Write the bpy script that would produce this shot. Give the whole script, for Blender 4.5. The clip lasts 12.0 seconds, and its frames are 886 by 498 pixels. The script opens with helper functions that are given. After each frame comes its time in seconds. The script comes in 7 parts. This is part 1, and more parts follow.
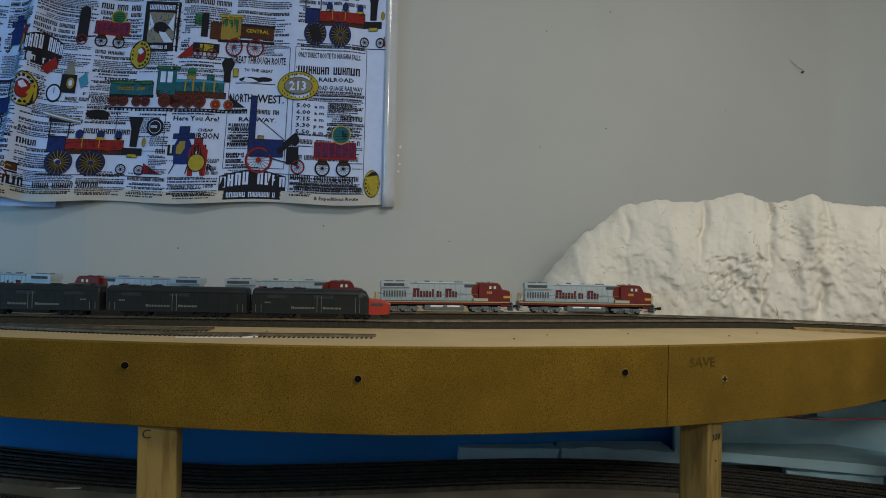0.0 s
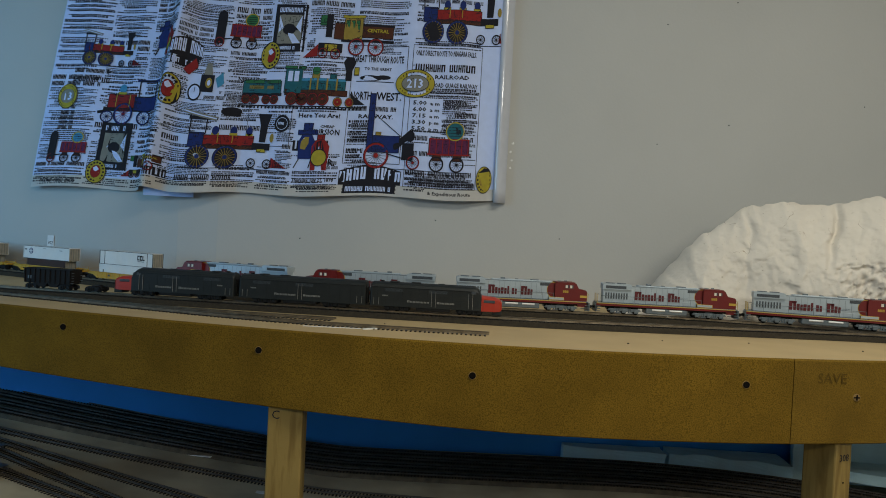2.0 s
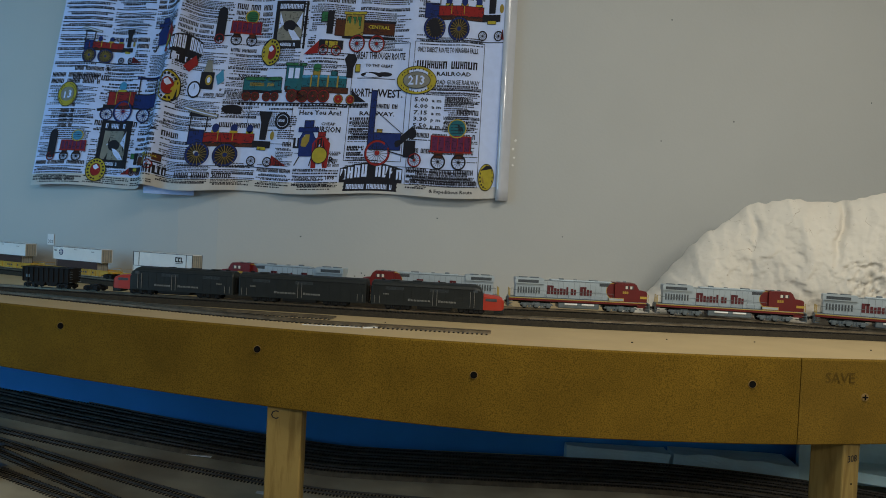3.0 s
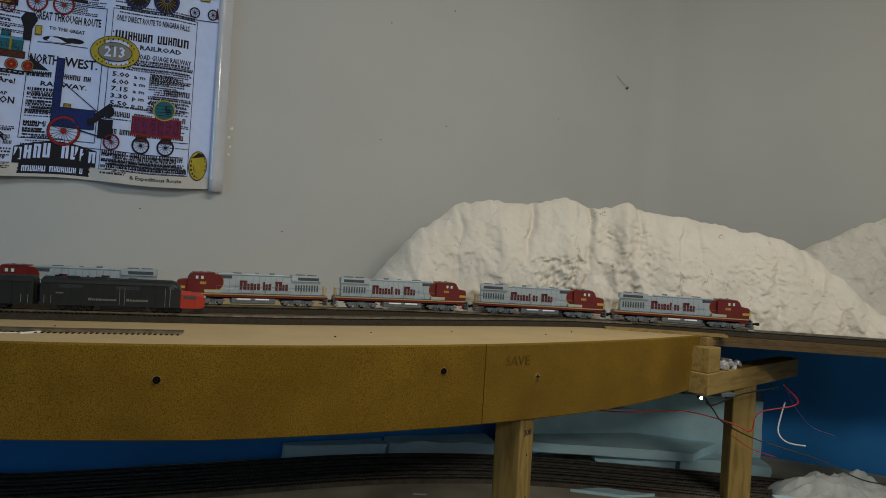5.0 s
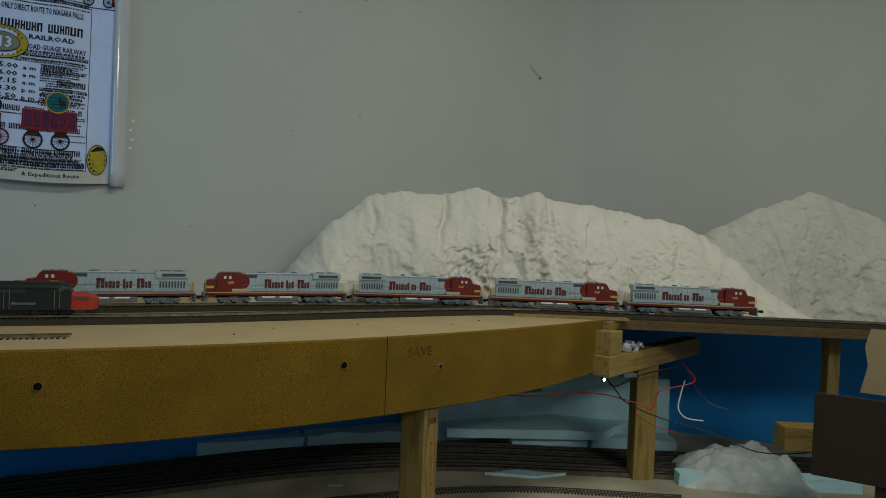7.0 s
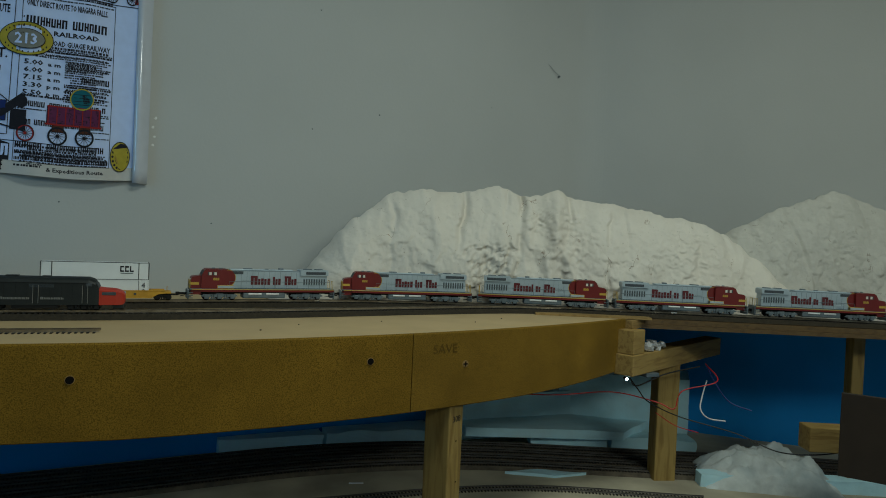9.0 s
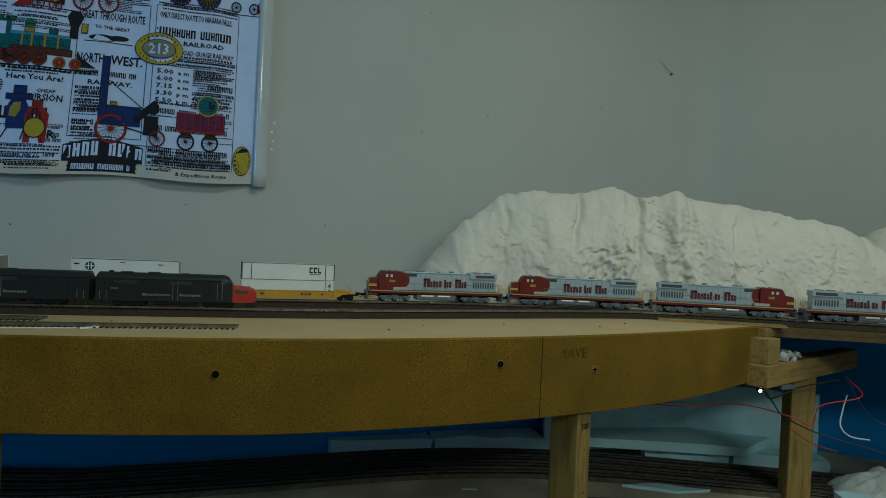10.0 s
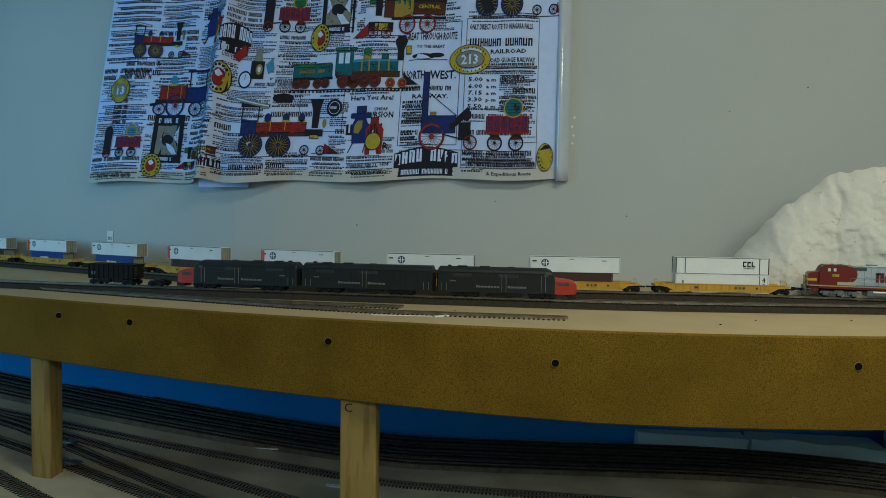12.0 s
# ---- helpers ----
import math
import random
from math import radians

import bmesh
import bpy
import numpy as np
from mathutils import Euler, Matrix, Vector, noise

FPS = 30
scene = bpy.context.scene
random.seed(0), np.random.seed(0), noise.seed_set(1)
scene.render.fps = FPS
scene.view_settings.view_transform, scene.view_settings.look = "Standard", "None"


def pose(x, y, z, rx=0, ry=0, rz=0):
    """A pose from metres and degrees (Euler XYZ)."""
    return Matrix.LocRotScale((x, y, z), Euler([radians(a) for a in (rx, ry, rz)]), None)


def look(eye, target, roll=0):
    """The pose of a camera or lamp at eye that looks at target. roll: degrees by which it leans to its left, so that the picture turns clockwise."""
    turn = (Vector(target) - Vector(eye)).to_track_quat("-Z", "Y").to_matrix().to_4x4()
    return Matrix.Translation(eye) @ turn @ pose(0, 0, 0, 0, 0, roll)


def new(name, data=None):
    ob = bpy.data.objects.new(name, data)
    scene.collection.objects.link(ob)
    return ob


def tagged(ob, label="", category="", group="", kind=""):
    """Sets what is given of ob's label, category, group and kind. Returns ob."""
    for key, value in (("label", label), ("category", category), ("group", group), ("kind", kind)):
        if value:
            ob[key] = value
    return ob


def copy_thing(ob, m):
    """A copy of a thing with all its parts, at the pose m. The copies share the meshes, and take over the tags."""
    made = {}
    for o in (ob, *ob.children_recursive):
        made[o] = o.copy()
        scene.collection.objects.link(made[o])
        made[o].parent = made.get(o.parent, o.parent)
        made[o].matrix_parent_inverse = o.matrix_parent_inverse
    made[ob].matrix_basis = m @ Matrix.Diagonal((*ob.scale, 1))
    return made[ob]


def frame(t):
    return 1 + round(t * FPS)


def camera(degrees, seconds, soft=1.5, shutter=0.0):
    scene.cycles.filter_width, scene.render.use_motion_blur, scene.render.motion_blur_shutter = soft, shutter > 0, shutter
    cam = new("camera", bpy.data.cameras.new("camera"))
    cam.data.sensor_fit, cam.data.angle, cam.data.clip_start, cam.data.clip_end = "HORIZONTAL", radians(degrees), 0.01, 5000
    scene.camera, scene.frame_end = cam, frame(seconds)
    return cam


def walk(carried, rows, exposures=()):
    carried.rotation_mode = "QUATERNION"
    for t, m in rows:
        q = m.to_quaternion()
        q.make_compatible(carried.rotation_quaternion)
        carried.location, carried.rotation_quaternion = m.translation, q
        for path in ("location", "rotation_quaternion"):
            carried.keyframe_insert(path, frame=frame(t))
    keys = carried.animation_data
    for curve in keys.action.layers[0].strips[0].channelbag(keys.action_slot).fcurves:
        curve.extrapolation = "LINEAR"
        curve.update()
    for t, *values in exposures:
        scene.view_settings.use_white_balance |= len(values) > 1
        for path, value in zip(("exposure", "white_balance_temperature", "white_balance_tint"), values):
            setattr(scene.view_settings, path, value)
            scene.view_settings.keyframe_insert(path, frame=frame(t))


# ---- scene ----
# ---------------------------------------------------------------- camera
cam = camera(68.0, 12.0, soft=0.95)
# seconds, eye x, y, z, yaw to the left, pitch up, roll
EYE = [
    (0.0, 0.052, -0.055, 1.330, -9.42, 0.41, 1.23),
    (0.5, 0.049, -0.046, 1.331, -9.84, -0.02, 1.60),
    (1.0, 0.041, -0.053, 1.336, -6.45, -0.45, 2.22),
    (1.5, 0.031, -0.075, 1.352, -3.08, -1.09, 2.56),
    (2.0, 0.024, -0.070, 1.347, -0.86, -0.92, 2.92),
    (2.5, 0.026, -0.067, 1.348, 1.43, -0.97, 2.61),
    (4.5, 0.065, -0.019, 1.328, -17.79, -0.63, 3.96),
    (5.0, 0.099, -0.041, 1.341, -22.23, 0.04, 3.47),
    (5.5, 0.116, -0.051, 1.346, -24.63, 0.71, 2.54),
    (6.0, 0.136, -0.065, 1.351, -25.49, 0.63, 1.40),
    (6.5, 0.152, -0.076, 1.356, -27.56, -0.32, 2.30),
    (8.5, 0.148, -0.072, 1.351, -26.73, -1.43, 2.07),
    (9.0, 0.129, -0.061, 1.348, -26.71, -0.87, 2.56),
    (9.5, 0.114, -0.032, 1.338, -24.26, -0.85, 2.61),
    (10.0, 0.070, -0.008, 1.332, -19.87, -0.49, 2.70),
    (10.5, 0.034, -0.050, 1.358, -14.15, -1.17, 2.39),
    (11.0, 0.015, -0.041, 1.354, -8.07, -1.76, 2.47),
    (11.5, -0.001, -0.067, 1.373, -2.74, -3.01, 1.19),
    (12.0, -0.021, -0.016, 1.340, 2.74, -2.35, 0.89),
]


def eye_pose(x, y, z, yaw, pitch, roll):
    a, b = radians(yaw), radians(pitch)
    ahead = Vector((-math.sin(a) * math.cos(b), math.cos(a) * math.cos(b), math.sin(b)))
    return look((x, y, z), Vector((x, y, z)) + ahead, roll)


# seconds, stops, kelvin, tint
EXPOSURE = [(0.0, 0.02, 6400, 8), (2.5, 0.12, 6750, 8), (4.5, 0.16, 6750, 11), (5.1, -0.14, 6650, 10), (5.5, -0.20, 6600, 9), (6.5, -0.33, 6400, 4), (8.5, -0.40, 5950, -7), (9.5, -0.42, 5850, -9), (10.5, -0.50, 5700, -14), (12.0, 0.04, 6300, -6)]
walk(cam, [(t, eye_pose(*e)) for t, *e in EYE], EXPOSURE)

# ---------------------------------------------------------------- world and light
world = bpy.data.worlds.new("world")
scene.world = world
world.use_nodes = True
wn = world.node_tree.nodes
sky = wn.new("ShaderNodeTexSky")
sky.sky_type, sky.sun_disc = "NISHITA", False
sky.sun_elevation, sky.sun_rotation = radians(35), radians(200)
world.node_tree.links.new(sky.outputs[0], wn["Background"].inputs[0])
wn["Background"].inputs[1].default_value = 0.10


def area_lamp(name, m, sx, sy, watts, colour, spread=180):
    data = bpy.data.lights.new(name, "AREA")
    data.shape, data.size, data.size_y, data.energy, data.color = "RECTANGLE", sx, sy, watts, colour
    data.spread = radians(spread)
    ob = new(name, data)
    ob.matrix_world = m
    return ob


# Unseen added lights: ceiling, aisle fill, assumed window in wall past left end
area_lamp("assumed_ceiling_light", look((0.70, 0.28, 2.44), (0.70, 0.43, 0.0)), 1.1, 0.30, 12.6, (1.0, 0.965, 0.86))
area_lamp("aisle_fill_light", look((0.95, -1.75, 2.44), (0.95, -0.9, 0.0)), 1.2, 0.30, 26, (1.0, 0.965, 0.86))
area_lamp("assumed_window_light", look((-2.52, 0.10, 1.75), (-1.25, 1.5, 1.60)), 1.1, 1.0, 4.4, (0.18, 0.57, 1.0), 75)
scene.view_settings.exposure = 0.0

# ---------------------------------------------------------------- materials


def mat(name, colour, rough=0.6, metal=0.0, vary=0.12, scale=30.0, bump=0.0, bump_scale=200.0, stain=0.0, stain_colour=None,
        stain_scale=4.0, per_piece=0.0, emit=0.0, stretch=(1, 1, 1), spec=0.4, relief=0.002):
    """A painted or raw surface: base colour with fine grain, larger stains and relief."""
    m = bpy.data.materials.new(name)
    m.use_nodes = True
    n, l = m.node_tree.nodes, m.node_tree.links
    b = n["Principled BSDF"]
    b.inputs["Roughness"].default_value, b.inputs["Metallic"].default_value = rough, metal
    b.inputs["Specular IOR Level"].default_value = spec
    co = n.new("ShaderNodeTexCoord")
    mp = n.new("ShaderNodeMapping")
    mp.inputs["Scale"].default_value = stretch
    l.new(co.outputs["Object"], mp.inputs[0])
    no = n.new("ShaderNodeTexNoise")
    no.inputs["Scale"].default_value, no.inputs["Detail"].default_value = scale, 6
    l.new(mp.outputs[0], no.inputs["Vector"])
    ramp = n.new("ShaderNodeValToRGB")
    ramp.color_ramp.elements[0].position, ramp.color_ramp.elements[1].position = 0.3, 0.7
    ramp.color_ramp.elements[0].color = (*[c * (1 - vary) for c in colour], 1)
    ramp.color_ramp.elements[1].color = (*[min(1, c * (1 + vary)) for c in colour], 1)
    l.new(no.outputs[0], ramp.inputs[0])
    out = ramp.outputs[0]
    if stain:
        st = n.new("ShaderNodeTexNoise")
        st.inputs["Scale"].default_value, st.inputs["Detail"].default_value = stain_scale, 4
        l.new(co.outputs["Object"], st.inputs["Vector"])
        sr = n.new("ShaderNodeMapRange")
        sr.inputs[1].default_value, sr.inputs[2].default_value, sr.inputs[4].default_value = 0.45, 0.75, stain
        l.new(st.outputs[0], sr.inputs[0])
        mx = n.new("ShaderNodeMix")
        mx.data_type = "RGBA"
        mx.inputs[7].default_value = (*(stain_colour or [c * 0.6 for c in colour]), 1)
        l.new(sr.outputs[0], mx.inputs[0])
        l.new(out, mx.inputs[6])
        out = mx.outputs[2]
    if per_piece:
        oi = n.new("ShaderNodeObjectInfo")
        hs = n.new("ShaderNodeHueSaturation")
        mr = n.new("ShaderNodeMapRange")
        mr.inputs[3].default_value, mr.inputs[4].default_value = 1 - per_piece, 1 + per_piece
        l.new(oi.outputs["Random"], mr.inputs[0])
        l.new(mr.outputs[0], hs.inputs["Value"])
        l.new(out, hs.inputs["Color"])
        out = hs.outputs[0]
    l.new(out, b.inputs["Base Color"])
    if bump:
        bn = n.new("ShaderNodeTexNoise")
        bn.inputs["Scale"].default_value, bn.inputs["Detail"].default_value = bump_scale, 5
        l.new(mp.outputs[0], bn.inputs["Vector"])
        bp = n.new("ShaderNodeBump")
        bp.inputs["Strength"].default_value, bp.inputs["Distance"].default_value = bump, relief
        l.new(bn.outputs[0], bp.inputs["Height"])
        l.new(bp.outputs[0], b.inputs["Normal"])
    if emit:
        b.inputs["Emission Color"].default_value = (*colour, 1)
        b.inputs["Emission Strength"].default_value = emit
    return m


def mdf_material(name, colour, speck):
    """Raw fibreboard: fine dark fibre specks, soft blotches, faint long streaks."""
    m = mat(name, colour, 0.85, spec=0.12, vary=0.22, scale=11, bump=0.3, bump_scale=700, stain=0.22, stain_colour=[c * 0.72 for c in colour], stain_scale=3.0)
    n, l = m.node_tree.nodes, m.node_tree.links
    b = n["Principled BSDF"]
    base = b.inputs["Base Color"].links[0].from_socket
    co = n.new("ShaderNodeTexCoord")
    no = n.new("ShaderNodeTexNoise")
    no.inputs["Scale"].default_value, no.inputs["Detail"].default_value = 650, 4
    l.new(co.outputs["Object"], no.inputs["Vector"])
    r = n.new("ShaderNodeMapRange")
    r.inputs[1].default_value, r.inputs[2].default_value, r.inputs[4].default_value = 0.44, 0.64, speck
    l.new(no.outputs[0], r.inputs[0])
    mx = n.new("ShaderNodeMix")
    mx.data_type = "RGBA"
    mx.inputs[7].default_value = (*[c * 0.36 for c in colour], 1)
    l.new(r.outputs[0], mx.inputs[0])
    l.new(base, mx.inputs[6])
    l.new(mx.outputs[2], b.inputs["Base Color"])
    return m


def speckle(m, scale, low, high, amount, colour):
    """Adds small dark pits to a material."""
    n, l = m.node_tree.nodes, m.node_tree.links
    b = n["Principled BSDF"]
    base = b.inputs["Base Color"].links[0].from_socket
    co = n.new("ShaderNodeTexCoord")
    no = n.new("ShaderNodeTexNoise")
    no.inputs["Scale"].default_value, no.inputs["Detail"].default_value = scale, 4
    l.new(co.outputs["Object"], no.inputs["Vector"])
    r = n.new("ShaderNodeMapRange")
    r.inputs[1].default_value, r.inputs[2].default_value, r.inputs[4].default_value = low, high, amount
    l.new(no.outputs[0], r.inputs[0])
    mx = n.new("ShaderNodeMix")
    mx.data_type = "RGBA"
    mx.inputs[7].default_value = (*colour, 1)
    l.new(r.outputs[0], mx.inputs[0])
    l.new(base, mx.inputs[6])
    l.new(mx.outputs[2], b.inputs["Base Color"])


def wood_material(name, light, dark, axis="z", scale=40.0):
    """Softwood with long grain along one axis."""
    m = mat(name, light, 0.6, vary=0.08, scale=12, bump=0.15, bump_scale=120)
    n, l = m.node_tree.nodes, m.node_tree.links
    b = n["Principled BSDF"]
    base = b.inputs["Base Color"].links[0].from_socket
    co = n.new("ShaderNodeTexCoord")
    mp = n.new("ShaderNodeMapping")
    mp.inputs["Scale"].default_value = {"x": (0.12, 1, 1), "y": (1, 0.12, 1), "z": (1, 1, 0.12)}[axis]
    l.new(co.outputs["Object"], mp.inputs[0])
    wv = n.new("ShaderNodeTexNoise")
    wv.inputs["Scale"].default_value, wv.inputs["Detail"].default_value, wv.inputs["Distortion"].default_value = scale, 4, 0.5
    l.new(mp.outputs[0], wv.inputs["Vector"])
    r = n.new("ShaderNodeMapRange")
    r.inputs[1].default_value, r.inputs[2].default_value, r.inputs[4].default_value = 0.47, 0.66, 0.7
    l.new(wv.outputs[0], r.inputs[0])
    mx = n.new("ShaderNodeMix")
    mx.data_type = "RGBA"
    mx.inputs[7].default_value = (*dark, 1)
    l.new(r.outputs[0], mx.inputs[0])
    l.new(base, mx.inputs[6])
    l.new(mx.outputs[2], b.inputs["Base Color"])
    return m


M_WALL = mat("wall_paint", (0.46, 0.465, 0.45), 0.85, vary=0.03, scale=3, bump=0.12, bump_scale=160, stain=0.10, stain_scale=2)
M_BLUE = mat("blue_paint", (0.024, 0.25, 0.66), 0.7, vary=0.12, scale=5, bump=0.1, bump_scale=90, stain=0.2, stain_scale=3)
M_CEIL = mat("ceiling_paint", (0.75, 0.74, 0.72), 0.9, vary=0.03)
M_FLOOR = mat("floor_concrete", (0.22, 0.21, 0.20), 0.8, vary=0.2, scale=6)
M_MDF = mdf_material("fibreboard", (0.205, 0.118, 0.013), 0.75)
M_MDF2 = mdf_material("fibreboard_plain", (0.205, 0.120, 0.016), 0.6)
M_HOLE = mat("hole_dark", (0.006, 0.005, 0.004), 0.95, spec=0.1)
M_CHIP = mat("hole_rim", (0.24, 0.15, 0.05), 0.9)
M_DECK = mat("deck_paint", (0.46, 0.345, 0.18), 0.7, vary=0.06, scale=14, bump=0.1, stain=0.35, stain_colour=(0.38, 0.28, 0.16), stain_scale=5)
M_PLY = wood_material("plywood", (0.30, 0.20, 0.07), (0.16, 0.10, 0.03), "x", 150)
# darker plywood for the curve deck, its shelf and the return loop
M_PLYD = wood_material("dark_plywood", (0.11, 0.068, 0.025), (0.055, 0.032, 0.012), "x", 150)
M_PINE = wood_material("pine", (0.30, 0.205, 0.060), (0.16, 0.094, 0.020), "z", 95)
M_PINEX = wood_material("pine_beam", (0.34, 0.23, 0.072), (0.18, 0.105, 0.028), "x", 120)
M_LOWDECK = mat("low_deck", (0.42, 0.38, 0.28), 0.8, vary=0.25, scale=8, stain=0.6, stain_colour=(0.15, 0.13, 0.10), stain_scale=5)
M_PLASTER = mat("plaster", (0.66, 0.62, 0.55), 0.85, vary=0.035, scale=24, relief=0.0030, bump=0.9, bump_scale=48, stain=0.22, stain_colour=(0.52, 0.45, 0.36), stain_scale=7)
M_PLASTER2 = mat("plaster_pitted", (0.50, 0.485, 0.44), 0.88, vary=0.06, scale=40, relief=0.003, bump=1.0, bump_scale=95, stain=0.25, stain_colour=(0.44, 0.42, 0.37), stain_scale=8)


def hairlines(m, scale, width, gate, colour):
    """Thin broken cracks: where a slow noise crosses its middle, in patches."""
    n, l = m.node_tree.nodes, m.node_tree.links
    b = n["Principled BSDF"]
    base = b.inputs["Base Color"].links[0].from_socket
    co = n.new("ShaderNodeTexCoord")
    mp = n.new("ShaderNodeMapping")
    mp.inputs["Scale"].default_value = (1.6, 1.6, 0.8)
    l.new(co.outputs["Object"], mp.inputs[0])
    a = n.new("ShaderNodeTexNoise")
    a.inputs["Scale"].default_value, a.inputs["Detail"].default_value = scale, 7
    l.new(mp.outputs[0], a.inputs["Vector"])
    d = n.new("ShaderNodeMath")
    d.operation = "SUBTRACT"
    d.inputs[1].default_value = 0.5
    l.new(a.outputs[0], d.inputs[0])
    e = n.new("ShaderNodeMath")
    e.operation = "ABSOLUTE"
    l.new(d.outputs[0], e.inputs[0])
    r = n.new("ShaderNodeMapRange")
    r.inputs[1].default_value, r.inputs[2].default_value, r.inputs[3].default_value, r.inputs[4].default_value = width, 0.0, 0.0, 1.0
    l.new(e.outputs[0], r.inputs[0])
    g = n.new("ShaderNodeTexNoise")
    g.inputs["Scale"].default_value, g.inputs["Detail"].default_value = scale * 2.2, 3
    l.new(co.outputs["Object"], g.inputs["Vector"])
    q = n.new("ShaderNodeMapRange")
    q.inputs[1].default_value, q.inputs[2].default_value = gate, gate + 0.06
    l.new(g.outputs[0], q.inputs[0])
    k = n.new("ShaderNodeMath")
    k.operation = "MULTIPLY"
    l.new(r.outputs[0], k.inputs[0])
    l.new(q.outputs[0], k.inputs[1])
    mx = n.new("ShaderNodeMix")
    mx.data_type = "RGBA"
    mx.inputs[7].default_value = (*colour, 1)
    l.new(k.outputs[0], mx.inputs[0])
    l.new(base, mx.inputs[6])
    l.new(mx.outputs[2], b.inputs["Base Color"])


hairlines(M_PLASTER, 7.0, 0.0045, 0.55, (0.27, 0.20, 0.14))
hairlines(M_PLASTER2, 16.0, 0.008, 0.58, (0.22, 0.19, 0.15))
speckle(M_PLASTER, 150, 0.68, 0.74, 0.5, (0.30, 0.26, 0.20))
M_FOAM = mat("foam_blue", (0.50, 0.74, 0.83), 0.75, vary=0.08, scale=20, bump=0.3, bump_scale=120, stain=0.4, stain_colour=(0.5, 0.58, 0.6), stain_scale=12)
M_RAIL = mat("rail_metal", (0.34, 0.30, 0.24), 0.28, 0.85, vary=0.3, scale=60)
M_TIE = mat("tie_plastic", (0.013, 0.011, 0.009), 0.75, vary=0.3, scale=60)
M_CORK = mat("cork", (0.027, 0.021, 0.012), 0.9, vary=0.35, scale=180, bump=0.5, bump_scale=500)
M_SILVER = mat("silver_paint", (0.39, 0.46, 0.51), 0.40, 0.30, vary=0.06, scale=80)
M_SILVERD = mat("silver_dark", (0.135, 0.165, 0.185), 0.45, 0.3, vary=0.15, scale=120)
M_GRILL = mat("grille_dark", (0.05, 0.06, 0.07), 0.6, vary=0.2, scale=200)
M_RED = mat("cab_red", (0.135, 0.010, 0.010), 0.42, vary=0.08, scale=60)
M_YEL = mat("stripe_yellow", (0.48, 0.32, 0.05), 0.5, vary=0.08)
M_LETTER = mat("letter_maroon", (0.10, 0.012, 0.016), 0.5)
M_WINDOW = mat("cab_glass", (0.70, 0.66, 0.58), 0.15, vary=0.1)
M_BLACK = mat("black_plastic", (0.008, 0.008, 0.008), 0.6, spec=0.22, vary=0.25, scale=100)
M_CHROME = mat("bright_metal", (0.85, 0.85, 0.85), 0.18, 1.0, vary=0.04)
M_SPGREY = mat("dark_grey_paint", (0.015, 0.018, 0.018), 0.5, spec=0.3, vary=0.15, scale=60)
M_SPRED = mat("scarlet_paint", (0.38, 0.030, 0.014), 0.45, vary=0.06, scale=50)
M_TANKMETAL = mat("tank_metal", (0.62, 0.64, 0.64), 0.42, 0.45, vary=0.05)
M_PALE = mat("pale_lettering", (0.17, 0.17, 0.16), 0.6)
M_WELL = mat("well_yellow", (0.52, 0.29, 0.025), 0.5, vary=0.12, scale=70, stain=0.3, stain_colour=(0.28, 0.14, 0.03), stain_scale=40)
M_CWHITE = mat("container_white", (0.74, 0.76, 0.76), 0.5, vary=0.03, scale=50)
M_CGREY = mat("container_end", (0.30, 0.29, 0.25), 0.6, vary=0.1, scale=80)
M_CBLUE = mat("container_blue", (0.02, 0.055, 0.22), 0.5, vary=0.1, scale=80)
M_CBROWN = mat("container_brown", (0.05, 0.022, 0.016), 0.6, vary=0.1, scale=80)
M_CORANGE = mat("container_orange", (0.55, 0.07, 0.02), 0.5)
M_LOGO = mat("logo_blue", (0.015, 0.03, 0.12), 0.5)
M_HOPPER = mat("hopper_black", (0.009, 0.007, 0.006), 0.65, spec=0.2, vary=0.2, scale=90)
M_CLOTH = mat("cotton_white", (0.52, 0.62, 0.90), 0.9, vary=0.04, scale=60, bump=0.2, bump_scale=1500)
M_HEM = mat("cotton_hem", (0.50, 0.49, 0.47), 0.9, vary=0.06, scale=40, bump=0.2, bump_scale=1500)
M_SLEEVE = mat("clear_plastic_strip", (0.52, 0.55, 0.62), 0.12, vary=0.05, spec=0.8)
M_PAPER = mat("paper_white", (0.72, 0.72, 0.72), 0.8)
M_INK = mat("ink", (0.015, 0.015, 0.02), 0.7)
M_WIRE_R = mat("wire_red", (0.45, 0.015, 0.015), 0.4)
M_WIRE_K = mat("wire_black", (0.01, 0.01, 0.01), 0.4)
M_WIRE_W = mat("wire_white", (0.7, 0.7, 0.68), 0.4)
M_WIRE_B = mat("wire_blue", (0.015, 0.03, 0.16), 0.4)
M_LED = mat("led_glow", (0.85, 0.95, 1.0), 0.3, emit=25.0)
M_DARKBOARD = mat("dark_hardboard", (0.028, 0.020, 0.014), 0.5, vary=0.15, scale=30)
M_CARD = mat("tan_card", (0.30, 0.23, 0.13), 0.8, vary=0.08, scale=20)
M_SNOW = mat("dusty_plaster", (0.58, 0.61, 0.60), 0.9, vary=0.15, scale=40, bump=0.8, bump_scale=70, relief=0.003, stain=0.6, stain_colour=(0.22, 0.30, 0.34), stain_scale=14)
M_TAPE = mat("crumpled_foil", (0.62, 0.62, 0.62), 0.35, 0.4, vary=0.15, scale=90, bump=0.6, bump_scale=300)

# ---------------------------------------------------------------- mesh helpers


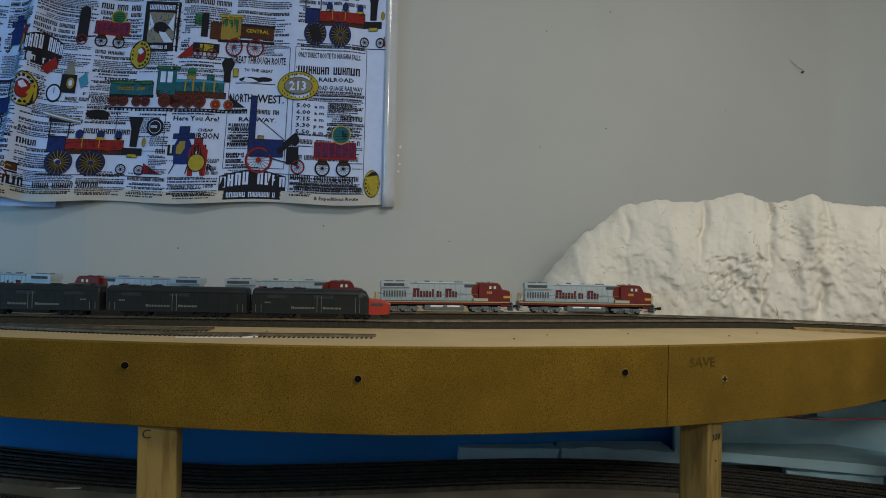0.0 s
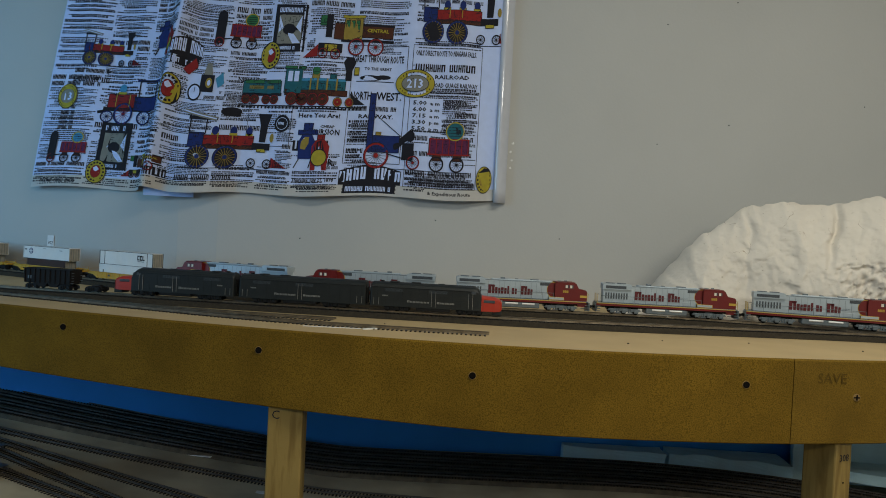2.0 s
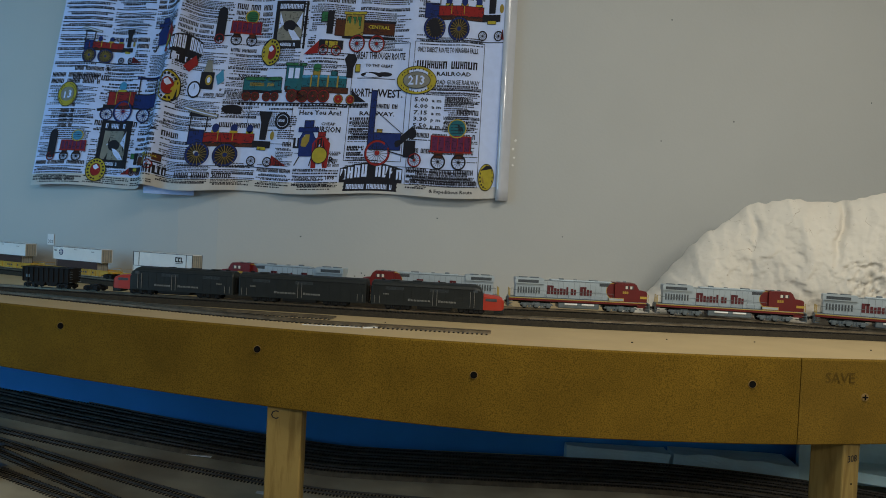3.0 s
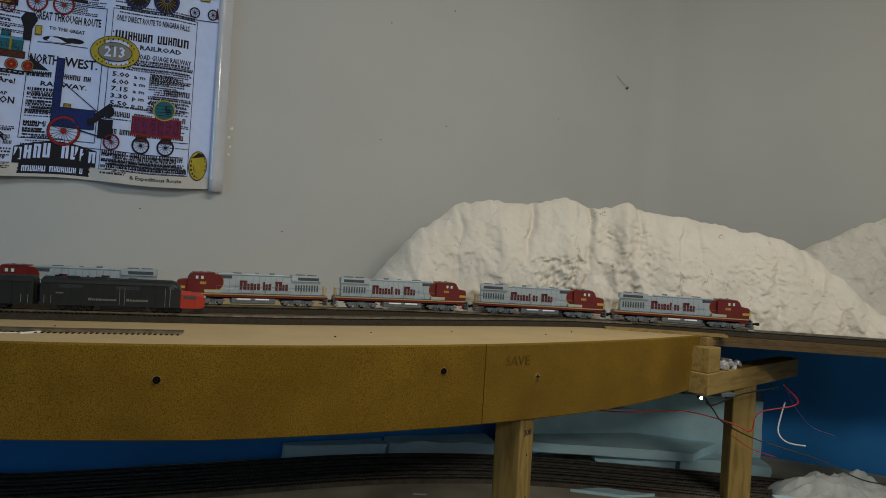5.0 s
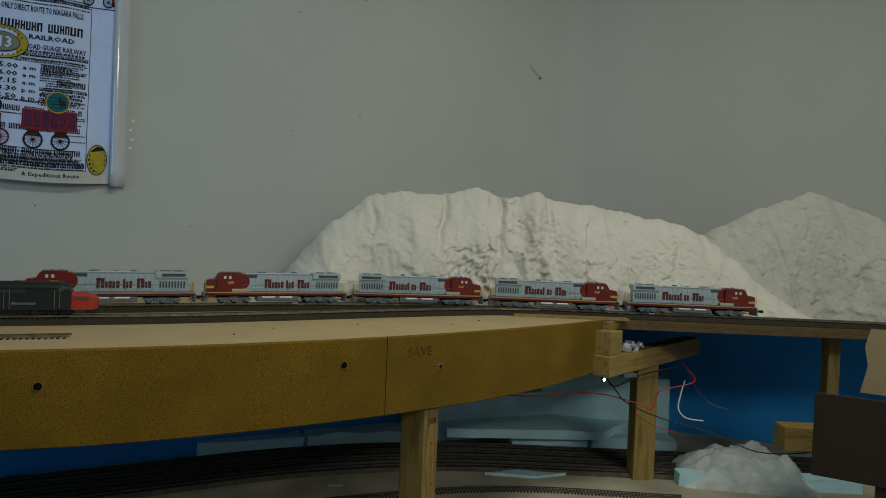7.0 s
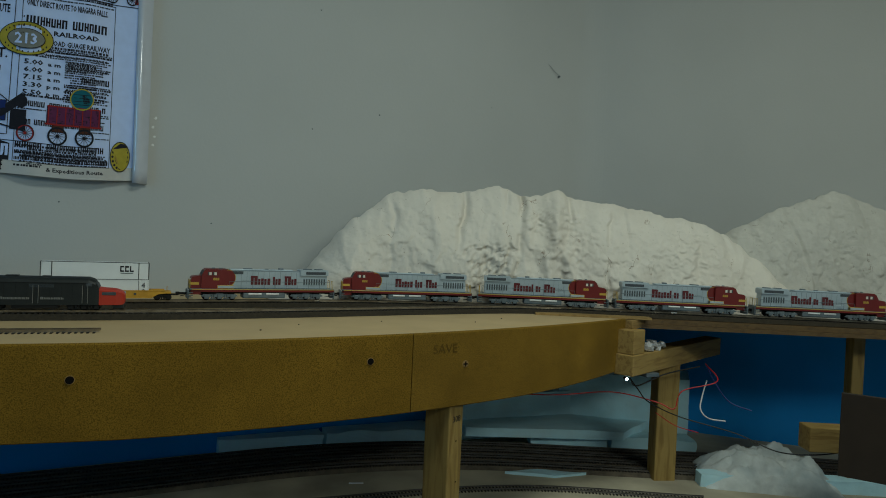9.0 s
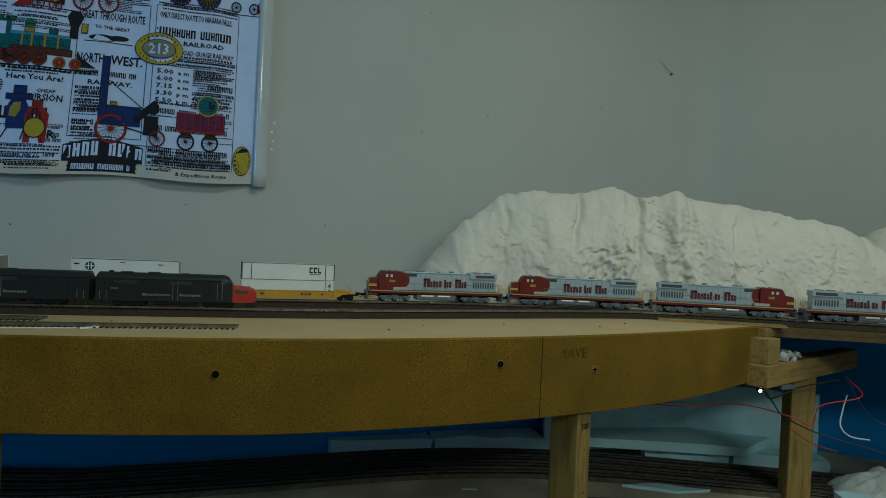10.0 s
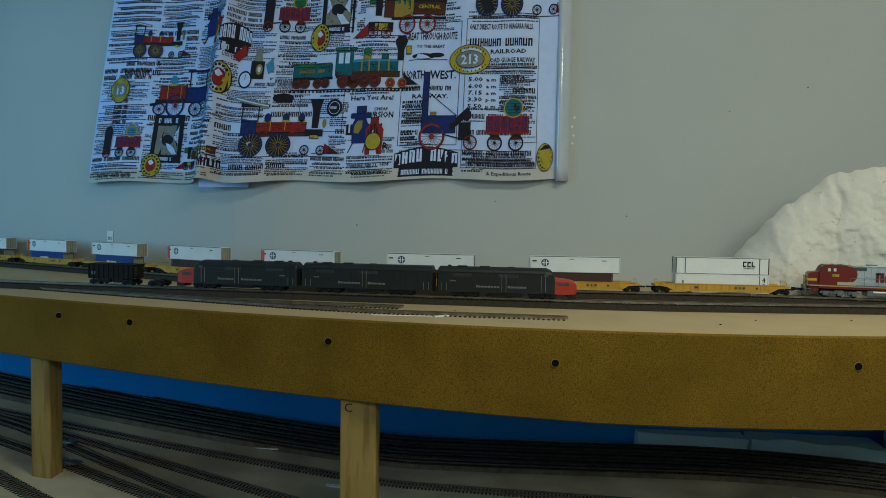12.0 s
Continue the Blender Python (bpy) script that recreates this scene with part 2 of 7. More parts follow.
FINE = {"seam_pattern", "louvre_panel", "louvre_slots", "seam_pattern", "side_grille", "corrugation", "corner_trim", "edge_trim", "lock_gear", "marking_bars", "mark_bars", "maker_bars", "ribbing",
        "side_lettering", "number_bars", "side_marking", "ladder", "swoop", "swoop_edge", "step_ladder", "backing", "roof_seam", "roof_box", "roof_vent", "top_rim", "end_rail", "handrail"}


def part(name, bm, material, parent=None, label="", smooth=False):
    """Links a bmesh as one mesh object under a thing or a part."""
    me = bpy.data.meshes.new(name)
    bmesh.ops.recalc_face_normals(bm, faces=bm.faces[:])
    bm.to_mesh(me)
    bm.free()
    me.materials.append(material)
    if smooth:
        me.polygons.foreach_set("use_smooth", [True] * len(me.polygons))
    ob = new(name, me)
    if parent is not None:
        ob.parent = parent
    if label:
        ob["label"] = label
    if name in FINE:
        ob["kind"] = "stuff"
    return ob


def soup(name, verts, faces, material, parent=None, label="", smooth=False):
    me = bpy.data.meshes.new(name)
    me.from_pydata(verts, [], faces)
    me.materials.append(material)
    if smooth:
        me.polygons.foreach_set("use_smooth", [True] * len(me.polygons))
    ob = new(name, me)
    if parent is not None:
        ob.parent = parent
    if label:
        ob["label"] = label
    return ob


def box(bm, x0, x1, y0, y1, z0, z1, bevel=0.0):
    r = bmesh.ops.create_cube(bm, size=1.0)
    m = Matrix.Translation(((x0 + x1) / 2, (y0 + y1) / 2, (z0 + z1) / 2)) @ Matrix.Diagonal((abs(x1 - x0), abs(y1 - y0), abs(z1 - z0), 1))
    bmesh.ops.transform(bm, matrix=m, verts=r["verts"])
    if bevel:
        es = {e for v in r["verts"] for e in v.link_edges}
        bmesh.ops.bevel(bm, geom=list(es), offset=bevel, segments=2, affect="EDGES", profile=0.5)
    return bm


def boxes(*rows, bevel=0.0):
    bm = bmesh.new()
    for r in rows:
        box(bm, *r, bevel=bevel)
    return bm


def prism(bm, pts, y0, y1):
    """Extrudes an x-z outline from y0 to y1."""
    a = [bm.verts.new((x, y0, z)) for x, z in pts]
    b = [bm.verts.new((x, y1, z)) for x, z in pts]
    bm.faces.new(a)
    bm.faces.new(b[::-1])
    for i in range(len(pts)):
        j = (i + 1) % len(pts)
        bm.faces.new((a[i], a[j], b[j], b[i]))
    return bm


def plan(bm, pts, z0, z1):
    """Extrudes an x-y outline from z0 to z1."""
    a = [bm.verts.new((x, y, z0)) for x, y in pts]
    b = [bm.verts.new((x, y, z1)) for x, y in pts]
    bm.faces.new(a)
    bm.faces.new(b[::-1])
    for i in range(len(pts)):
        j = (i + 1) % len(pts)
        bm.faces.new((a[i], a[j], b[j], b[i]))
    return bm


def cyl(bm, x, y, z, r, length, axis="y", seg=14, r2=None):
    q = bmesh.ops.create_cone(bm, cap_ends=True, segments=seg, radius1=r, radius2=r if r2 is None else r2, depth=length)
    turn = {"z": Matrix.Identity(4), "y": Matrix.Rotation(radians(90), 4, "X"), "x": Matrix.Rotation(radians(90), 4, "Y")}[axis]
    bmesh.ops.transform(bm, matrix=Matrix.Translation((x, y, z)) @ turn, verts=q["verts"])
    return bm


def tube(bm, pts, r, seg=6):
    """A round tube along points."""
    rings = []
    n = len(pts)
    for i, p in enumerate(pts):
        d = (Vector(pts[min(i + 1, n - 1)]) - Vector(pts[max(i - 1, 0)])).normalized()
        u = d.orthogonal().normalized()
        if abs(d.z) < 0.95:
            u = d.cross(Vector((0, 0, 1))).normalized()
        v = d.cross(u)
        rings.append([bm.verts.new(Vector(p) + r * (math.cos(a) * u + math.sin(a) * v)) for a in [2 * math.pi * k / seg for k in range(seg)]])
    for a, b in zip(rings, rings[1:]):
        for k in range(seg):
            bm.faces.new((a[k], a[(k + 1) % seg], b[(k + 1) % seg], b[k]))
    bm.faces.new(rings[0][::-1])
    bm.faces.new(rings[-1])
    return bm


def curve_pts(pts, n=24):
    """Catmull-Rom through points."""
    out, p = [], [Vector(q) for q in pts]
    p = [2 * p[0] - p[1]] + p + [2 * p[-1] - p[-2]]
    for i in range(1, len(p) - 2):
        for k in range(n):
            t = k / n
            out.append(0.5 * (2 * p[i] + (p[i + 1] - p[i - 1]) * t + (2 * p[i - 1] - 5 * p[i] + 4 * p[i + 1] - p[i + 2]) * t * t
                              + (3 * p[i] - p[i - 1] - 3 * p[i + 1] + p[i + 2]) * t ** 3))
    return out + [p[-2]]


def thing(name, label, category, group="", m=None):
    e = new(name)
    tagged(e, label, category, group)
    e.empty_display_size = 0.02
    if m is not None:
        e.matrix_world = m
    return e


def lettering(text, size, material, parent, m, name="lettering", depth=0.0004, align="CENTER"):
    """Letters of the built-in font as a mesh, lying in the x-y plane of m."""
    cu = bpy.data.curves.new(name, "FONT")
    cu.body, cu.size, cu.align_x, cu.extrude, cu.resolution_u = text, size, align, depth, 2
    tmp = bpy.data.objects.new(name, cu)
    scene.collection.objects.link(tmp)
    me = bpy.data.meshes.new_from_object(tmp.evaluated_get(bpy.context.evaluated_depsgraph_get()))
    bpy.data.objects.remove(tmp)
    me.materials.clear()
    me.materials.append(material)
    ob = new(name, me)
    if parent is not None:
        ob.parent = parent
    ob.matrix_local = m
    return ob


# ---------------------------------------------------------------- plan
DECK, RAIL, LOW = 1.200, 1.214, 0.830


def low_z(x):
    """The lower deck climbs gently toward its far end."""
    return LOW + 0.11 * (max(0.0, -0.15 - x) / 1.0) ** 1.25


WALL_Y, WALL_X, COVE_X, COVE_R, BEND = 1.527, 2.15, 1.35, 0.13, radians(46)
R1, A1, L2, R2 = 1.2, radians(28), 0.70, 0.8


def wall_y(x):
    """The backdrop: straight in the middle, drawing back past the left part of the hanging."""
    d = max(0.0, -0.5 - x)
    return WALL_Y + 0.36 * (d - 0.1 * (1 - math.exp(-d / 0.1)))


def main_line(s):
    """Place and heading of the main line, s metres along it."""
    if s <= 0:
        # backwards from the middle: straight, a bend away, straight, then the return loop
        x, y, a, q = 0.4, 1.24, 0.0, -s
        for length, turn in ((0.40, 0.0), (0.6126, -1 / 1.35), (0.84, 0.0), (9.0, 1 / 0.75)):
            d = min(q, length)
            if turn:
                b = a + turn * d
                x, y, a = x - (math.sin(b) - math.sin(a)) / turn, y + (math.cos(b) - math.cos(a)) / turn, b
            else:
                x, y = x - d * math.cos(a), y - d * math.sin(a)
            q -= d
        return x, y, a
    if s < R1 * A1:
        a = s / R1
        return 0.4 + R1 * math.sin(a), 1.24 - R1 * (1 - math.cos(a)), -a
    x, y, s = 0.4 + R1 * math.sin(A1), 1.24 - R1 * (1 - math.cos(A1)), s - R1 * A1
    if s < L2:
        return x + s * math.cos(A1), y - s * math.sin(A1), -A1
    x, y, a = x + L2 * math.cos(A1), y - L2 * math.sin(A1), A1 + (s - L2) / R2
    return x + R2 * (math.sin(a) - math.sin(A1)), y - R2 * (math.cos(A1) - math.cos(a)), -a


def low_line(s):
    """The lower yard's line: as the main line, but drawing back less at the far end."""
    if s > 0:
        return main_line(s)
    q = max(0.0, -s - 0.2) / 1.5
    return 0.4 + s, 1.24 + 0.15 * q * q / (1 + 0.35 * q), -math.atan(0.15 * q * (2 + 0.35 * q) / (1 + 0.35 * q) ** 2 / 1.5)


def below(s, off):
    x, y, a = low_line(s)
    return x - off * math.sin(a), y + off * math.cos(a), a


def beside(s, off):
    x, y, a = main_line(s)
    return x - off * math.sin(a), y + off * math.cos(a)


def fascia_y(x):
    """The bowed front edge of the layout."""
    d = x - 0.28
    return 0.838 + (0.21 * d * d if d > 0 else 0.29 * d * d / (1 + 0.45 * abs(d)))


FASCIA_END, JOINT, LEFT = 1.075, 0.545, -2.3

# ---------------------------------------------------------------- room


def room():
    backdrop = [(x, wall_y(x)) for x in [-2.6 + 0.1 * k for k in range(22)]] + [(COVE_X, WALL_Y)]
    backdrop += [(COVE_X + COVE_R * math.sin(a), WALL_Y - COVE_R * (1 - math.cos(a))) for a in [BEND * k / 12 for k in range(1, 13)]]
    x, y = backdrop[-1]
    backdrop += [(WALL_X, y - (WALL_X - x) * math.tan(BEND)), (WALL_X, -2.4)]
    outer = [(-2.6, wall_y(-2.6) + 0.12), (-0.6, WALL_Y + 0.12), (WALL_X + 0.12, WALL_Y + 0.12), (WALL_X + 0.12, -2.4)]
    for name, z0, z1, m in (("wall_north", DECK - 0.03, 2.5, M_WALL), ("wall_north_low", 0.0, DECK - 0.03, M_BLUE)):
        bm = bmesh.new()
        plan(bm, (backdrop if m is M_WALL else [(-2.6, WALL_Y)] + backdrop[22:]) + (outer if m is M_WALL else [(-2.6, WALL_Y + 0.12)] + outer[2:])[::-1], z0, z1)
        tagged(part(name, bm, m), "plain painted grey backdrop wall with a coved corner" if m is M_WALL else "blue painted wall below the layout", "wall", kind="structure")
    bm = boxes((-2.72, WALL_X + 0.12, -2.52, -2.4, 0, 2.5))
    tagged(part("wall_south", bm, M_WALL), "plain painted grey wall", "wall", kind="structure")
    # west wall, out of view, with an opening added for the supposed window
    bm = boxes((-2.72, -2.6, -2.4, -0.5, 0, 2.5), (-2.72, -2.6, 0.7, wall_y(-2.6) + 0.12, 0, 2.5), (-2.72, -2.6, -0.5, 0.7, 0, 1.2), (-2.72, -2.6, -0.5, 0.7, 2.25, 2.5))
    tagged(part("wall_west", bm, M_WALL), "plain painted grey wall with an assumed, unseen window opening", "wall", kind="structure")
    sheet = [(-2.72, -2.52), (WALL_X + 0.12, -2.52), (WALL_X + 0.12, WALL_Y + 0.12), (-0.6, WALL_Y + 0.12), (-2.72, wall_y(-2.6) + 0.12)]
    tagged(part("floor", plan(bmesh.new(), sheet, -0.1, 0), M_FLOOR), "bare concrete floor", "floor", kind="structure")
    tagged(part("ceiling", plan(bmesh.new(), sheet, 2.5, 2.6), M_CEIL), "plain white ceiling", "ceiling", kind="structure")


room()


def deck():
    edge = [(LEFT, fascia_y(LEFT) + 0.006)]
    n = 60
    edge = [(LEFT + (FASCIA_END - LEFT) * k / n, fascia_y(LEFT + (FASCIA_END - LEFT) * k / n) + 0.006) for k in range(n + 1)]
    back = [(FASCIA_END + 0.012, 0.985), (FASCIA_END + 0.012, WALL_Y - 0.002)] + [(x, wall_y(x) - 0.002) for x in [-0.5 - 0.1 * k for k in range(19)]]
    bm = plan(bmesh.new(), edge + back, DECK - 0.018, DECK)
    rim = [p for p in [beside(0.62 + k * 0.06, -0.034) for k in range(0, 23)] if p[0] > FASCIA_END + 0.015]
    rear = [beside(1.94 - k * 0.06, 0.20) for k in range(0, 12)]
    b2 = plan(bmesh.new(), [(FASCIA_END + 0.013, 0.99)] + rim + rear + [(1.70, 1.20), (1.45, WALL_Y - 0.01), (FASCIA_END + 0.013, WALL_Y - 0.002)], DECK - 0.0105, DECK - 0.0005)
    tagged(part("curve_deck", b2, M_PLYD), "dark plywood deck under the curving track", "layout deck", kind="structure")
    loop = [beside(-1.88 - 0.08 * k, 0.07) for k in range(21)] + [beside(-3.48 + 0.08 * k, -0.07) for k in range(21)]
    tagged(part("loop_deck", plan(bmesh.new(), loop, DECK - 0.036, DECK - 0.0185), M_PLYD), "plywood shelf under the return loop", "layout deck", kind="structure")
    loop = plan(bmesh.new(), [beside(-1.88 - 0.08 * k, 0.03) for k in range(21)] + [beside(-3.48 + 0.08 * k, -0.03) for k in range(21)], DECK - 0.0183, DECK - 0.0006)
    tagged(part("loop_roadbed", loop, M_PLYD), "raised plywood strip under the return loop track", "layout deck", kind="structure")
    tagged(part("layout_deck", bm, M_DECK), "buff painted plywood layout deck with faint stains", "layout deck", kind="structure")


deck()


def fascia():
    f = thing("fascia", "bowed raw brown fibreboard fascia under the layout edge", "fascia board")
    for name, x0, x1, m, lab in (("long_board", LEFT, JOINT - 0.0006, M_MDF, ""), ("end_board", JOINT + 0.0006, FASCIA_END, M_MDF2, "smoother lighter fibreboard end piece")):
        bm = bmesh.new()
        n = 50 if x0 < 0 else 16
        cols = []
        for k in range(n + 1):
            x = x0 + (x1 - x0) * k / n
            y = fascia_y(x)
            lift = 0.012 * max(0, (x - 0.75) / 0.3) ** 2 if x > 0.75 else 0
            zb = 1.079 + lift + 0.022 * min(1, max(0, (0.15 - x) / 1.0)) + 0.008 * max(0, x - 0.5)
            c = 0.0015
            cols.append([bm.verts.new(p) for p in ((x, y + c, zb), (x, y, zb + c), (x, y, DECK - 0.001), (x, y + c, DECK + 0.001), (x, y + 0.006, DECK + 0.001), (x, y + 0.006, zb))])
        for a, b in zip(cols, cols[1:]):
            for i in range(6):
                j = (i + 1) % 6
                bm.faces.new((a[i], b[i], b[j], a[j]))
        bm.faces.new(cols[0][::-1])
        bm.faces.new(cols[-1])
        part(name, bm, m, f, lab)
    # screw holes, with chipped rims
    for x, z, screw in ((-0.705, 1.176, 0), (-0.560, 1.175, 0), (-0.225, 1.169, 0), (0.088, 1.157, 0), (0.474, 1.163, 0), (0.645, 1.148, 1)):
        y = fascia_y(x)
        bm = bmesh.new()
        cyl(bm, x, y - 0.0003, z, 0.0056, 0.0012, "y", 18)
        rim = part("hole_rim", bm, M_CHIP, f, "chipped pale rim of a screw hole")
        bm = bmesh.new()
        cyl(bm, x, y - 0.0009, z, 0.0048, 0.0012, "y", 18)
        part("screw_hole", bm, M_HOLE if not screw else M_CHIP, f, "dark countersunk hole" if not screw else "dull brass screw head")
        if screw:
            bm = boxes((x - 0.004, x + 0.004, y - 0.0021, y - 0.0012, z - 0.0009, z + 0.0009), (x - 0.0009, x + 0.0009, y - 0.0022, y - 0.0012, z - 0.004, z + 0.004))
            part("screw_slot", bm, M_HOLE, f)
    m = Matrix.Translation((0.605, fascia_y(0.605) - 0.0006, 1.168)) @ Matrix.Rotation(radians(7), 4, "Z") @ Matrix.Rotation(radians(90), 4, "X")
    M_PENCIL = mat("pencil", (0.11, 0.066, 0.014), 0.95, spec=0.05)
    lettering("SAVE", 0.021, M_PENCIL, f, m, "pencil_word", 0.0001)


fascia()


def post(name, x, y, w, d, z0, z1, label, turn=0.0):
    t = thing(name, label, "post", "legs under the layout", pose(x, y, z0, 0, 0, turn))
    bm = boxes((-w / 2, w / 2, -d / 2, d / 2, 0, z1 - z0), bevel=0.0025)
    part("timber", bm, M_PINE, t)
    return t


def legs():
    a = post("layout_leg", -0.182, fascia_y(-0.182) + 0.030, 0.052, 0.036, 0.0, 1.10, "knotty yellow pine leg with a pencilled letter C", 0)
    lettering("C", 0.018, M_INK, a, Matrix.Translation((-0.014, -0.0186, 1.068)) @ Matrix.Rotation(radians(90), 4, "X"), "pencil_letter", 0.0001)
    b = post("layout_leg", 0.628, fascia_y(0.628) + 0.036, 0.036, 0.052, 0.0, 1.10, "yellow pine leg turned to the corner with a pencilled number", 24)
    part("nail_hole", cyl(bmesh.new(), 0.001, -0.0262, 1.020, 0.0012, 0.0012, "y", 8), M_HOLE, b)
    part("nail_hole", cyl(bmesh.new(), 0.004, -0.0262, 0.952, 0.0012, 0.0012, "y", 8), M_HOLE, b)
    lettering("308", 0.014, M_INK, b, Matrix.Translation((0.0, -0.0266, 1.052)) @ Matrix.Rotation(radians(90), 4, "X"), "pencil_number", 0.0001)
    post("layout_leg", -0.76, fascia_y(-0.76) + 0.03, 0.034, 0.036, 0.0, 1.12, "plain pine leg near the far end", 0)
    post("layout_leg", 1.255, 1.03, 0.050, 0.04, 0.0, 1.10, "pine leg under the short beam", -20)


legs()

# ---------------------------------------------------------------- tracks


def sweep(path, section, z):
    """Verts and faces of a closed section (offset, height) carried along (x, y, heading) points."""
    v, f, n = [], [], len(section)
    for x, y, a in path:
        for o, h in section:
            v.append((x - o * math.sin(a), y + o * math.cos(a), (z(x) if callable(z) else z) + h))
    for i in range(len(path) - 1):
        for k in range(n):
            j = (k + 1) % n
            f.append((i * n + k, i * n + j, (i + 1) * n + j, (i + 1) * n + k))
    f.append(tuple(range(n))[::-1])
    f.append(tuple((len(path) - 1) * n + k for k in range(n)))
    return v, f


def headed(pts, n=14):
    """(x, y, heading) along a smooth line through plan points."""
    c = curve_pts([(x, y, 0) for x, y in pts], n)
    out = []
    for i, p in enumerate(c):
        d = c[min(i + 1, len(c) - 1)] - c[max(i - 1, 0)]
        out.append((p.x, p.y, math.atan2(d.y, d.x)))
    return out


def resampled(path, step):
    """Places at even steps along a headed path."""
    out, carry = [], 0.0
    for (x0, y0, a0), (x1, y1, a1) in zip(path, path[1:]):
        d = math.hypot(x1 - x0, y1 - y0)
        q = carry
        while q < d:
            t = q / d
            out.append((x0 + (x1 - x0) * t, y0 + (y1 - y0) * t, a0 + (a1 - a0) * t))
            q += step
        carry = q - d
    return out


def track(path, z, label, roadbed=True, rail=None, bed=None):
    """Flexible model track: two rails, moulded ties, and a cork roadbed."""
    t = thing("track", label, "model track")
    rng = random.Random(len(path))
    base = 0.0090 if roadbed else 0.0
    if roadbed:
        v, f = sweep(path, [(-0.0215, 0.0004), (-0.0165, base), (0.0165, base), (0.0215, 0.0004)], z)
        soup("roadbed", v, f, bed or M_CORK, t, "dark brown cork roadbed")
    for o in (-0.0083, 0.0083):
        v, f = sweep(path, [(o - 0.0011, base + 0.0019), (o - 0.0004, base + 0.0025), (o - 0.0006, base + 0.0050), (o + 0.0006, base + 0.0050), (o + 0.0004, base + 0.0025), (o + 0.0011, base + 0.0019)], z)
        soup("rail", v, f, rail or M_RAIL, t)
    v, f = [], []
    for x, y, a in resampled(path, 0.0072):
        a += rng.uniform(-0.03, 0.03)
        w = 0.0152 + rng.uniform(-0.0006, 0.0006)
        c, s = math.cos(a), math.sin(a)
        k = len(v)
        for h in (base, base + 0.0019):
            for dx, dy in ((-0.0014, -w), (0.0014, -w), (0.0014, w), (-0.0014, w)):
                v.append((x + dx * c - dy * s, y + dx * s + dy * c, (z(x) if callable(z) else z) + h))
        f += [(k, k + 1, k + 2, k + 3)[::-1], (k + 4, k + 5, k + 6, k + 7)] + [(k + i, k + (i + 1) % 4, k + 4 + (i + 1) % 4, k + 4 + i) for i in range(4)]
    tagged(soup("tie_strip", v, f, M_TIE, t), kind="stuff")
    return t


def siding_y(x):
    """The track in front of the main line, on which the parked units stand."""
    q = max(0.0, 0.20 - x)
    return 1.085 + 0.062 * q + 0.05 * q * q


SIDING = [(x, siding_y(x)) for x in (-1.35, -1.0, -0.7, -0.4, -0.1, 0.2)] + [(0.42, 1.089), (0.66, 1.104), (0.86, 1.108), (0.985, 1.075)]

track([main_line(-3.45 + 0.05 * k) for k in range(109)], DECK, "main line model track curving past the plaster mountains")
track(headed(SIDING), DECK, "model siding track joining the main line at a switch")
track(headed([(-0.86, 1.20), (-0.5, 1.075), (-0.2, 0.985), (0.118, 0.950)]), DECK - 0.0005, "bare stub of model track ending on the deck", roadbed=False)
track(headed([(-0.92, 1.235), (-0.62, 1.125), (-0.36, 1.065), (-0.135, 1.036)]), DECK - 0.0005, "short bare stub of model track beside the siding", roadbed=False)
track(headed([(-1.6, 1.36), (-1.25, 1.30), (-0.95, 1.245)]), DECK - 0.0005, "bare length of model track at the far end", roadbed=False)


def deck_bits():
    t = thing("styrene_strip", "thin white styrene strip lying along the stub track", "strip")
    bm = boxes((-0.172, -0.082, 0.9500, 0.9516, DECK, DECK + 0.0010))
    part("strip", bm, M_CWHITE, t)
    bm = bmesh.new()
    r = box(bm, -0.012, 0.012, -0.0018, 0.0018, 0, 0.0018)
    bmesh.ops.transform(bm, matrix=pose(-0.068, 0.951, DECK, 0, 0, 30), verts=bm.verts[:])
    part("bent_end", bm, M_CWHITE, t)
    # switch motor knob and rail joiners by the main line
    k = thing("switch_stand", "small black switch throw beside the track", "switch stand", m=pose(*beside(0.50, -0.045), DECK))
    part("base", boxes((-0.008, 0.008, -0.004, 0.004, 0, 0.003), bevel=0.0006), M_BLACK, k)
    part("knob", boxes((-0.004, 0.004, -0.002, 0.002, 0.003, 0.008), bevel=0.0006), M_BLACK, k)
    for s, off in ((0.10, -0.0083), (0.56, -0.0083), (0.86, -0.0083)):
        x, y, a = main_line(s)
        j = thing("rail_joiner", "bright nickel rail joiner on the rail", "rail joiner", "rail joiners", pose(*beside(s, off), DECK + 0.0115, 0, 0, math.degrees(a)))
        part("sleeve", boxes((-0.006, 0.006, -0.0016, 0.0016, 0, 0.0032), bevel=0.0003), M_CHROME, j)
    # a pin and crumbs on the deck
    for i, (x, y) in enumerate(((0.40, 0.98), (0.55, 1.0), (0.33, 0.93), (-0.05, 1.02), (0.72, 0.97), (0.80, 1.01))):
        bm = bmesh.new()
        bmesh.ops.create_icosphere(bm, subdivisions=1, radius=0.0013 + 0.0003 * (i % 3))
        for v in bm.verts:
            v.co.z *= 0.6
        c = part("crumb", bm, M_TIE)
        c.location = (x, y, DECK + 0.0006)
        tagged(c, "tiny dark crumb of ballast on the deck", "crumb", "crumbs")


deck_bits()


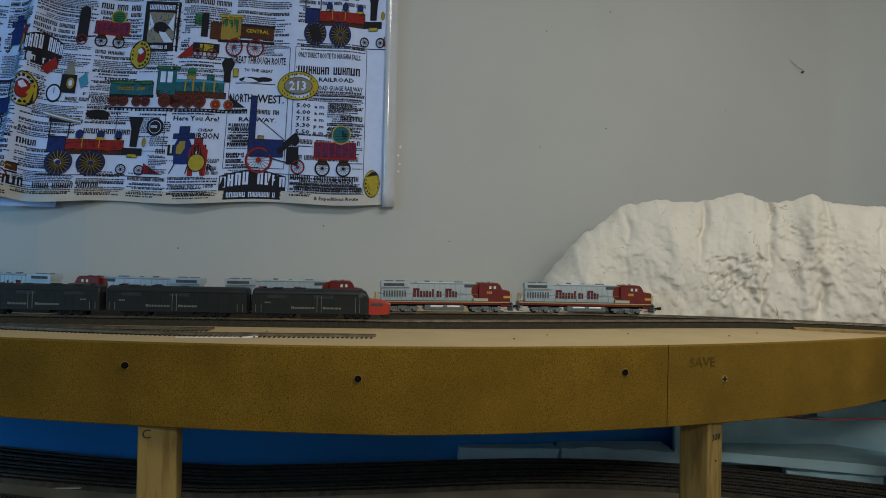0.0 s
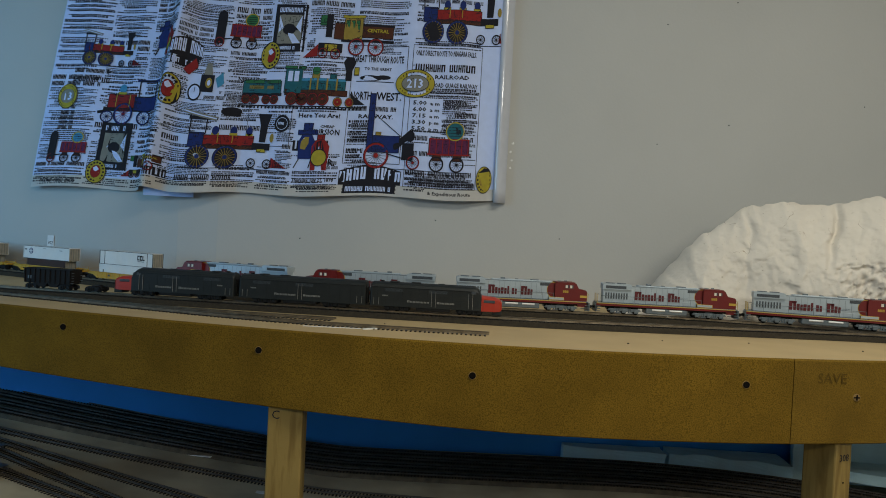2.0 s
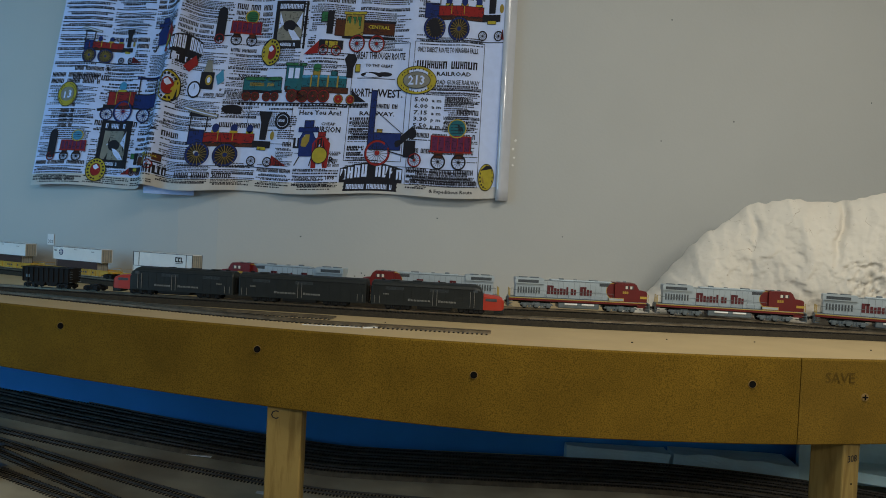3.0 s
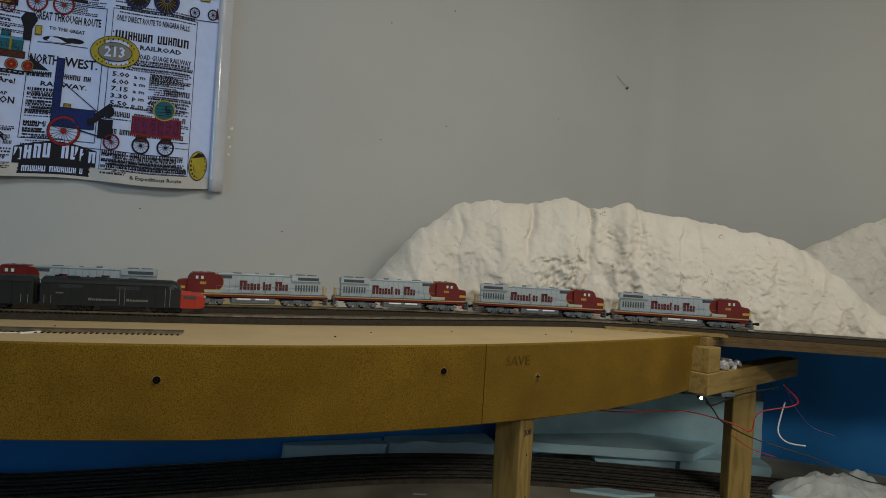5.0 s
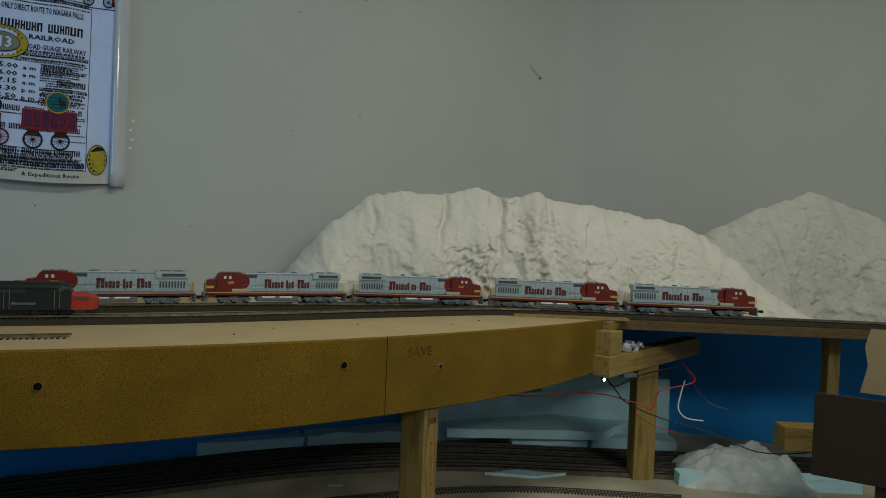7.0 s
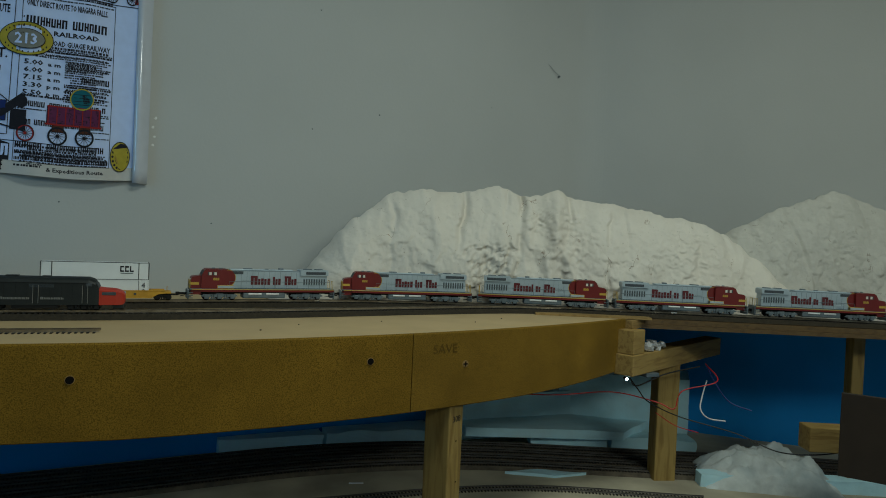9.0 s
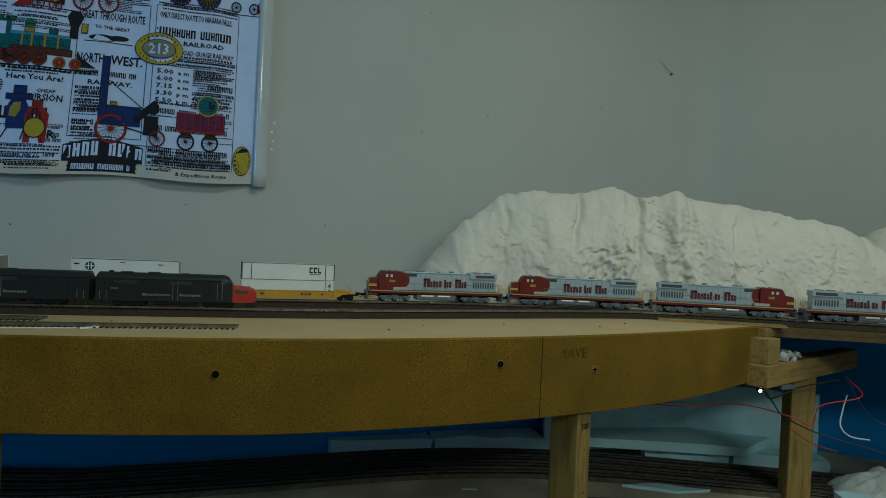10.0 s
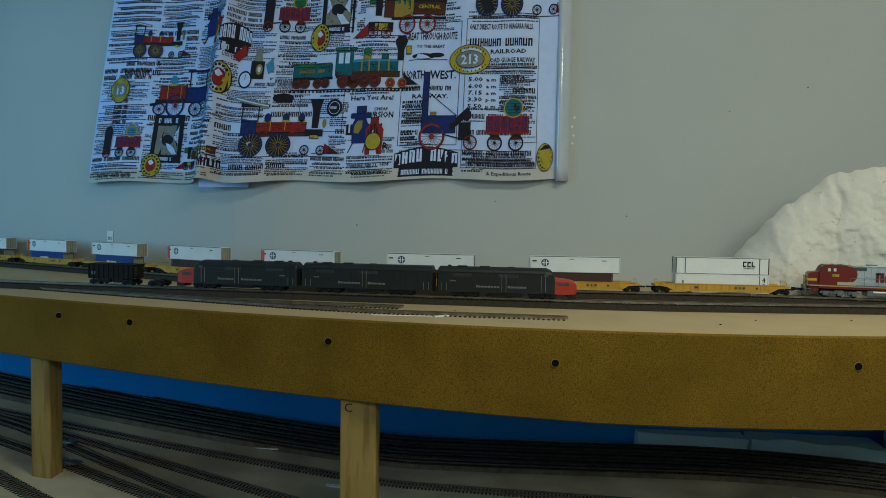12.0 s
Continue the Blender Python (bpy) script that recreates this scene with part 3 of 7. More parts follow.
def plaster_rubble():
    """Crumpled plaster lump and loose crumbs at the foot of the mountain."""
    r = random.Random(12)
    bm = bmesh.new()
    bmesh.ops.create_icosphere(bm, subdivisions=4, radius=1.0)
    for q in bm.verts:
        n = 1 + 0.35 * noise.noise(q.co * 1.7) + 0.16 * noise.noise(q.co * 5)
        q.co = Vector((q.co.x * 0.034 * n, q.co.y * 0.012 * n, max(0.0, q.co.z * 0.024 * n)))
    o = part("rock_lump", bm, mat("dirty_plaster", (0.26, 0.25, 0.23), 0.9, vary=0.5, scale=90, bump=1.0, bump_scale=160, stain=0.9, stain_colour=(0.03, 0.03, 0.03), stain_scale=45))
    x, y = beside(0.86, 0.048)
    o.matrix_world = pose(x, y, DECK, 0, 0, math.degrees(main_line(0.86)[2]))
    tagged(o, "crumpled grey plaster lump at the mountain foot", "plaster lump")
    v, f = [], []
    for i in range(420):
        s = r.uniform(0.30, 1.35) if i % 3 else r.uniform(0.72, 1.05)
        cx, cy = beside(s, r.uniform(0.020, 0.044))
        w = r.uniform(0.0006, 0.0026)
        k = len(v)
        v += [(cx + w * dx * r.uniform(0.6, 1.3), cy + w * dy * r.uniform(0.6, 1.3), DECK + w * dz) for dx, dy, dz in ((-1, 0, 0), (0.4, -1, 0), (1, 0.3, 0), (0, 1, 0), (0.1, 0, 1.1))]
        f += [(k, k + 1, k + 4), (k + 1, k + 2, k + 4), (k + 2, k + 3, k + 4), (k + 3, k, k + 4)]
    tagged(soup("plaster_crumbs", v, f, M_PLASTER), "white plaster crumbs scattered along the mountain foot", "crumbs", kind="stuff")


plaster_rubble()

# ---------------------------------------------------------------- mountains


def interp(x, pts):
    if x <= pts[0][0]:
        return pts[0][1]
    for (a, p), (b, q) in zip(pts, pts[1:]):
        if x <= b:
            t = (x - a) / (b - a)
            return p + (q - p) * t
    return pts[-1][1]


def mountain(name, label, s0, s1, crest, base_off, crest_off, seed, rough):
    """Plaster shell over a form: steep folded face from the trackside to a ridge, falling off behind."""
    ns, nv = 560, 124
    v, f = [], []
    for i in range(ns + 1):
        s = s0 + (s1 - s0) * i / ns
        top = interp(s, crest) + 0.006 * noise.noise((s * 23, seed, 0)) + 0.003 * noise.noise((s * 70, seed, 3))
        h = max(0.002, top - DECK)
        for k in range(nv + 1):
            q = k / nv * 1.35
            if q <= 1:
                off = base_off + (crest_off - base_off) * q ** 1.6
                z = DECK + h * (1 - (1 - q) ** 1.35)
            else:
                w = (q - 1) / 0.35
                off = crest_off + 0.07 * w
                z = DECK + h * (1 - 0.75 * w * w)
            fade = min(1, h / 0.06)
            fold = noise.noise((s * 11 + 0.4 * z, z * 3.5, seed + 5))
            crag = abs(noise.noise((s * 19, z * 9, seed + 9)))
            fine = noise.noise((s * 55, z * 45, seed + 2))
            grit = noise.fractal((s * 95, z * 95, seed + 1), 0.8, 2.0, 4)
            ledge = math.exp(-((s - 0.475) / 0.060) ** 4 - ((z - 1.290) / 0.050) ** 4) + 0.5 * math.exp(-((s - 0.585) / 0.030) ** 2 - ((z - 1.395) / 0.028) ** 2)
            rib = 0.0
            for at, wide, deep in ((0.532, 0.006, -0.016), (0.555, 0.012, 0.010), (0.612, 0.013, 0.016), (0.640, 0.007, -0.014), (0.415, 0.007, -0.009), (0.74, 0.006, -0.009), (0.27, 0.006, -0.006), (0.95, 0.010, -0.006), (0.515, 0.005, -0.008)):
                sway = 0.10 * (z - 1.35) + 0.016 * noise.noise((z * 14, at * 40, 2)) + 0.005 * noise.noise((z * 45, at * 40, 6))
                rib += deep * (1.25 if deep < 0 else 1.0) * max(0.0, 0.55 + 1.3 * noise.noise((z * 11, at * 37, 9))) * math.exp(-((s - at - sway) / wide) ** 2)
            off -= fade * (rib * min(1.0, (z - DECK) / 0.05) * (seed < 5) - ledge * (0.016 * abs(noise.noise((s * 40 + z * 25, z * 62 - s * 30, 8))) + 0.022 * abs(noise.noise((s * 85, z * 130 - s * 60, 3)))) * (seed < 5))
            crack = max(0.0, 0.10 - abs(noise.noise((s * 6.5 + 0.8 * z, z * 1.6, seed + 31)))) * 10
            rocky = max(0.0, noise.noise((s * 7, z * 7, seed + 17)) - 0.12)
            off += fade * rough * (0.015 * fold + 0.016 * crag + 0.0048 * fine + 0.0022 * grit + 0.006 * crack + 0.006 * rocky * noise.noise((s * 90, z * 120, 4)))
            z += fade * rough * (0.005 * fine + 0.0012 * grit) if 0 < k else 0
            if k == 0:
                z = DECK - 0.002
            off = max(off, 0.034)
            x, y = beside(s, off)
            v.append((x, y, z))
    for i in range(ns):
        for k in range(nv):
            a = i * (nv + 1) + k
            f.append((a, a + nv + 1, a + nv + 2, a + 1))
    ob = soup(name, v, f, M_PLASTER if seed < 5 else M_PLASTER2, smooth=True)
    return tagged(ob, label, "plaster mountain")


mountain("plaster_mountain", "unpainted white plaster mountain with folds against the backdrop", 0.030, 1.27,
         [(0.030, 1.203), (0.092, 1.245), (0.154, 1.335), (0.171, 1.362), (0.203, 1.388), (0.272, 1.450), (0.337, 1.463), (0.408, 1.456), (0.46, 1.470), (0.500, 1.482), (0.545, 1.455),
          (0.59, 1.466), (0.628, 1.477), (0.670, 1.456), (0.796, 1.443), (0.86, 1.428), (0.928, 1.422), (1.034, 1.386), (1.10, 1.335), (1.18, 1.265), (1.27, 1.203)], 0.046, 0.155, 2.0, 1.0)
mountain("plaster_mountain", "greyish white plaster slope with pitted rough face", 0.98, 1.90,
         [(0.98, 1.30), (1.036, 1.388), (1.176, 1.463), (1.24, 1.482), (1.296, 1.506), (1.38, 1.470), (1.45, 1.428), (1.9, 1.38)], 0.10, 0.19, 7.0, 0.85)

# ---------------------------------------------------------------- rolling stock

GAUGE = 0.0083


def wheelset(bm, x, r=0.0056):
    for y in (-GAUGE, GAUGE):
        cyl(bm, x, y, r, r, 0.0026, "y", 18)
    cyl(bm, x, 0, r, 0.0012, 2 * GAUGE, "y", 8)
    return bm


def truck(parent, x, axles, length, m_frame, height=0.0105, half=0.0145):
    """A bogie: side frames with journal boxes and springs, and its wheelsets."""
    t = new("truck")
    t.parent = parent
    t.location = (x, 0, 0)
    n = len(axles)
    bm = bmesh.new()
    for s in (-1, 1):
        y0, y1 = sorted((s * (half - 0.0022), s * half))
        prism(bm, [(-length / 2, 0.0065), (-length / 2 + 0.004, height), (length / 2 - 0.004, height), (length / 2, 0.0065), (length / 2 - 0.006, 0.0052), (-length / 2 + 0.006, 0.0052)], y0, y1)
        for a in axles:
            box(bm, a - 0.0036, a + 0.0036, min(s * half, s * (half + 0.0016)), max(s * half, s * (half + 0.0016)), 0.0026, 0.0086, 0.0005)
        for a, b in zip(axles, axles[1:]):
            m = (a + b) / 2
            cyl(bm, m - 0.002, s * (half + 0.0004), 0.006, 0.0014, 0.0055, "z", 8)
            cyl(bm, m + 0.002, s * (half + 0.0004), 0.006, 0.0014, 0.0055, "z", 8)
            box(bm, m - 0.005, m + 0.005, min(s * half, s * (half + 0.001)), max(s * half, s * (half + 0.001)), 0.0024, 0.0036)
    box(bm, -0.006, 0.006, -half + 0.002, half - 0.002, 0.0065, 0.0105)
    part("side_frame", bm, m_frame, t)
    for a in axles:
        bm = wheelset(bmesh.new(), a)
        part("wheelset", bm, M_BLACK, t)
    return t


def glyph_bars(parent, name, widths, x0, z0, tall, y, material, gap):
    """Plain bars standing for a word, upright pairs at its size, the tall ones capped."""
    for s in (-1, 1):
        bm = bmesh.new()
        x = x0
        y0, y1 = sorted((s * y, s * (y + 0.0003)))
        for w, h in (widths if s < 0 else widths[::-1]):
            if h:
                top = z0 + tall * h
                box(bm, x, x + w * 0.46, y0, y1, z0, top)
                if w > 0.7 * widths[0][0]:
                    box(bm, x + w * 0.60, x + w * 0.98, y0, y1, z0, top - tall * 0.06)
                if h > 0.95:
                    box(bm, x + w * 0.40, x + w * 1.02, y0, y1, top - tall * 0.22, top)
            x += w + gap
        part(name, bm, material, parent)


def freight_engine(label):
    """A six-axle wide-cab hood unit, silver with a red cab; x ahead, z up from the railhead."""
    e = thing("freight_locomotive", label, "model locomotive", "silver and red engines of the moving train")
    # frame and walkway
    part("walkway", boxes((-0.124, 0.122, -0.0170, 0.0170, 0.0158, 0.0176), bevel=0.0004), M_SILVERD, e)
    part("sill_stripe", boxes((-0.1235, 0.096, -0.0168, 0.0168, 0.0128, 0.0158)), M_RED, e, "dark red sill stripe")
    part("yellow_stripe", boxes((-0.1235, 0.118, -0.0174, 0.0174, 0.0160, 0.0170)), M_YEL, e, "thin yellow stripe")
    part("underframe", boxes((-0.122, 0.120, -0.010, 0.010, 0.0100, 0.0128)), M_BLACK, e)
    # hood
    bm = boxes((-0.064, 0.064, -0.0105, 0.0105, 0.0176, 0.0448), (-0.050, 0.058, -0.0092, 0.0092, 0.0448, 0.0466), bevel=0.0008)
    hood = part("hood", bm, M_SILVER, e)
    bm = bmesh.new()
    for k in range(11):
        x = -0.056 + k * 0.0095
        for s in (-1, 1):
            box(bm, x, x + 0.0003, min(s * 0.0105, s * 0.0108), max(s * 0.0105, s * 0.0108), 0.019, 0.043)
    for k in range(5):
        for s in (-1, 1):
            box(bm, 0.018 + k * 0.004, 0.0205 + k * 0.004, min(s * 0.0105, s * 0.0112), max(s * 0.0105, s * 0.0112), 0.030, 0.0303)
    part("seam_pattern", bm, M_SILVERD, hood)
    bm = boxes((-0.112, -0.062, -0.0105, 0.0105, 0.0176, 0.0400), bevel=0.0008)
    rad = part("radiator_hood", bm, M_SILVER, e)
    bm = bmesh.new()
    prism(bm, [(-0.113, 0.0385), (-0.113, 0.0462), (-0.111, 0.0474), (-0.064, 0.0474), (-0.062, 0.0462), (-0.062, 0.0385)], -0.0138, 0.0138)
    part("radiator_wing", bm, M_SILVER, rad, "overhanging grey radiator wings")
    part("radiator_grille", boxes((-0.108, -0.072, -0.0142, 0.0142, 0.0402, 0.0445)), M_GRILL, rad)
    bm = bmesh.new()
    for k in range(9):
        x = -0.108 + k * 0.0046
        for s in (-1, 1):
            box(bm, x, x + 0.0028, min(s * 0.0103, s * 0.0111), max(s * 0.0103, s * 0.0111), 0.0235, 0.0335)
    part("louvre_panel", bm, M_SILVERD, rad)
    bm = bmesh.new()
    for k in range(9):
        x = -0.108 + k * 0.0046 + 0.0005
        for s in (-1, 1):
            box(bm, x, x + 0.0016, min(s * 0.0108, s * 0.0113), max(s * 0.0108, s * 0.0113), 0.0250, 0.0320)
    part("louvre_slots", bm, M_GRILL, rad)
    # inverter cabinet with vent behind the cab
    part("vent_panel", boxes((0.036, 0.056, -0.0110, 0.0110, 0.0392, 0.0436)), M_GRILL, hood)
    for x0, x1, z0, z1 in ((-0.060, -0.042, 0.0195, 0.0245), (-0.038, -0.020, 0.0195, 0.0245), (-0.016, 0.002, 0.0195, 0.0245), (0.006, 0.024, 0.0195, 0.0245), (0.028, 0.044, 0.0195, 0.0245)):
        part("hood_door", boxes((x0, x1, -0.0109, 0.0109, z0, z1), bevel=0.0003), M_SILVER, hood)
    # dark strips added as shade: at the hood foot, and above the tank
    part("hood_shadow_line", boxes((-0.112, 0.062, -0.0107, 0.0107, 0.0176, 0.0184)), M_GRILL, hood)
    part("roof_edge", boxes((-0.062, 0.062, -0.0108, 0.0108, 0.0440, 0.0446)), M_SILVERD, hood)
    part("tank_shadow", boxes((-0.040, 0.040, -0.0120, 0.0120, 0.0105, 0.0128)), M_BLACK, e)
    # cab
    bm = bmesh.new()
    prism(bm, [(0.062, 0.0130), (0.062, 0.0440), (0.064, 0.0454), (0.097, 0.0456), (0.0995, 0.0446), (0.1040, 0.0372), (0.1040, 0.0130)], -0.0166, 0.0166)
    cab = part("cab", bm, M_RED, e, "dark red wide cab")
    part("cab_roof", boxes((0.0625, 0.0975, -0.0160, 0.0160, 0.0454, 0.0466), bevel=0.0006), M_RED, cab)
    bm = bmesh.new()
    prism(bm, [(0.1040, 0.0090), (0.1040, 0.0366), (0.1170, 0.0350), (0.1196, 0.0330), (0.1200, 0.0090)], -0.0138, 0.0138)
    nose = part("nose", bm, M_RED, e, "dark red nose")
    part("nose_emblem", boxes((0.1075, 0.1205, -0.0141, 0.0141, 0.0232, 0.0268)), M_YEL, nose, "plain yellow band on the nose")
    part("headlight", boxes((0.1195, 0.1210, -0.004, 0.004, 0.0300, 0.0322), bevel=0.0004), M_WINDOW, nose)
    for x0, x1 in ((0.0800, 0.0865), (0.0880, 0.0945)):
        bm = boxes((x0, x1, -0.0169, 0.0169, 0.0372, 0.0422), bevel=0.0004)
        pane = part("side_window", bm, M_GRILL, cab, "dark side window")
        part("sunshade", boxes((x0 + 0.0004, x1 - 0.0024, -0.0171, 0.0171, 0.0376, 0.0418)), M_WINDOW, pane, "cream sunshade")
    for y0, y1 in ((-0.0145, -0.002), (0.002, 0.0145)):
        bm = bmesh.new()
        prism(bm, [(0.0996, 0.0438), (0.1004, 0.0440), (0.1038, 0.0385), (0.1030, 0.0383)], y0, y1)
        part("windscreen", bm, M_GRILL, cab)
    # red swoop of the cab colour on the hood, with a yellow edge
    arc = [(0.049 + 0.011 * (1 - math.sin(a)), 0.0334 + 0.0114 * math.cos(a)) for a in [math.pi * k / 12 for k in range(13)]]
    for nm, grow, y, m in (("swoop_edge", 0.0009, 0.0108, M_YEL), ("swoop", 0.0, 0.0111, M_RED)):
        bm = bmesh.new()
        for s in (-1, 1):
            pts = [(x - grow, 0.0334 + (z - 0.0334) * (1 + grow * 70)) for x, z in arc]
            pts = [(0.063, pts[0][1])] + pts + [(0.063, pts[-1][1])]
            prism(bm, pts, min(s * 0.0100, s * y), max(s * 0.0100, s * y))
        part(nm, bm, m, hood)
    # silver tongue with a yellow edge running into the cab side
    part("tongue_edge", boxes((0.052, 0.0785, -0.0169, 0.0169, 0.0182, 0.0228), bevel=0.0001), M_YEL, cab, "yellow edge of the silver tongue")
    part("tongue", boxes((0.052, 0.0776, -0.0171, 0.0171, 0.0189, 0.0221), bevel=0.0001), M_SILVER, cab, "silver tongue on the cab side")
    # tank and reservoirs
    tank = part("fuel_tank", boxes((-0.036, 0.036, -0.0150, 0.0150, 0.0032, 0.0118), bevel=0.0016), M_SILVERD, e)
    for x0 in (-0.026, 0.004):
        for s in (-1, 1):
            bm = cyl(bmesh.new(), x0 + 0.012, s * 0.0146, 0.0096, 0.0017, 0.022, "x", 12)
            part("air_reservoir", bm, M_TANKMETAL, tank, "bright metal reservoir")
    truck(e, -0.074, (-0.021, 0, 0.021), 0.060, M_SILVERD, height=0.0092)
    truck(e, 0.074, (-0.021, 0, 0.021), 0.060, M_SILVERD, height=0.0092)
    # pilots, steps and couplers
    for s in (-1, 1):
        x = s * 0.1225
        part("pilot", boxes((min(x, x + s * 0.003), max(x, x + s * 0.003), -0.0150, 0.0150, 0.0026, 0.0158), bevel=0.0006), M_SILVERD, e)
        bm = bmesh.new()
        for y in (-1, 1):
            for k in range(3):
                z = 0.0035 + 0.0038 * k
                box(bm, min(x - s * 0.006, x + s * 0.002), max(x - s * 0.006, x + s * 0.002), min(y * 0.0125, y * 0.0178), max(y * 0.0125, y * 0.0178), z, z + 0.0009)
        part("step_ladder", bm, M_SILVERD, e, "grey corner steps")
        bm = boxes((min(s * 0.125, s * 0.140), max(s * 0.125, s * 0.140), -0.0020, 0.0020, 0.0078, 0.0112), (min(s * 0.136, s * 0.142), max(s * 0.136, s * 0.142), -0.0036, 0.0028, 0.0074, 0.0118), bevel=0.0005)
        part("coupler", bm, M_BLACK, e)
        bm = bmesh.new()
        tube(bm, [(s * 0.125, 0.005, 0.012), (s * 0.130, 0.0055, 0.007), (s * 0.135, 0.004, 0.006)], 0.0006, 5)
        part("air_hose", bm, M_BLACK, e)
        # end railing
        bm = bmesh.new()
        for y in (-0.0155, -0.006, 0.006, 0.0155):
            tube(bm, [(s * 0.1215, y, 0.0176), (s * 0.1215, y, 0.0300)], 0.00045, 5)
        tube(bm, [(s * 0.1215, -0.0155, 0.0300), (s * 0.1215, -0.006, 0.0300)], 0.0004, 5)
        tube(bm, [(s * 0.1215, 0.0155, 0.0300), (s * 0.1215, 0.006, 0.0300)], 0.0004, 5)
        part("end_rail", bm, M_YEL, e, "cream end railing")
    for y in (-0.0164, 0.0164):
        bm = bmesh.new()
        xs = [-0.116 + 0.0195 * k for k in range(10)]
        for x in xs:
            tube(bm, [(x, y, 0.0170), (x, y, 0.0285)], 0.00032, 4)
        tube(bm, [(xs[0], y, 0.0285), (xs[-1], y, 0.0285)], 0.00032, 4)
        part("handrail", bm, M_SILVERD, e)
    # roof
    for x in (-0.098, -0.078):
        part("roof_fan", cyl(bmesh.new(), x, 0, 0.0478, 0.008, 0.0014, "z", 18), M_SILVERD, rad)
    part("exhaust_stack", boxes((-0.034, -0.026, -0.004, 0.004, 0.0464, 0.0488), bevel=0.0005), M_SILVERD, hood)
    part("roof_box", boxes((0.020, 0.034, -0.006, 0.006, 0.0464, 0.0480), (-0.008, -0.002, -0.003, 0.003, 0.0464, 0.0478), bevel=0.0005), M_SILVERD, hood)
    bm = boxes((0.069, 0.075, -0.003, 0.003, 0.0464, 0.0478), bevel=0.0004)
    cyl(bm, 0.084, 0.005, 0.0474, 0.0009, 0.005, "x", 8)
    part("horn", bm, M_SILVERD, cab)
    glyph_bars(e, "side_lettering", [(0.0112, 1.0), (0.0092, 0.72), (0.0104, 0.72), (0.0070, 0.92), (0.0092, 0.72), (0.005, 0), (0.0108, 1.0), (0.0092, 0.72)],
               -0.056, 0.0236, 0.0135, 0.0114, M_LETTER, 0.0010)
    e.scale = (1.115, 1.10, 1.27)
    glyph_bars(e, "number_bars", [(0.0028, 0.9), (0.0028, 0.9), (0.0028, 0.9)], 0.076, 0.0300, 0.0042, 0.0166, M_YEL, 0.0006)
    return e


def shell_section(w, z0, z1, crown, n=7):
    """Half-round-roofed body section: (y, z) round one side and back."""
    pts = [(-w, z0), (-w, z1)]
    for k in range(1, n):
        a = math.pi * (1 - k / n)
        pts.append((w * math.cos(a) * 0.985, z1 + crown * math.sin(a)))
    return pts + [(w, z1), (w, z0)]


def loft(rings):
    bm = bmesh.new()
    vs = [[bm.verts.new((x, y, z)) for y, z in sec] for x, sec in rings]
    n = len(vs[0])
    for a, b in zip(vs, vs[1:]):
        for k in range(n):
            j = (k + 1) % n
            bm.faces.new((a[k], a[j], b[j], b[k]))
    bm.faces.new(vs[0][::-1])
    bm.faces.new(vs[-1])
    return bm


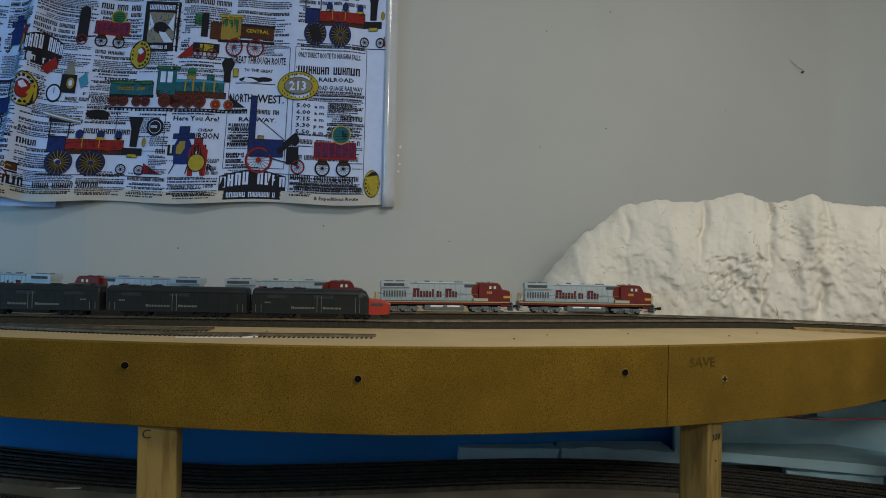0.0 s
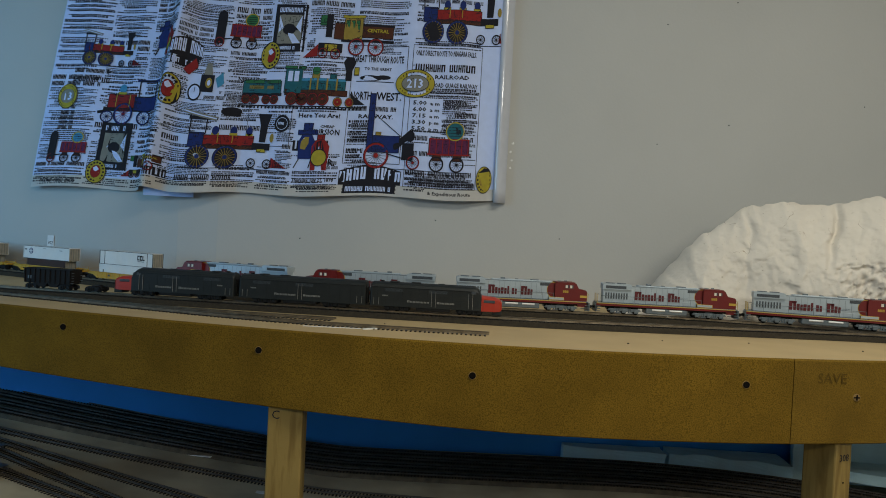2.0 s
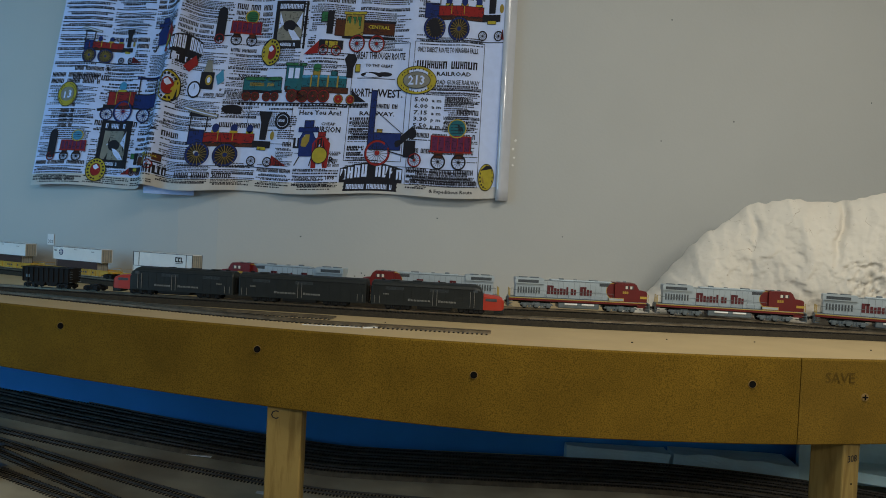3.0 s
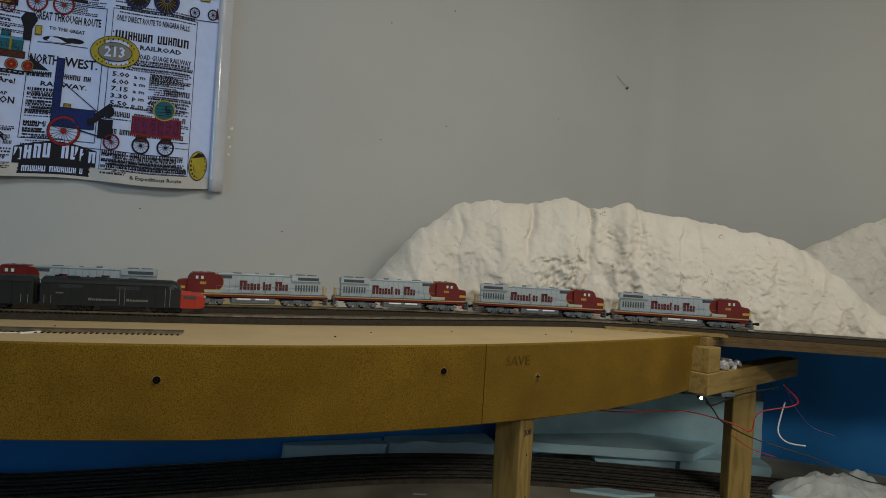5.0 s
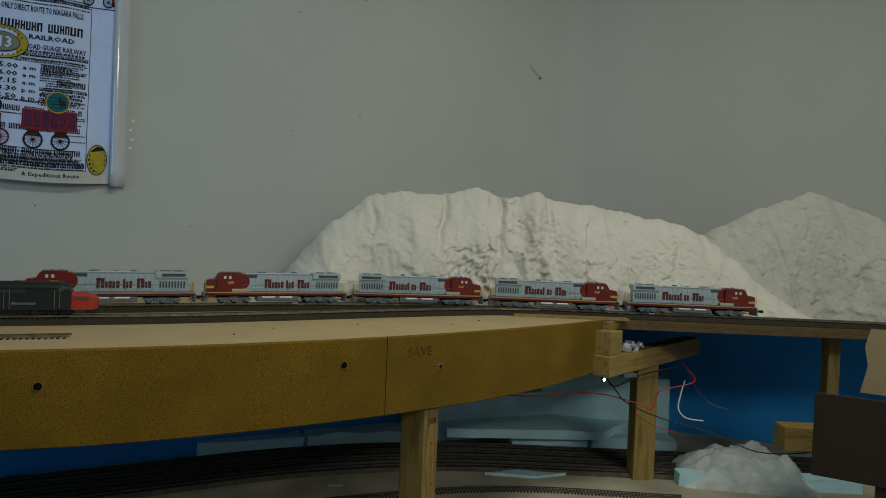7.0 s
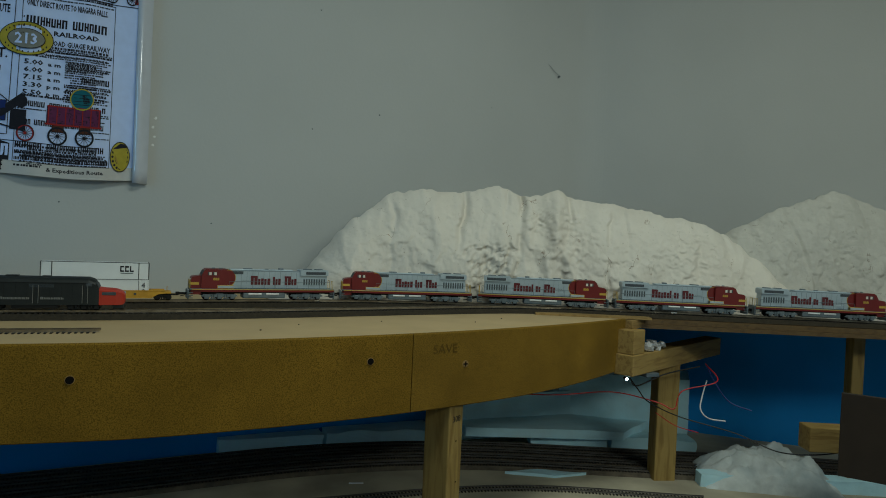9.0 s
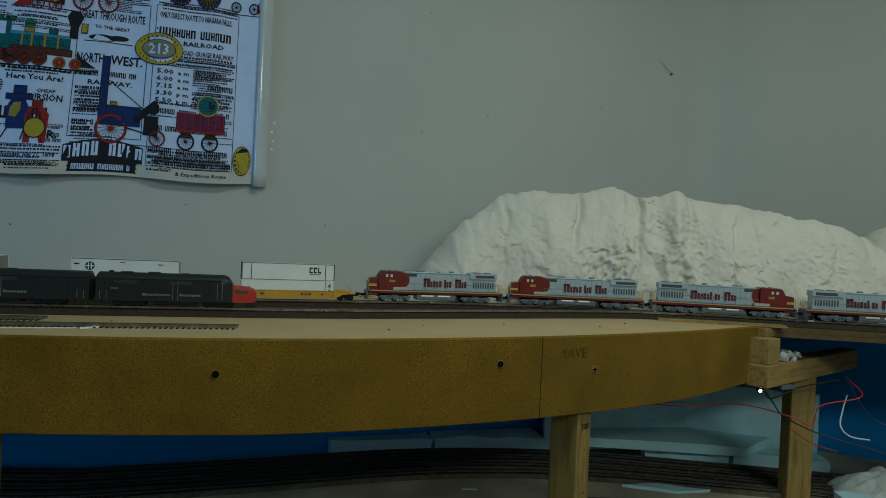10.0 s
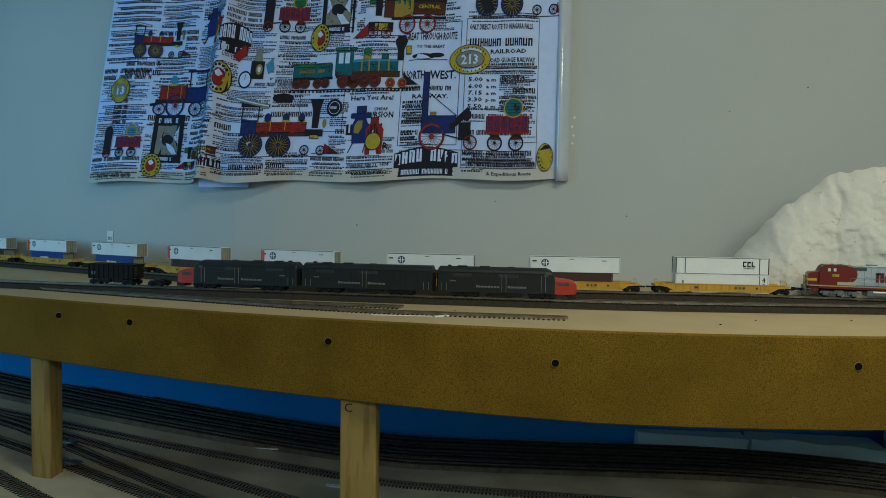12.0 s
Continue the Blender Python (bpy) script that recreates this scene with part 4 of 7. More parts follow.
def passenger_engine(kind, label):
    """A streamlined cab or booster unit, dark grey; cab units have a scarlet nose. x ahead."""
    e = thing("passenger_locomotive", label, "model locomotive", "parked dark grey engines")
    w, half = 0.0166, 0.115
    front = 0.067 if kind == "cab" else half
    sec = lambda ww=w, top=0.0430, cr=0.0085, z0=0.0090: shell_section(ww, z0, top, cr)
    rings = [(-half, sec(0.0158, 0.0415, 0.0075)), (-half + 0.002, sec()), (front - 0.001, sec())]
    rings += [(front + 0.006, sec(0.0164, 0.0412, 0.0076)), (front + 0.0085, sec(0.0164, 0.0395, 0.0070)), (front + 0.0125, sec(0.0161, 0.0330, 0.0045)), (front + 0.0135, sec(0.0160, 0.0322, 0.0043))] if kind == "cab" else [(half, sec(0.0158, 0.0415, 0.0075))]
    body = part("carbody", loft(rings), M_SPGREY, e, "dark grey carbody", smooth=False)
    part("roof_seam", boxes((-half + 0.004, front - 0.002, -0.0170, -0.0164, 0.0418, 0.0424), (-half + 0.004, front - 0.002, 0.0164, 0.0170, 0.0418, 0.0424)), M_BLACK, body)
    if kind == "cab":
        rings = [(0.0806, sec(0.0159, 0.0321, 0.0043)), (0.085, sec(0.0158, 0.0314, 0.0042)), (0.104, sec(0.0150, 0.0298, 0.0040)), (0.1120, sec(0.0138, 0.0275, 0.0036, 0.0095)),
                 (0.1155, sec(0.0112, 0.0245, 0.0028, 0.0105)), (0.1165, sec(0.0085, 0.0220, 0.0015, 0.0130))]
        nose = part("nose", loft(rings), M_SPRED, e, "long scarlet nose", smooth=False)
        for y0, y1 in ((-0.0150, -0.001), (0.001, 0.0150)):
            bm = bmesh.new()
            prism(bm, [(0.0762, 0.0425), (0.0772, 0.0425), (0.0802, 0.0358), (0.0792, 0.0358)], y0, y1)
            part("windscreen", bm, M_GRILL, nose)
        part("side_window", boxes((0.0625, 0.0705, -0.0170, 0.0170, 0.0375, 0.0425), bevel=0.0004), M_GRILL, body)
        part("nose_band", boxes((0.084, 0.104, -0.0161, 0.0161, 0.0240, 0.0290), bevel=0.0008), M_GRILL, nose, "dark number panel on the nose")
        part("headlight", cyl(bmesh.new(), 0.1150, 0, 0.0262, 0.0028, 0.004, "x", 14), M_CHROME, nose)
        part("pilot", boxes((0.100, 0.1165, -0.0120, 0.0120, 0.0030, 0.0115), bevel=0.0015), M_SPGREY, e)
    # skirts, panel seams, roof fittings
    part("skirt", boxes((-0.034, 0.026, -0.0160, 0.0160, 0.0036, 0.0095), bevel=0.001), M_BLACK, e)
    bm = bmesh.new()
    for k in range(12):
        x = -half + 0.012 + k * (front + half - 0.02) / 11
        for s in (-1, 1):
            box(bm, x, x + 0.0003, min(s * 0.0164, s * 0.0168), max(s * 0.0164, s * 0.0168), 0.012, 0.041)
    part("seam_pattern", bm, M_BLACK, body)
    bm = bmesh.new()
    for x0, x1 in ((-0.090, -0.058), (-0.012, 0.020)):
        for k in range(6):
            for s in (-1, 1):
                box(bm, x0, x1, min(s * 0.0165, s * 0.0169), max(s * 0.0165, s * 0.0169), 0.0355 + k * 0.0009, 0.0359 + k * 0.0009)
    part("side_grille", bm, M_GRILL, body)
    part("roof_fan", cyl(bmesh.new(), -0.075, 0, 0.0516, 0.009, 0.0016, "z", 20), M_SPGREY, body)
    part("roof_vent", boxes((-0.045, -0.028, -0.0050, 0.0050, 0.0505, 0.0526), (0.002, 0.014, -0.003, 0.003, 0.0505, 0.0522), bevel=0.0006), M_SPGREY, body)
    part("roof_stack", boxes((-0.100, -0.094, -0.003, 0.003, 0.0505, 0.0534), bevel=0.0006), M_BLACK, body)
    # grab irons: pairs of upright bars by the doors
    doors = [-0.109, -0.100, -0.007, 0.0] + ([0.058, 0.065] if kind == "cab" else [0.100, 0.109])
    for x in doors:
        for s in (-1, 1):
            bm = tube(bmesh.new(), [(x, s * 0.0173, 0.0115), (x, s * 0.0173, 0.0390 if -0.09 < x < 0.09 else 0.0240)], 0.00045, 5)
            part("grab_iron", bm, M_PALE, e)
    letters = [(0.0044, 1.0)] + [(0.0040, 0.8)] * 7
    glyph_bars(e, "side_lettering", letters, -0.050, 0.0174, 0.0038, 0.0167, M_PALE, 0.0009)
    glyph_bars(e, "side_lettering", [(0.0040, 1.0)] + [(0.0036, 0.8)] * 6, 0.0028, 0.0174, 0.0038, 0.0167, M_PALE, 0.0008)
    glyph_bars(e, "number_bars", [(0.0020, 0.8)] * 4, -0.094, 0.0265, 0.0030, 0.0167, M_PALE, 0.0006)
    truck(e, -0.068, (-0.017, 0, 0.017), 0.050, M_BLACK, half=0.0135)
    truck(e, 0.060, (-0.017, 0, 0.017), 0.050, M_BLACK, half=0.0135)
    ends = (-1,) if kind == "cab" else (-1, 1)
    for s in ends:
        part("diaphragm", boxes((min(s * half, s * (half + 0.003)), max(s * half, s * (half + 0.003)), -0.0075, 0.0075, 0.011, 0.040), bevel=0.0008), M_BLACK, e)
    return e


def siding_pose(x, back=False):
    h = math.degrees(math.atan2(siding_y(x + 0.01) - siding_y(x - 0.01), 0.02))
    return pose(x, siding_y(x), RAIL, 0, 0, h + (180 if back else 0))


lead = passenger_engine("cab", "parked dark grey streamlined engine with a scarlet nose on the siding")
lead.matrix_world = siding_pose(0.034)
boost = passenger_engine("booster", "parked dark grey booster engine without a cab on the siding")
boost.matrix_world = siding_pose(-0.204)
rear = copy_thing(lead, siding_pose(-0.443, True))
tagged(rear, "parked dark grey engine facing away with its scarlet nose outward")


def hopper():
    h = thing("hopper_car", "black open model hopper car standing on the siding", "model freight car", m=siding_pose(-0.690))
    bm = bmesh.new()
    prism(bm, [(-0.055, 0.012), (-0.058, 0.020), (-0.058, 0.040), (0.058, 0.040), (0.058, 0.020), (0.055, 0.012), (0.030, 0.012), (0.020, 0.005), (0.006, 0.005), (0.0, 0.013), (-0.006, 0.005), (-0.020, 0.005), (-0.030, 0.012)], -0.0160, 0.0160)
    part("body", bm, M_HOPPER, h)
    bm = bmesh.new()
    for k in range(10):
        x = -0.055 + k * 0.0122
        for s in (-1, 1):
            box(bm, x - 0.0007, x + 0.0007, min(s * 0.016, s * 0.0176), max(s * 0.016, s * 0.0176), 0.013, 0.040)
    part("ribbing", bm, M_HOPPER, h)
    part("top_rim", boxes((-0.0595, 0.0595, -0.0178, -0.0155, 0.0395, 0.0412), (-0.0595, 0.0595, 0.0155, 0.0178, 0.0395, 0.0412), (-0.0595, -0.057, -0.0178, 0.0178, 0.0395, 0.0412), (0.057, 0.0595, -0.0178, 0.0178, 0.0395, 0.0412)), M_HOPPER, h)
    bm = bmesh.new()
    for k in range(5):
        for s in (-1, 1):
            box(bm, 0.056, 0.0600, min(s * 0.010, s * 0.0155), max(s * 0.010, s * 0.0155), 0.014 + k * 0.005, 0.0146 + k * 0.005)
    part("ladder", bm, M_SILVERD, h)
    glyph_bars(h, "side_marking", [(0.004, 1.0), (0.004, 1.0)], -0.048, 0.020, 0.006, 0.0162, M_SILVERD, 0.001)
    truck(h, -0.040, (-0.010, 0.010), 0.030, M_BLACK)
    truck(h, 0.040, (-0.010, 0.010), 0.030, M_BLACK)
    h.scale = (0.84, 0.92, 0.95)
    t = thing("loose_truck", "loose black freight truck standing on the siding", "model truck", m=siding_pose(-0.600))
    truck(t, 0, (-0.010, 0.010), 0.030, M_BLACK)
    part("bolster", boxes((-0.004, 0.004, -0.012, 0.012, 0.009, 0.0125), bevel=0.0006), M_BLACK, t)


hopper()


def well_car():
    c = thing("well_car", "yellow articulated model container well car", "model freight car", "yellow well cars of the moving train")
    for s in (-1, 1):
        bm = bmesh.new()
        y0, y1 = sorted((s * 0.0150, s * 0.0166))
        prism(bm, [(-0.112, 0.0185), (-0.112, 0.0130), (-0.100, 0.0115), (-0.088, 0.0050), (0.088, 0.0050), (0.100, 0.0115), (0.112, 0.0130), (0.112, 0.0185)], y0, y1)
        side = part("well_side", bm, M_WELL, c)
        bm = bmesh.new()
        y2, y3 = sorted((s * 0.0166, s * 0.0176))
        for k in range(13):
            x = -0.084 + k * 0.014
            box(bm, x - 0.0007, x + 0.0007, y2, y3, 0.0055, 0.0180)
        box(bm, -0.112, 0.112, y2, y3, 0.0175, 0.0188)
        box(bm, -0.088, 0.088, y2, y3, 0.0048, 0.0060)
        part("ribbing", bm, M_WELL, side)
        bm = bmesh.new()
        y4, y5 = sorted((s * 0.0176, s * 0.0180))
        for x, ww in ((0.022, 0.004), (0.030, 0.003), (0.036, 0.005), (-0.05, 0.006), (0.06, 0.004)):
            box(bm, x, x + ww, y4, y5, 0.0105, 0.0140)
        part("marking_bars", bm, M_GRILL, side)
    part("well_floor", boxes((-0.088, 0.088, -0.0155, 0.0155, 0.0046, 0.0062)), M_WELL, c)
    for s in (-1, 1):
        bm = bmesh.new()
        box(bm, min(s * 0.088, s * 0.122), max(s * 0.088, s * 0.122), -0.0140, 0.0140, 0.0125, 0.0165, 0.0006)
        box(bm, min(s * 0.088, s * 0.0905), max(s * 0.088, s * 0.0905), -0.0150, 0.0150, 0.0050, 0.0180)
        part("end_platform", bm, M_WELL, c)
        bm = bmesh.new()
        for y in (-0.013, 0.013):
            tube(bm, [(s * 0.116, y, 0.0165), (s * 0.116, y, 0.024)], 0.0004, 5)
        tube(bm, [(s * 0.116, -0.013, 0.024), (s * 0.116, 0.013, 0.024)], 0.0004, 5)
        part("brake_rail", bm, M_WELL, c)
        part("coupler", boxes((min(s * 0.120, s * 0.1345), max(s * 0.120, s * 0.1345), -0.0018, 0.0018, 0.0085, 0.0115)), M_BLACK, c)
        truck(c, s * 0.108, (-0.0095, 0.0095), 0.028, M_BLACK)
    return c


def container(kind, label):
    """A corrugated box with corner posts and door end; origin at its base centre."""
    c = thing("shipping_container", label, "model container", "containers on the well cars")
    half, w, h = 0.0835, 0.0140, 0.0305
    m = {"white": M_CWHITE, "plain": M_CWHITE, "lined": M_CWHITE, "tab": M_CWHITE, "blue": M_CBLUE, "brown": M_CBROWN}[kind]
    if kind in ("blue", "brown"):
        half, h = 0.070, 0.0280
    body = part("box", boxes((-half + 0.001, half - 0.001, -w + 0.0006, w - 0.0006, 0.0, h), bevel=0.0004), m, c)
    bm = bmesh.new()
    for k in range(int(half * 2 / 0.0035)):
        x = -half + 0.0030 + k * 0.0035
        for s in (-1, 1):
            box(bm, x, x + 0.0016, min(s * (w - 0.0006), s * (w - 0.0003)), max(s * (w - 0.0006), s * (w - 0.0003)), 0.0012, h - 0.0012)
    part("corrugation", bm, m, body)
    part("door_end", boxes((half - 0.0012, half + 0.0002, -w + 0.001, w - 0.001, 0.001, h - 0.001)), M_CGREY, c, "grey door end")
    bm = bmesh.new()
    for y in (-0.009, -0.003, 0.003, 0.009):
        tube(bm, [(half + 0.0006, y, 0.002), (half + 0.0006, y, h - 0.002)], 0.0004, 5)
    part("lock_gear", bm, M_SILVERD, c)
    edge = M_INK if kind == "lined" else m
    bm = bmesh.new()
    posts = (-half, -half + 0.0166, half - 0.0166, half) if kind == "lined" else (-half, half)
    for x in posts:
        for s in (-1, 1):
            box(bm, x - 0.0006, x + 0.0006, min(s * (w - 0.0004), s * (w + 0.0001)), max(s * (w - 0.0004), s * (w + 0.0001)), 0, h)
    part("corner_trim", bm, edge, c)
    bm = bmesh.new()
    for z0 in (0.0, h - 0.0008):
        for s in (-1, 1):
            box(bm, -half, half, min(s * (w - 0.0004), s * w), max(s * (w - 0.0004), s * w), z0, z0 + 0.0008)
    part("edge_trim", bm, M_INK if kind != "plain" and m is M_CWHITE else edge, c)
    if kind in ("white", "tab"):
        x = -half + 0.028
        for s in (-1, 1):
            y0, y1 = sorted((s * (w - 0.0003), s * (w + 0.0002)))
            bm = cyl(bmesh.new(), x, (y0 + y1) / 2, h * 0.60, 0.0072, abs(y1 - y0), "y", 24)
            part("round_mark", bm, M_LOGO, c, "plain dark blue disc")
            y2, y3 = sorted((s * (w + 0.0001), s * (w + 0.0004)))
            bm = boxes((x - 0.0062, x - 0.0006, y2, y3, h * 0.60 - 0.0010, h * 0.60 + 0.0010), (x + 0.0006, x + 0.0062, y2, y3, h * 0.60 - 0.0010, h * 0.60 + 0.0010),
                       (x - 0.0030, x - 0.0014, y2, y3, h * 0.60 - 0.0055, h * 0.60 + 0.0055), (x + 0.0014, x + 0.0030, y2, y3, h * 0.60 - 0.0055, h * 0.60 + 0.0055))
            part("mark_bars", bm, M_CWHITE, c)
            bm = boxes((-half + 0.004, -half + 0.012, y0, y1, h * 0.66, h * 0.74), (half - 0.034, half - 0.025, y0, y1, h * 0.74, h * 0.78), (-0.010, -0.002, y0, y1, h * 0.82, h * 0.85))
            part("marking_bars", bm, M_INK, c)
            if kind == "tab":
                part("end_panel", boxes((-half, -half + 0.008, y0, y1, 0.002, h - 0.002)), M_CORANGE, c, "orange end panel")
    if kind == "lined":
        for s in (-1, 1):
            y0, y1 = sorted((s * (w - 0.0003), s * (w + 0.0003)))
            bm = bmesh.new()
            for k in range(3):
                x0 = 0.037 + k * 0.0078
                box(bm, x0, x0 + 0.0020, y0, y1, h * 0.46, h * 0.80)
                box(bm, x0 + 0.0020, x0 + 0.0062, y0, y1, h * (0.46 if k != 1 else 0.70), h * (0.54 if k != 1 else 0.80))
                if k < 2:
                    box(bm, x0 + 0.0020, x0 + 0.0062, y0, y1, h * (0.72 if k == 0 else 0.46), h * (0.80 if k == 0 else 0.54))
            box(bm, 0.038, 0.058, y0, y1, h * 0.36, h * 0.39)
            part("maker_bars", bm, M_INK, c)
    if kind == "plain":
        for s in (-1, 1):
            y0, y1 = sorted((s * (w - 0.0003), s * (w + 0.0003)))
            bm = boxes(*[(x, x + 0.0036, y0, y1, h * 0.12, h * 0.28) for x in (-0.006, 0.0005, 0.007)], (0.0672, 0.0680, y0, y1, 0.001, h - 0.001),
                       (-0.0715, -0.0695, y0, y1, 0.003, h * 0.6))
            part("marking_bars", bm, M_INK, c)
            for digit, z in (("4", 0.0165), ("8", 0.0045)):
                m = Matrix.Translation((0.0752 * -s, s * (w + 0.0002), z)) @ Matrix.Rotation(radians(90 if s > 0 else 0) * 2, 4, "Z") @ Matrix.Rotation(radians(90), 4, "X")
                lettering(digit, 0.0135, M_INK, c, m, "length_figure", 0.0001)
    if kind == "blue":
        for s in (-1, 1):
            y0, y1 = sorted((s * (w - 0.0003), s * (w + 0.0003)))
            bm = boxes(*[(x, x + 0.0030, y0, y1, h * 0.25, h * 0.55) for x in (-0.026, -0.021, -0.016, -0.011, -0.006, -0.001, 0.004)])
            part("maker_bars", bm, M_CWHITE, c)
    return c


# the moving train: distances behind the leading nose
PITCH, WELL = 0.293, 0.272
TRAIN = []
first = freight_engine("silver and dark red model freight engine leading the train")
TRAIN.append((first, 0.1435, 0, 0.0))
for k, back in ((1, 0), (2, 0), (3, 1), (4, 1)):
    c = copy_thing(first, Matrix.Identity(4))
    tagged(c, "silver and dark red model freight engine facing rearward in the train" if back else "silver and dark red model freight engine in the train")
    TRAIN.append((c, 0.1435 + PITCH * k, back, 0.0))
car0 = well_car()
stock = {"lined": container("lined", "white model container with dark corner lines, stacked on another"),
         "plain": container("plain", "plain white model container in the well"),
         "white": container("white", "white model container with a round blue mark, stacked on top"),
         "tab": container("tab", "white model container with an orange end panel, stacked on top"),
         "blue": container("blue", "dark blue model container in the well"),
         "brown": container("brown", "dark brown model container in the well")}
used = set()
LOADS = [("plain", "lined"), ("brown", "white"), ("brown", "white"), ("brown", "tab"), ("brown", "tab"), ("blue", "white"), ("blue", "tab"), ("brown", "white")]
for k, (low, high) in enumerate(LOADS):
    back = 1.464 + 0.140 + WELL * k
    TRAIN.append((car0 if k == 0 else copy_thing(car0, Matrix.Identity(4)), back, 0, 0.0))
    z = 0.0064
    for kind in (low, high):
        b = stock[kind] if kind not in used else copy_thing(stock[kind], Matrix.Identity(4))
        used.add(kind)
        TRAIN.append((b, back, 0, z))
        z += (0.0281 if kind in ("blue", "brown") else 0.0306)

# ---------------------------------------------------------------- printed cloth on the wall
# Design units: 0 to 857 across, 0 at the hem and up to 430 at the top.
CLOTH_W, CLOTH_H, CLOTH_Z = 857.0, 430.0, 1.421


def cloth(u, v, lift=0.0):
    """Place on the hanging cloth of a design point, with its folds."""
    u = min(u, CLOTH_W - 1)
    a, h = u / CLOTH_W, v * 0.00136
    left, right = -0.948 + 0.17 * h, 0.164
    x = left + (right - left) * a
    z = CLOTH_Z + 0.024 * a + h
    hang = 1 - h / 0.62
    d = 0.014 + 0.010 * math.sin(a * 23 + h * 2) * (0.4 + hang) * (1.2 if a < 0.55 else 0.5) + 0.003 * math.sin(a * 61 + 1 + h * 5)
    w = a - 0.265 - 0.035 * h
    d += (0.050 * hang + 0.016) * math.exp(-(w / 0.022) ** 2) + 0.012 * hang * math.exp(-((a - 0.36) / 0.05) ** 2)
    d += 0.010 * math.exp(-((a - 0.19) / 0.02) ** 2) * hang
    d += 0.0015 * noise.noise((a * 30, h * 20, 3))
    z += 0.010 * hang * math.exp(-(w / 0.03) ** 2) - 0.006 * hang * math.exp(-((a - 0.36) / 0.06) ** 2) + (0.004 * math.sin(a * 19) * hang ** 3)
    k = (wall_y(x * 1.06) + 0.04) / (WALL_Y + 0.04)
    return (-0.02 + (x + 0.02) * k, wall_y(-0.02 + (x + 0.02) * k) - 0.004 - max(0.004, d) - lift, 1.345 + (z - 1.345) * k)


INKS = {}
for key, col in (("ink", (0.012, 0.012, 0.020)), ("red", (0.30, 0.018, 0.018)), ("blue", (0.010, 0.028, 0.16)), ("teal", (0.015, 0.13, 0.17)), ("yellow", (0.46, 0.38, 0.04)),
                 ("brown", (0.09, 0.028, 0.014)), ("green", (0.03, 0.17, 0.07)), ("white", (0.52, 0.62, 0.90)), ("grey", (0.25, 0.25, 0.22)), ("plum", (0.12, 0.02, 0.08)), ("sky", (0.06, 0.30, 0.52)), ("gold", (0.36, 0.26, 0.05))):
    INKS[key] = mat("print_" + key, col if key == "white" else [0.8 * q for q in col], 0.9, vary=0.10, scale=90)
INK_NAMES = list(INKS)


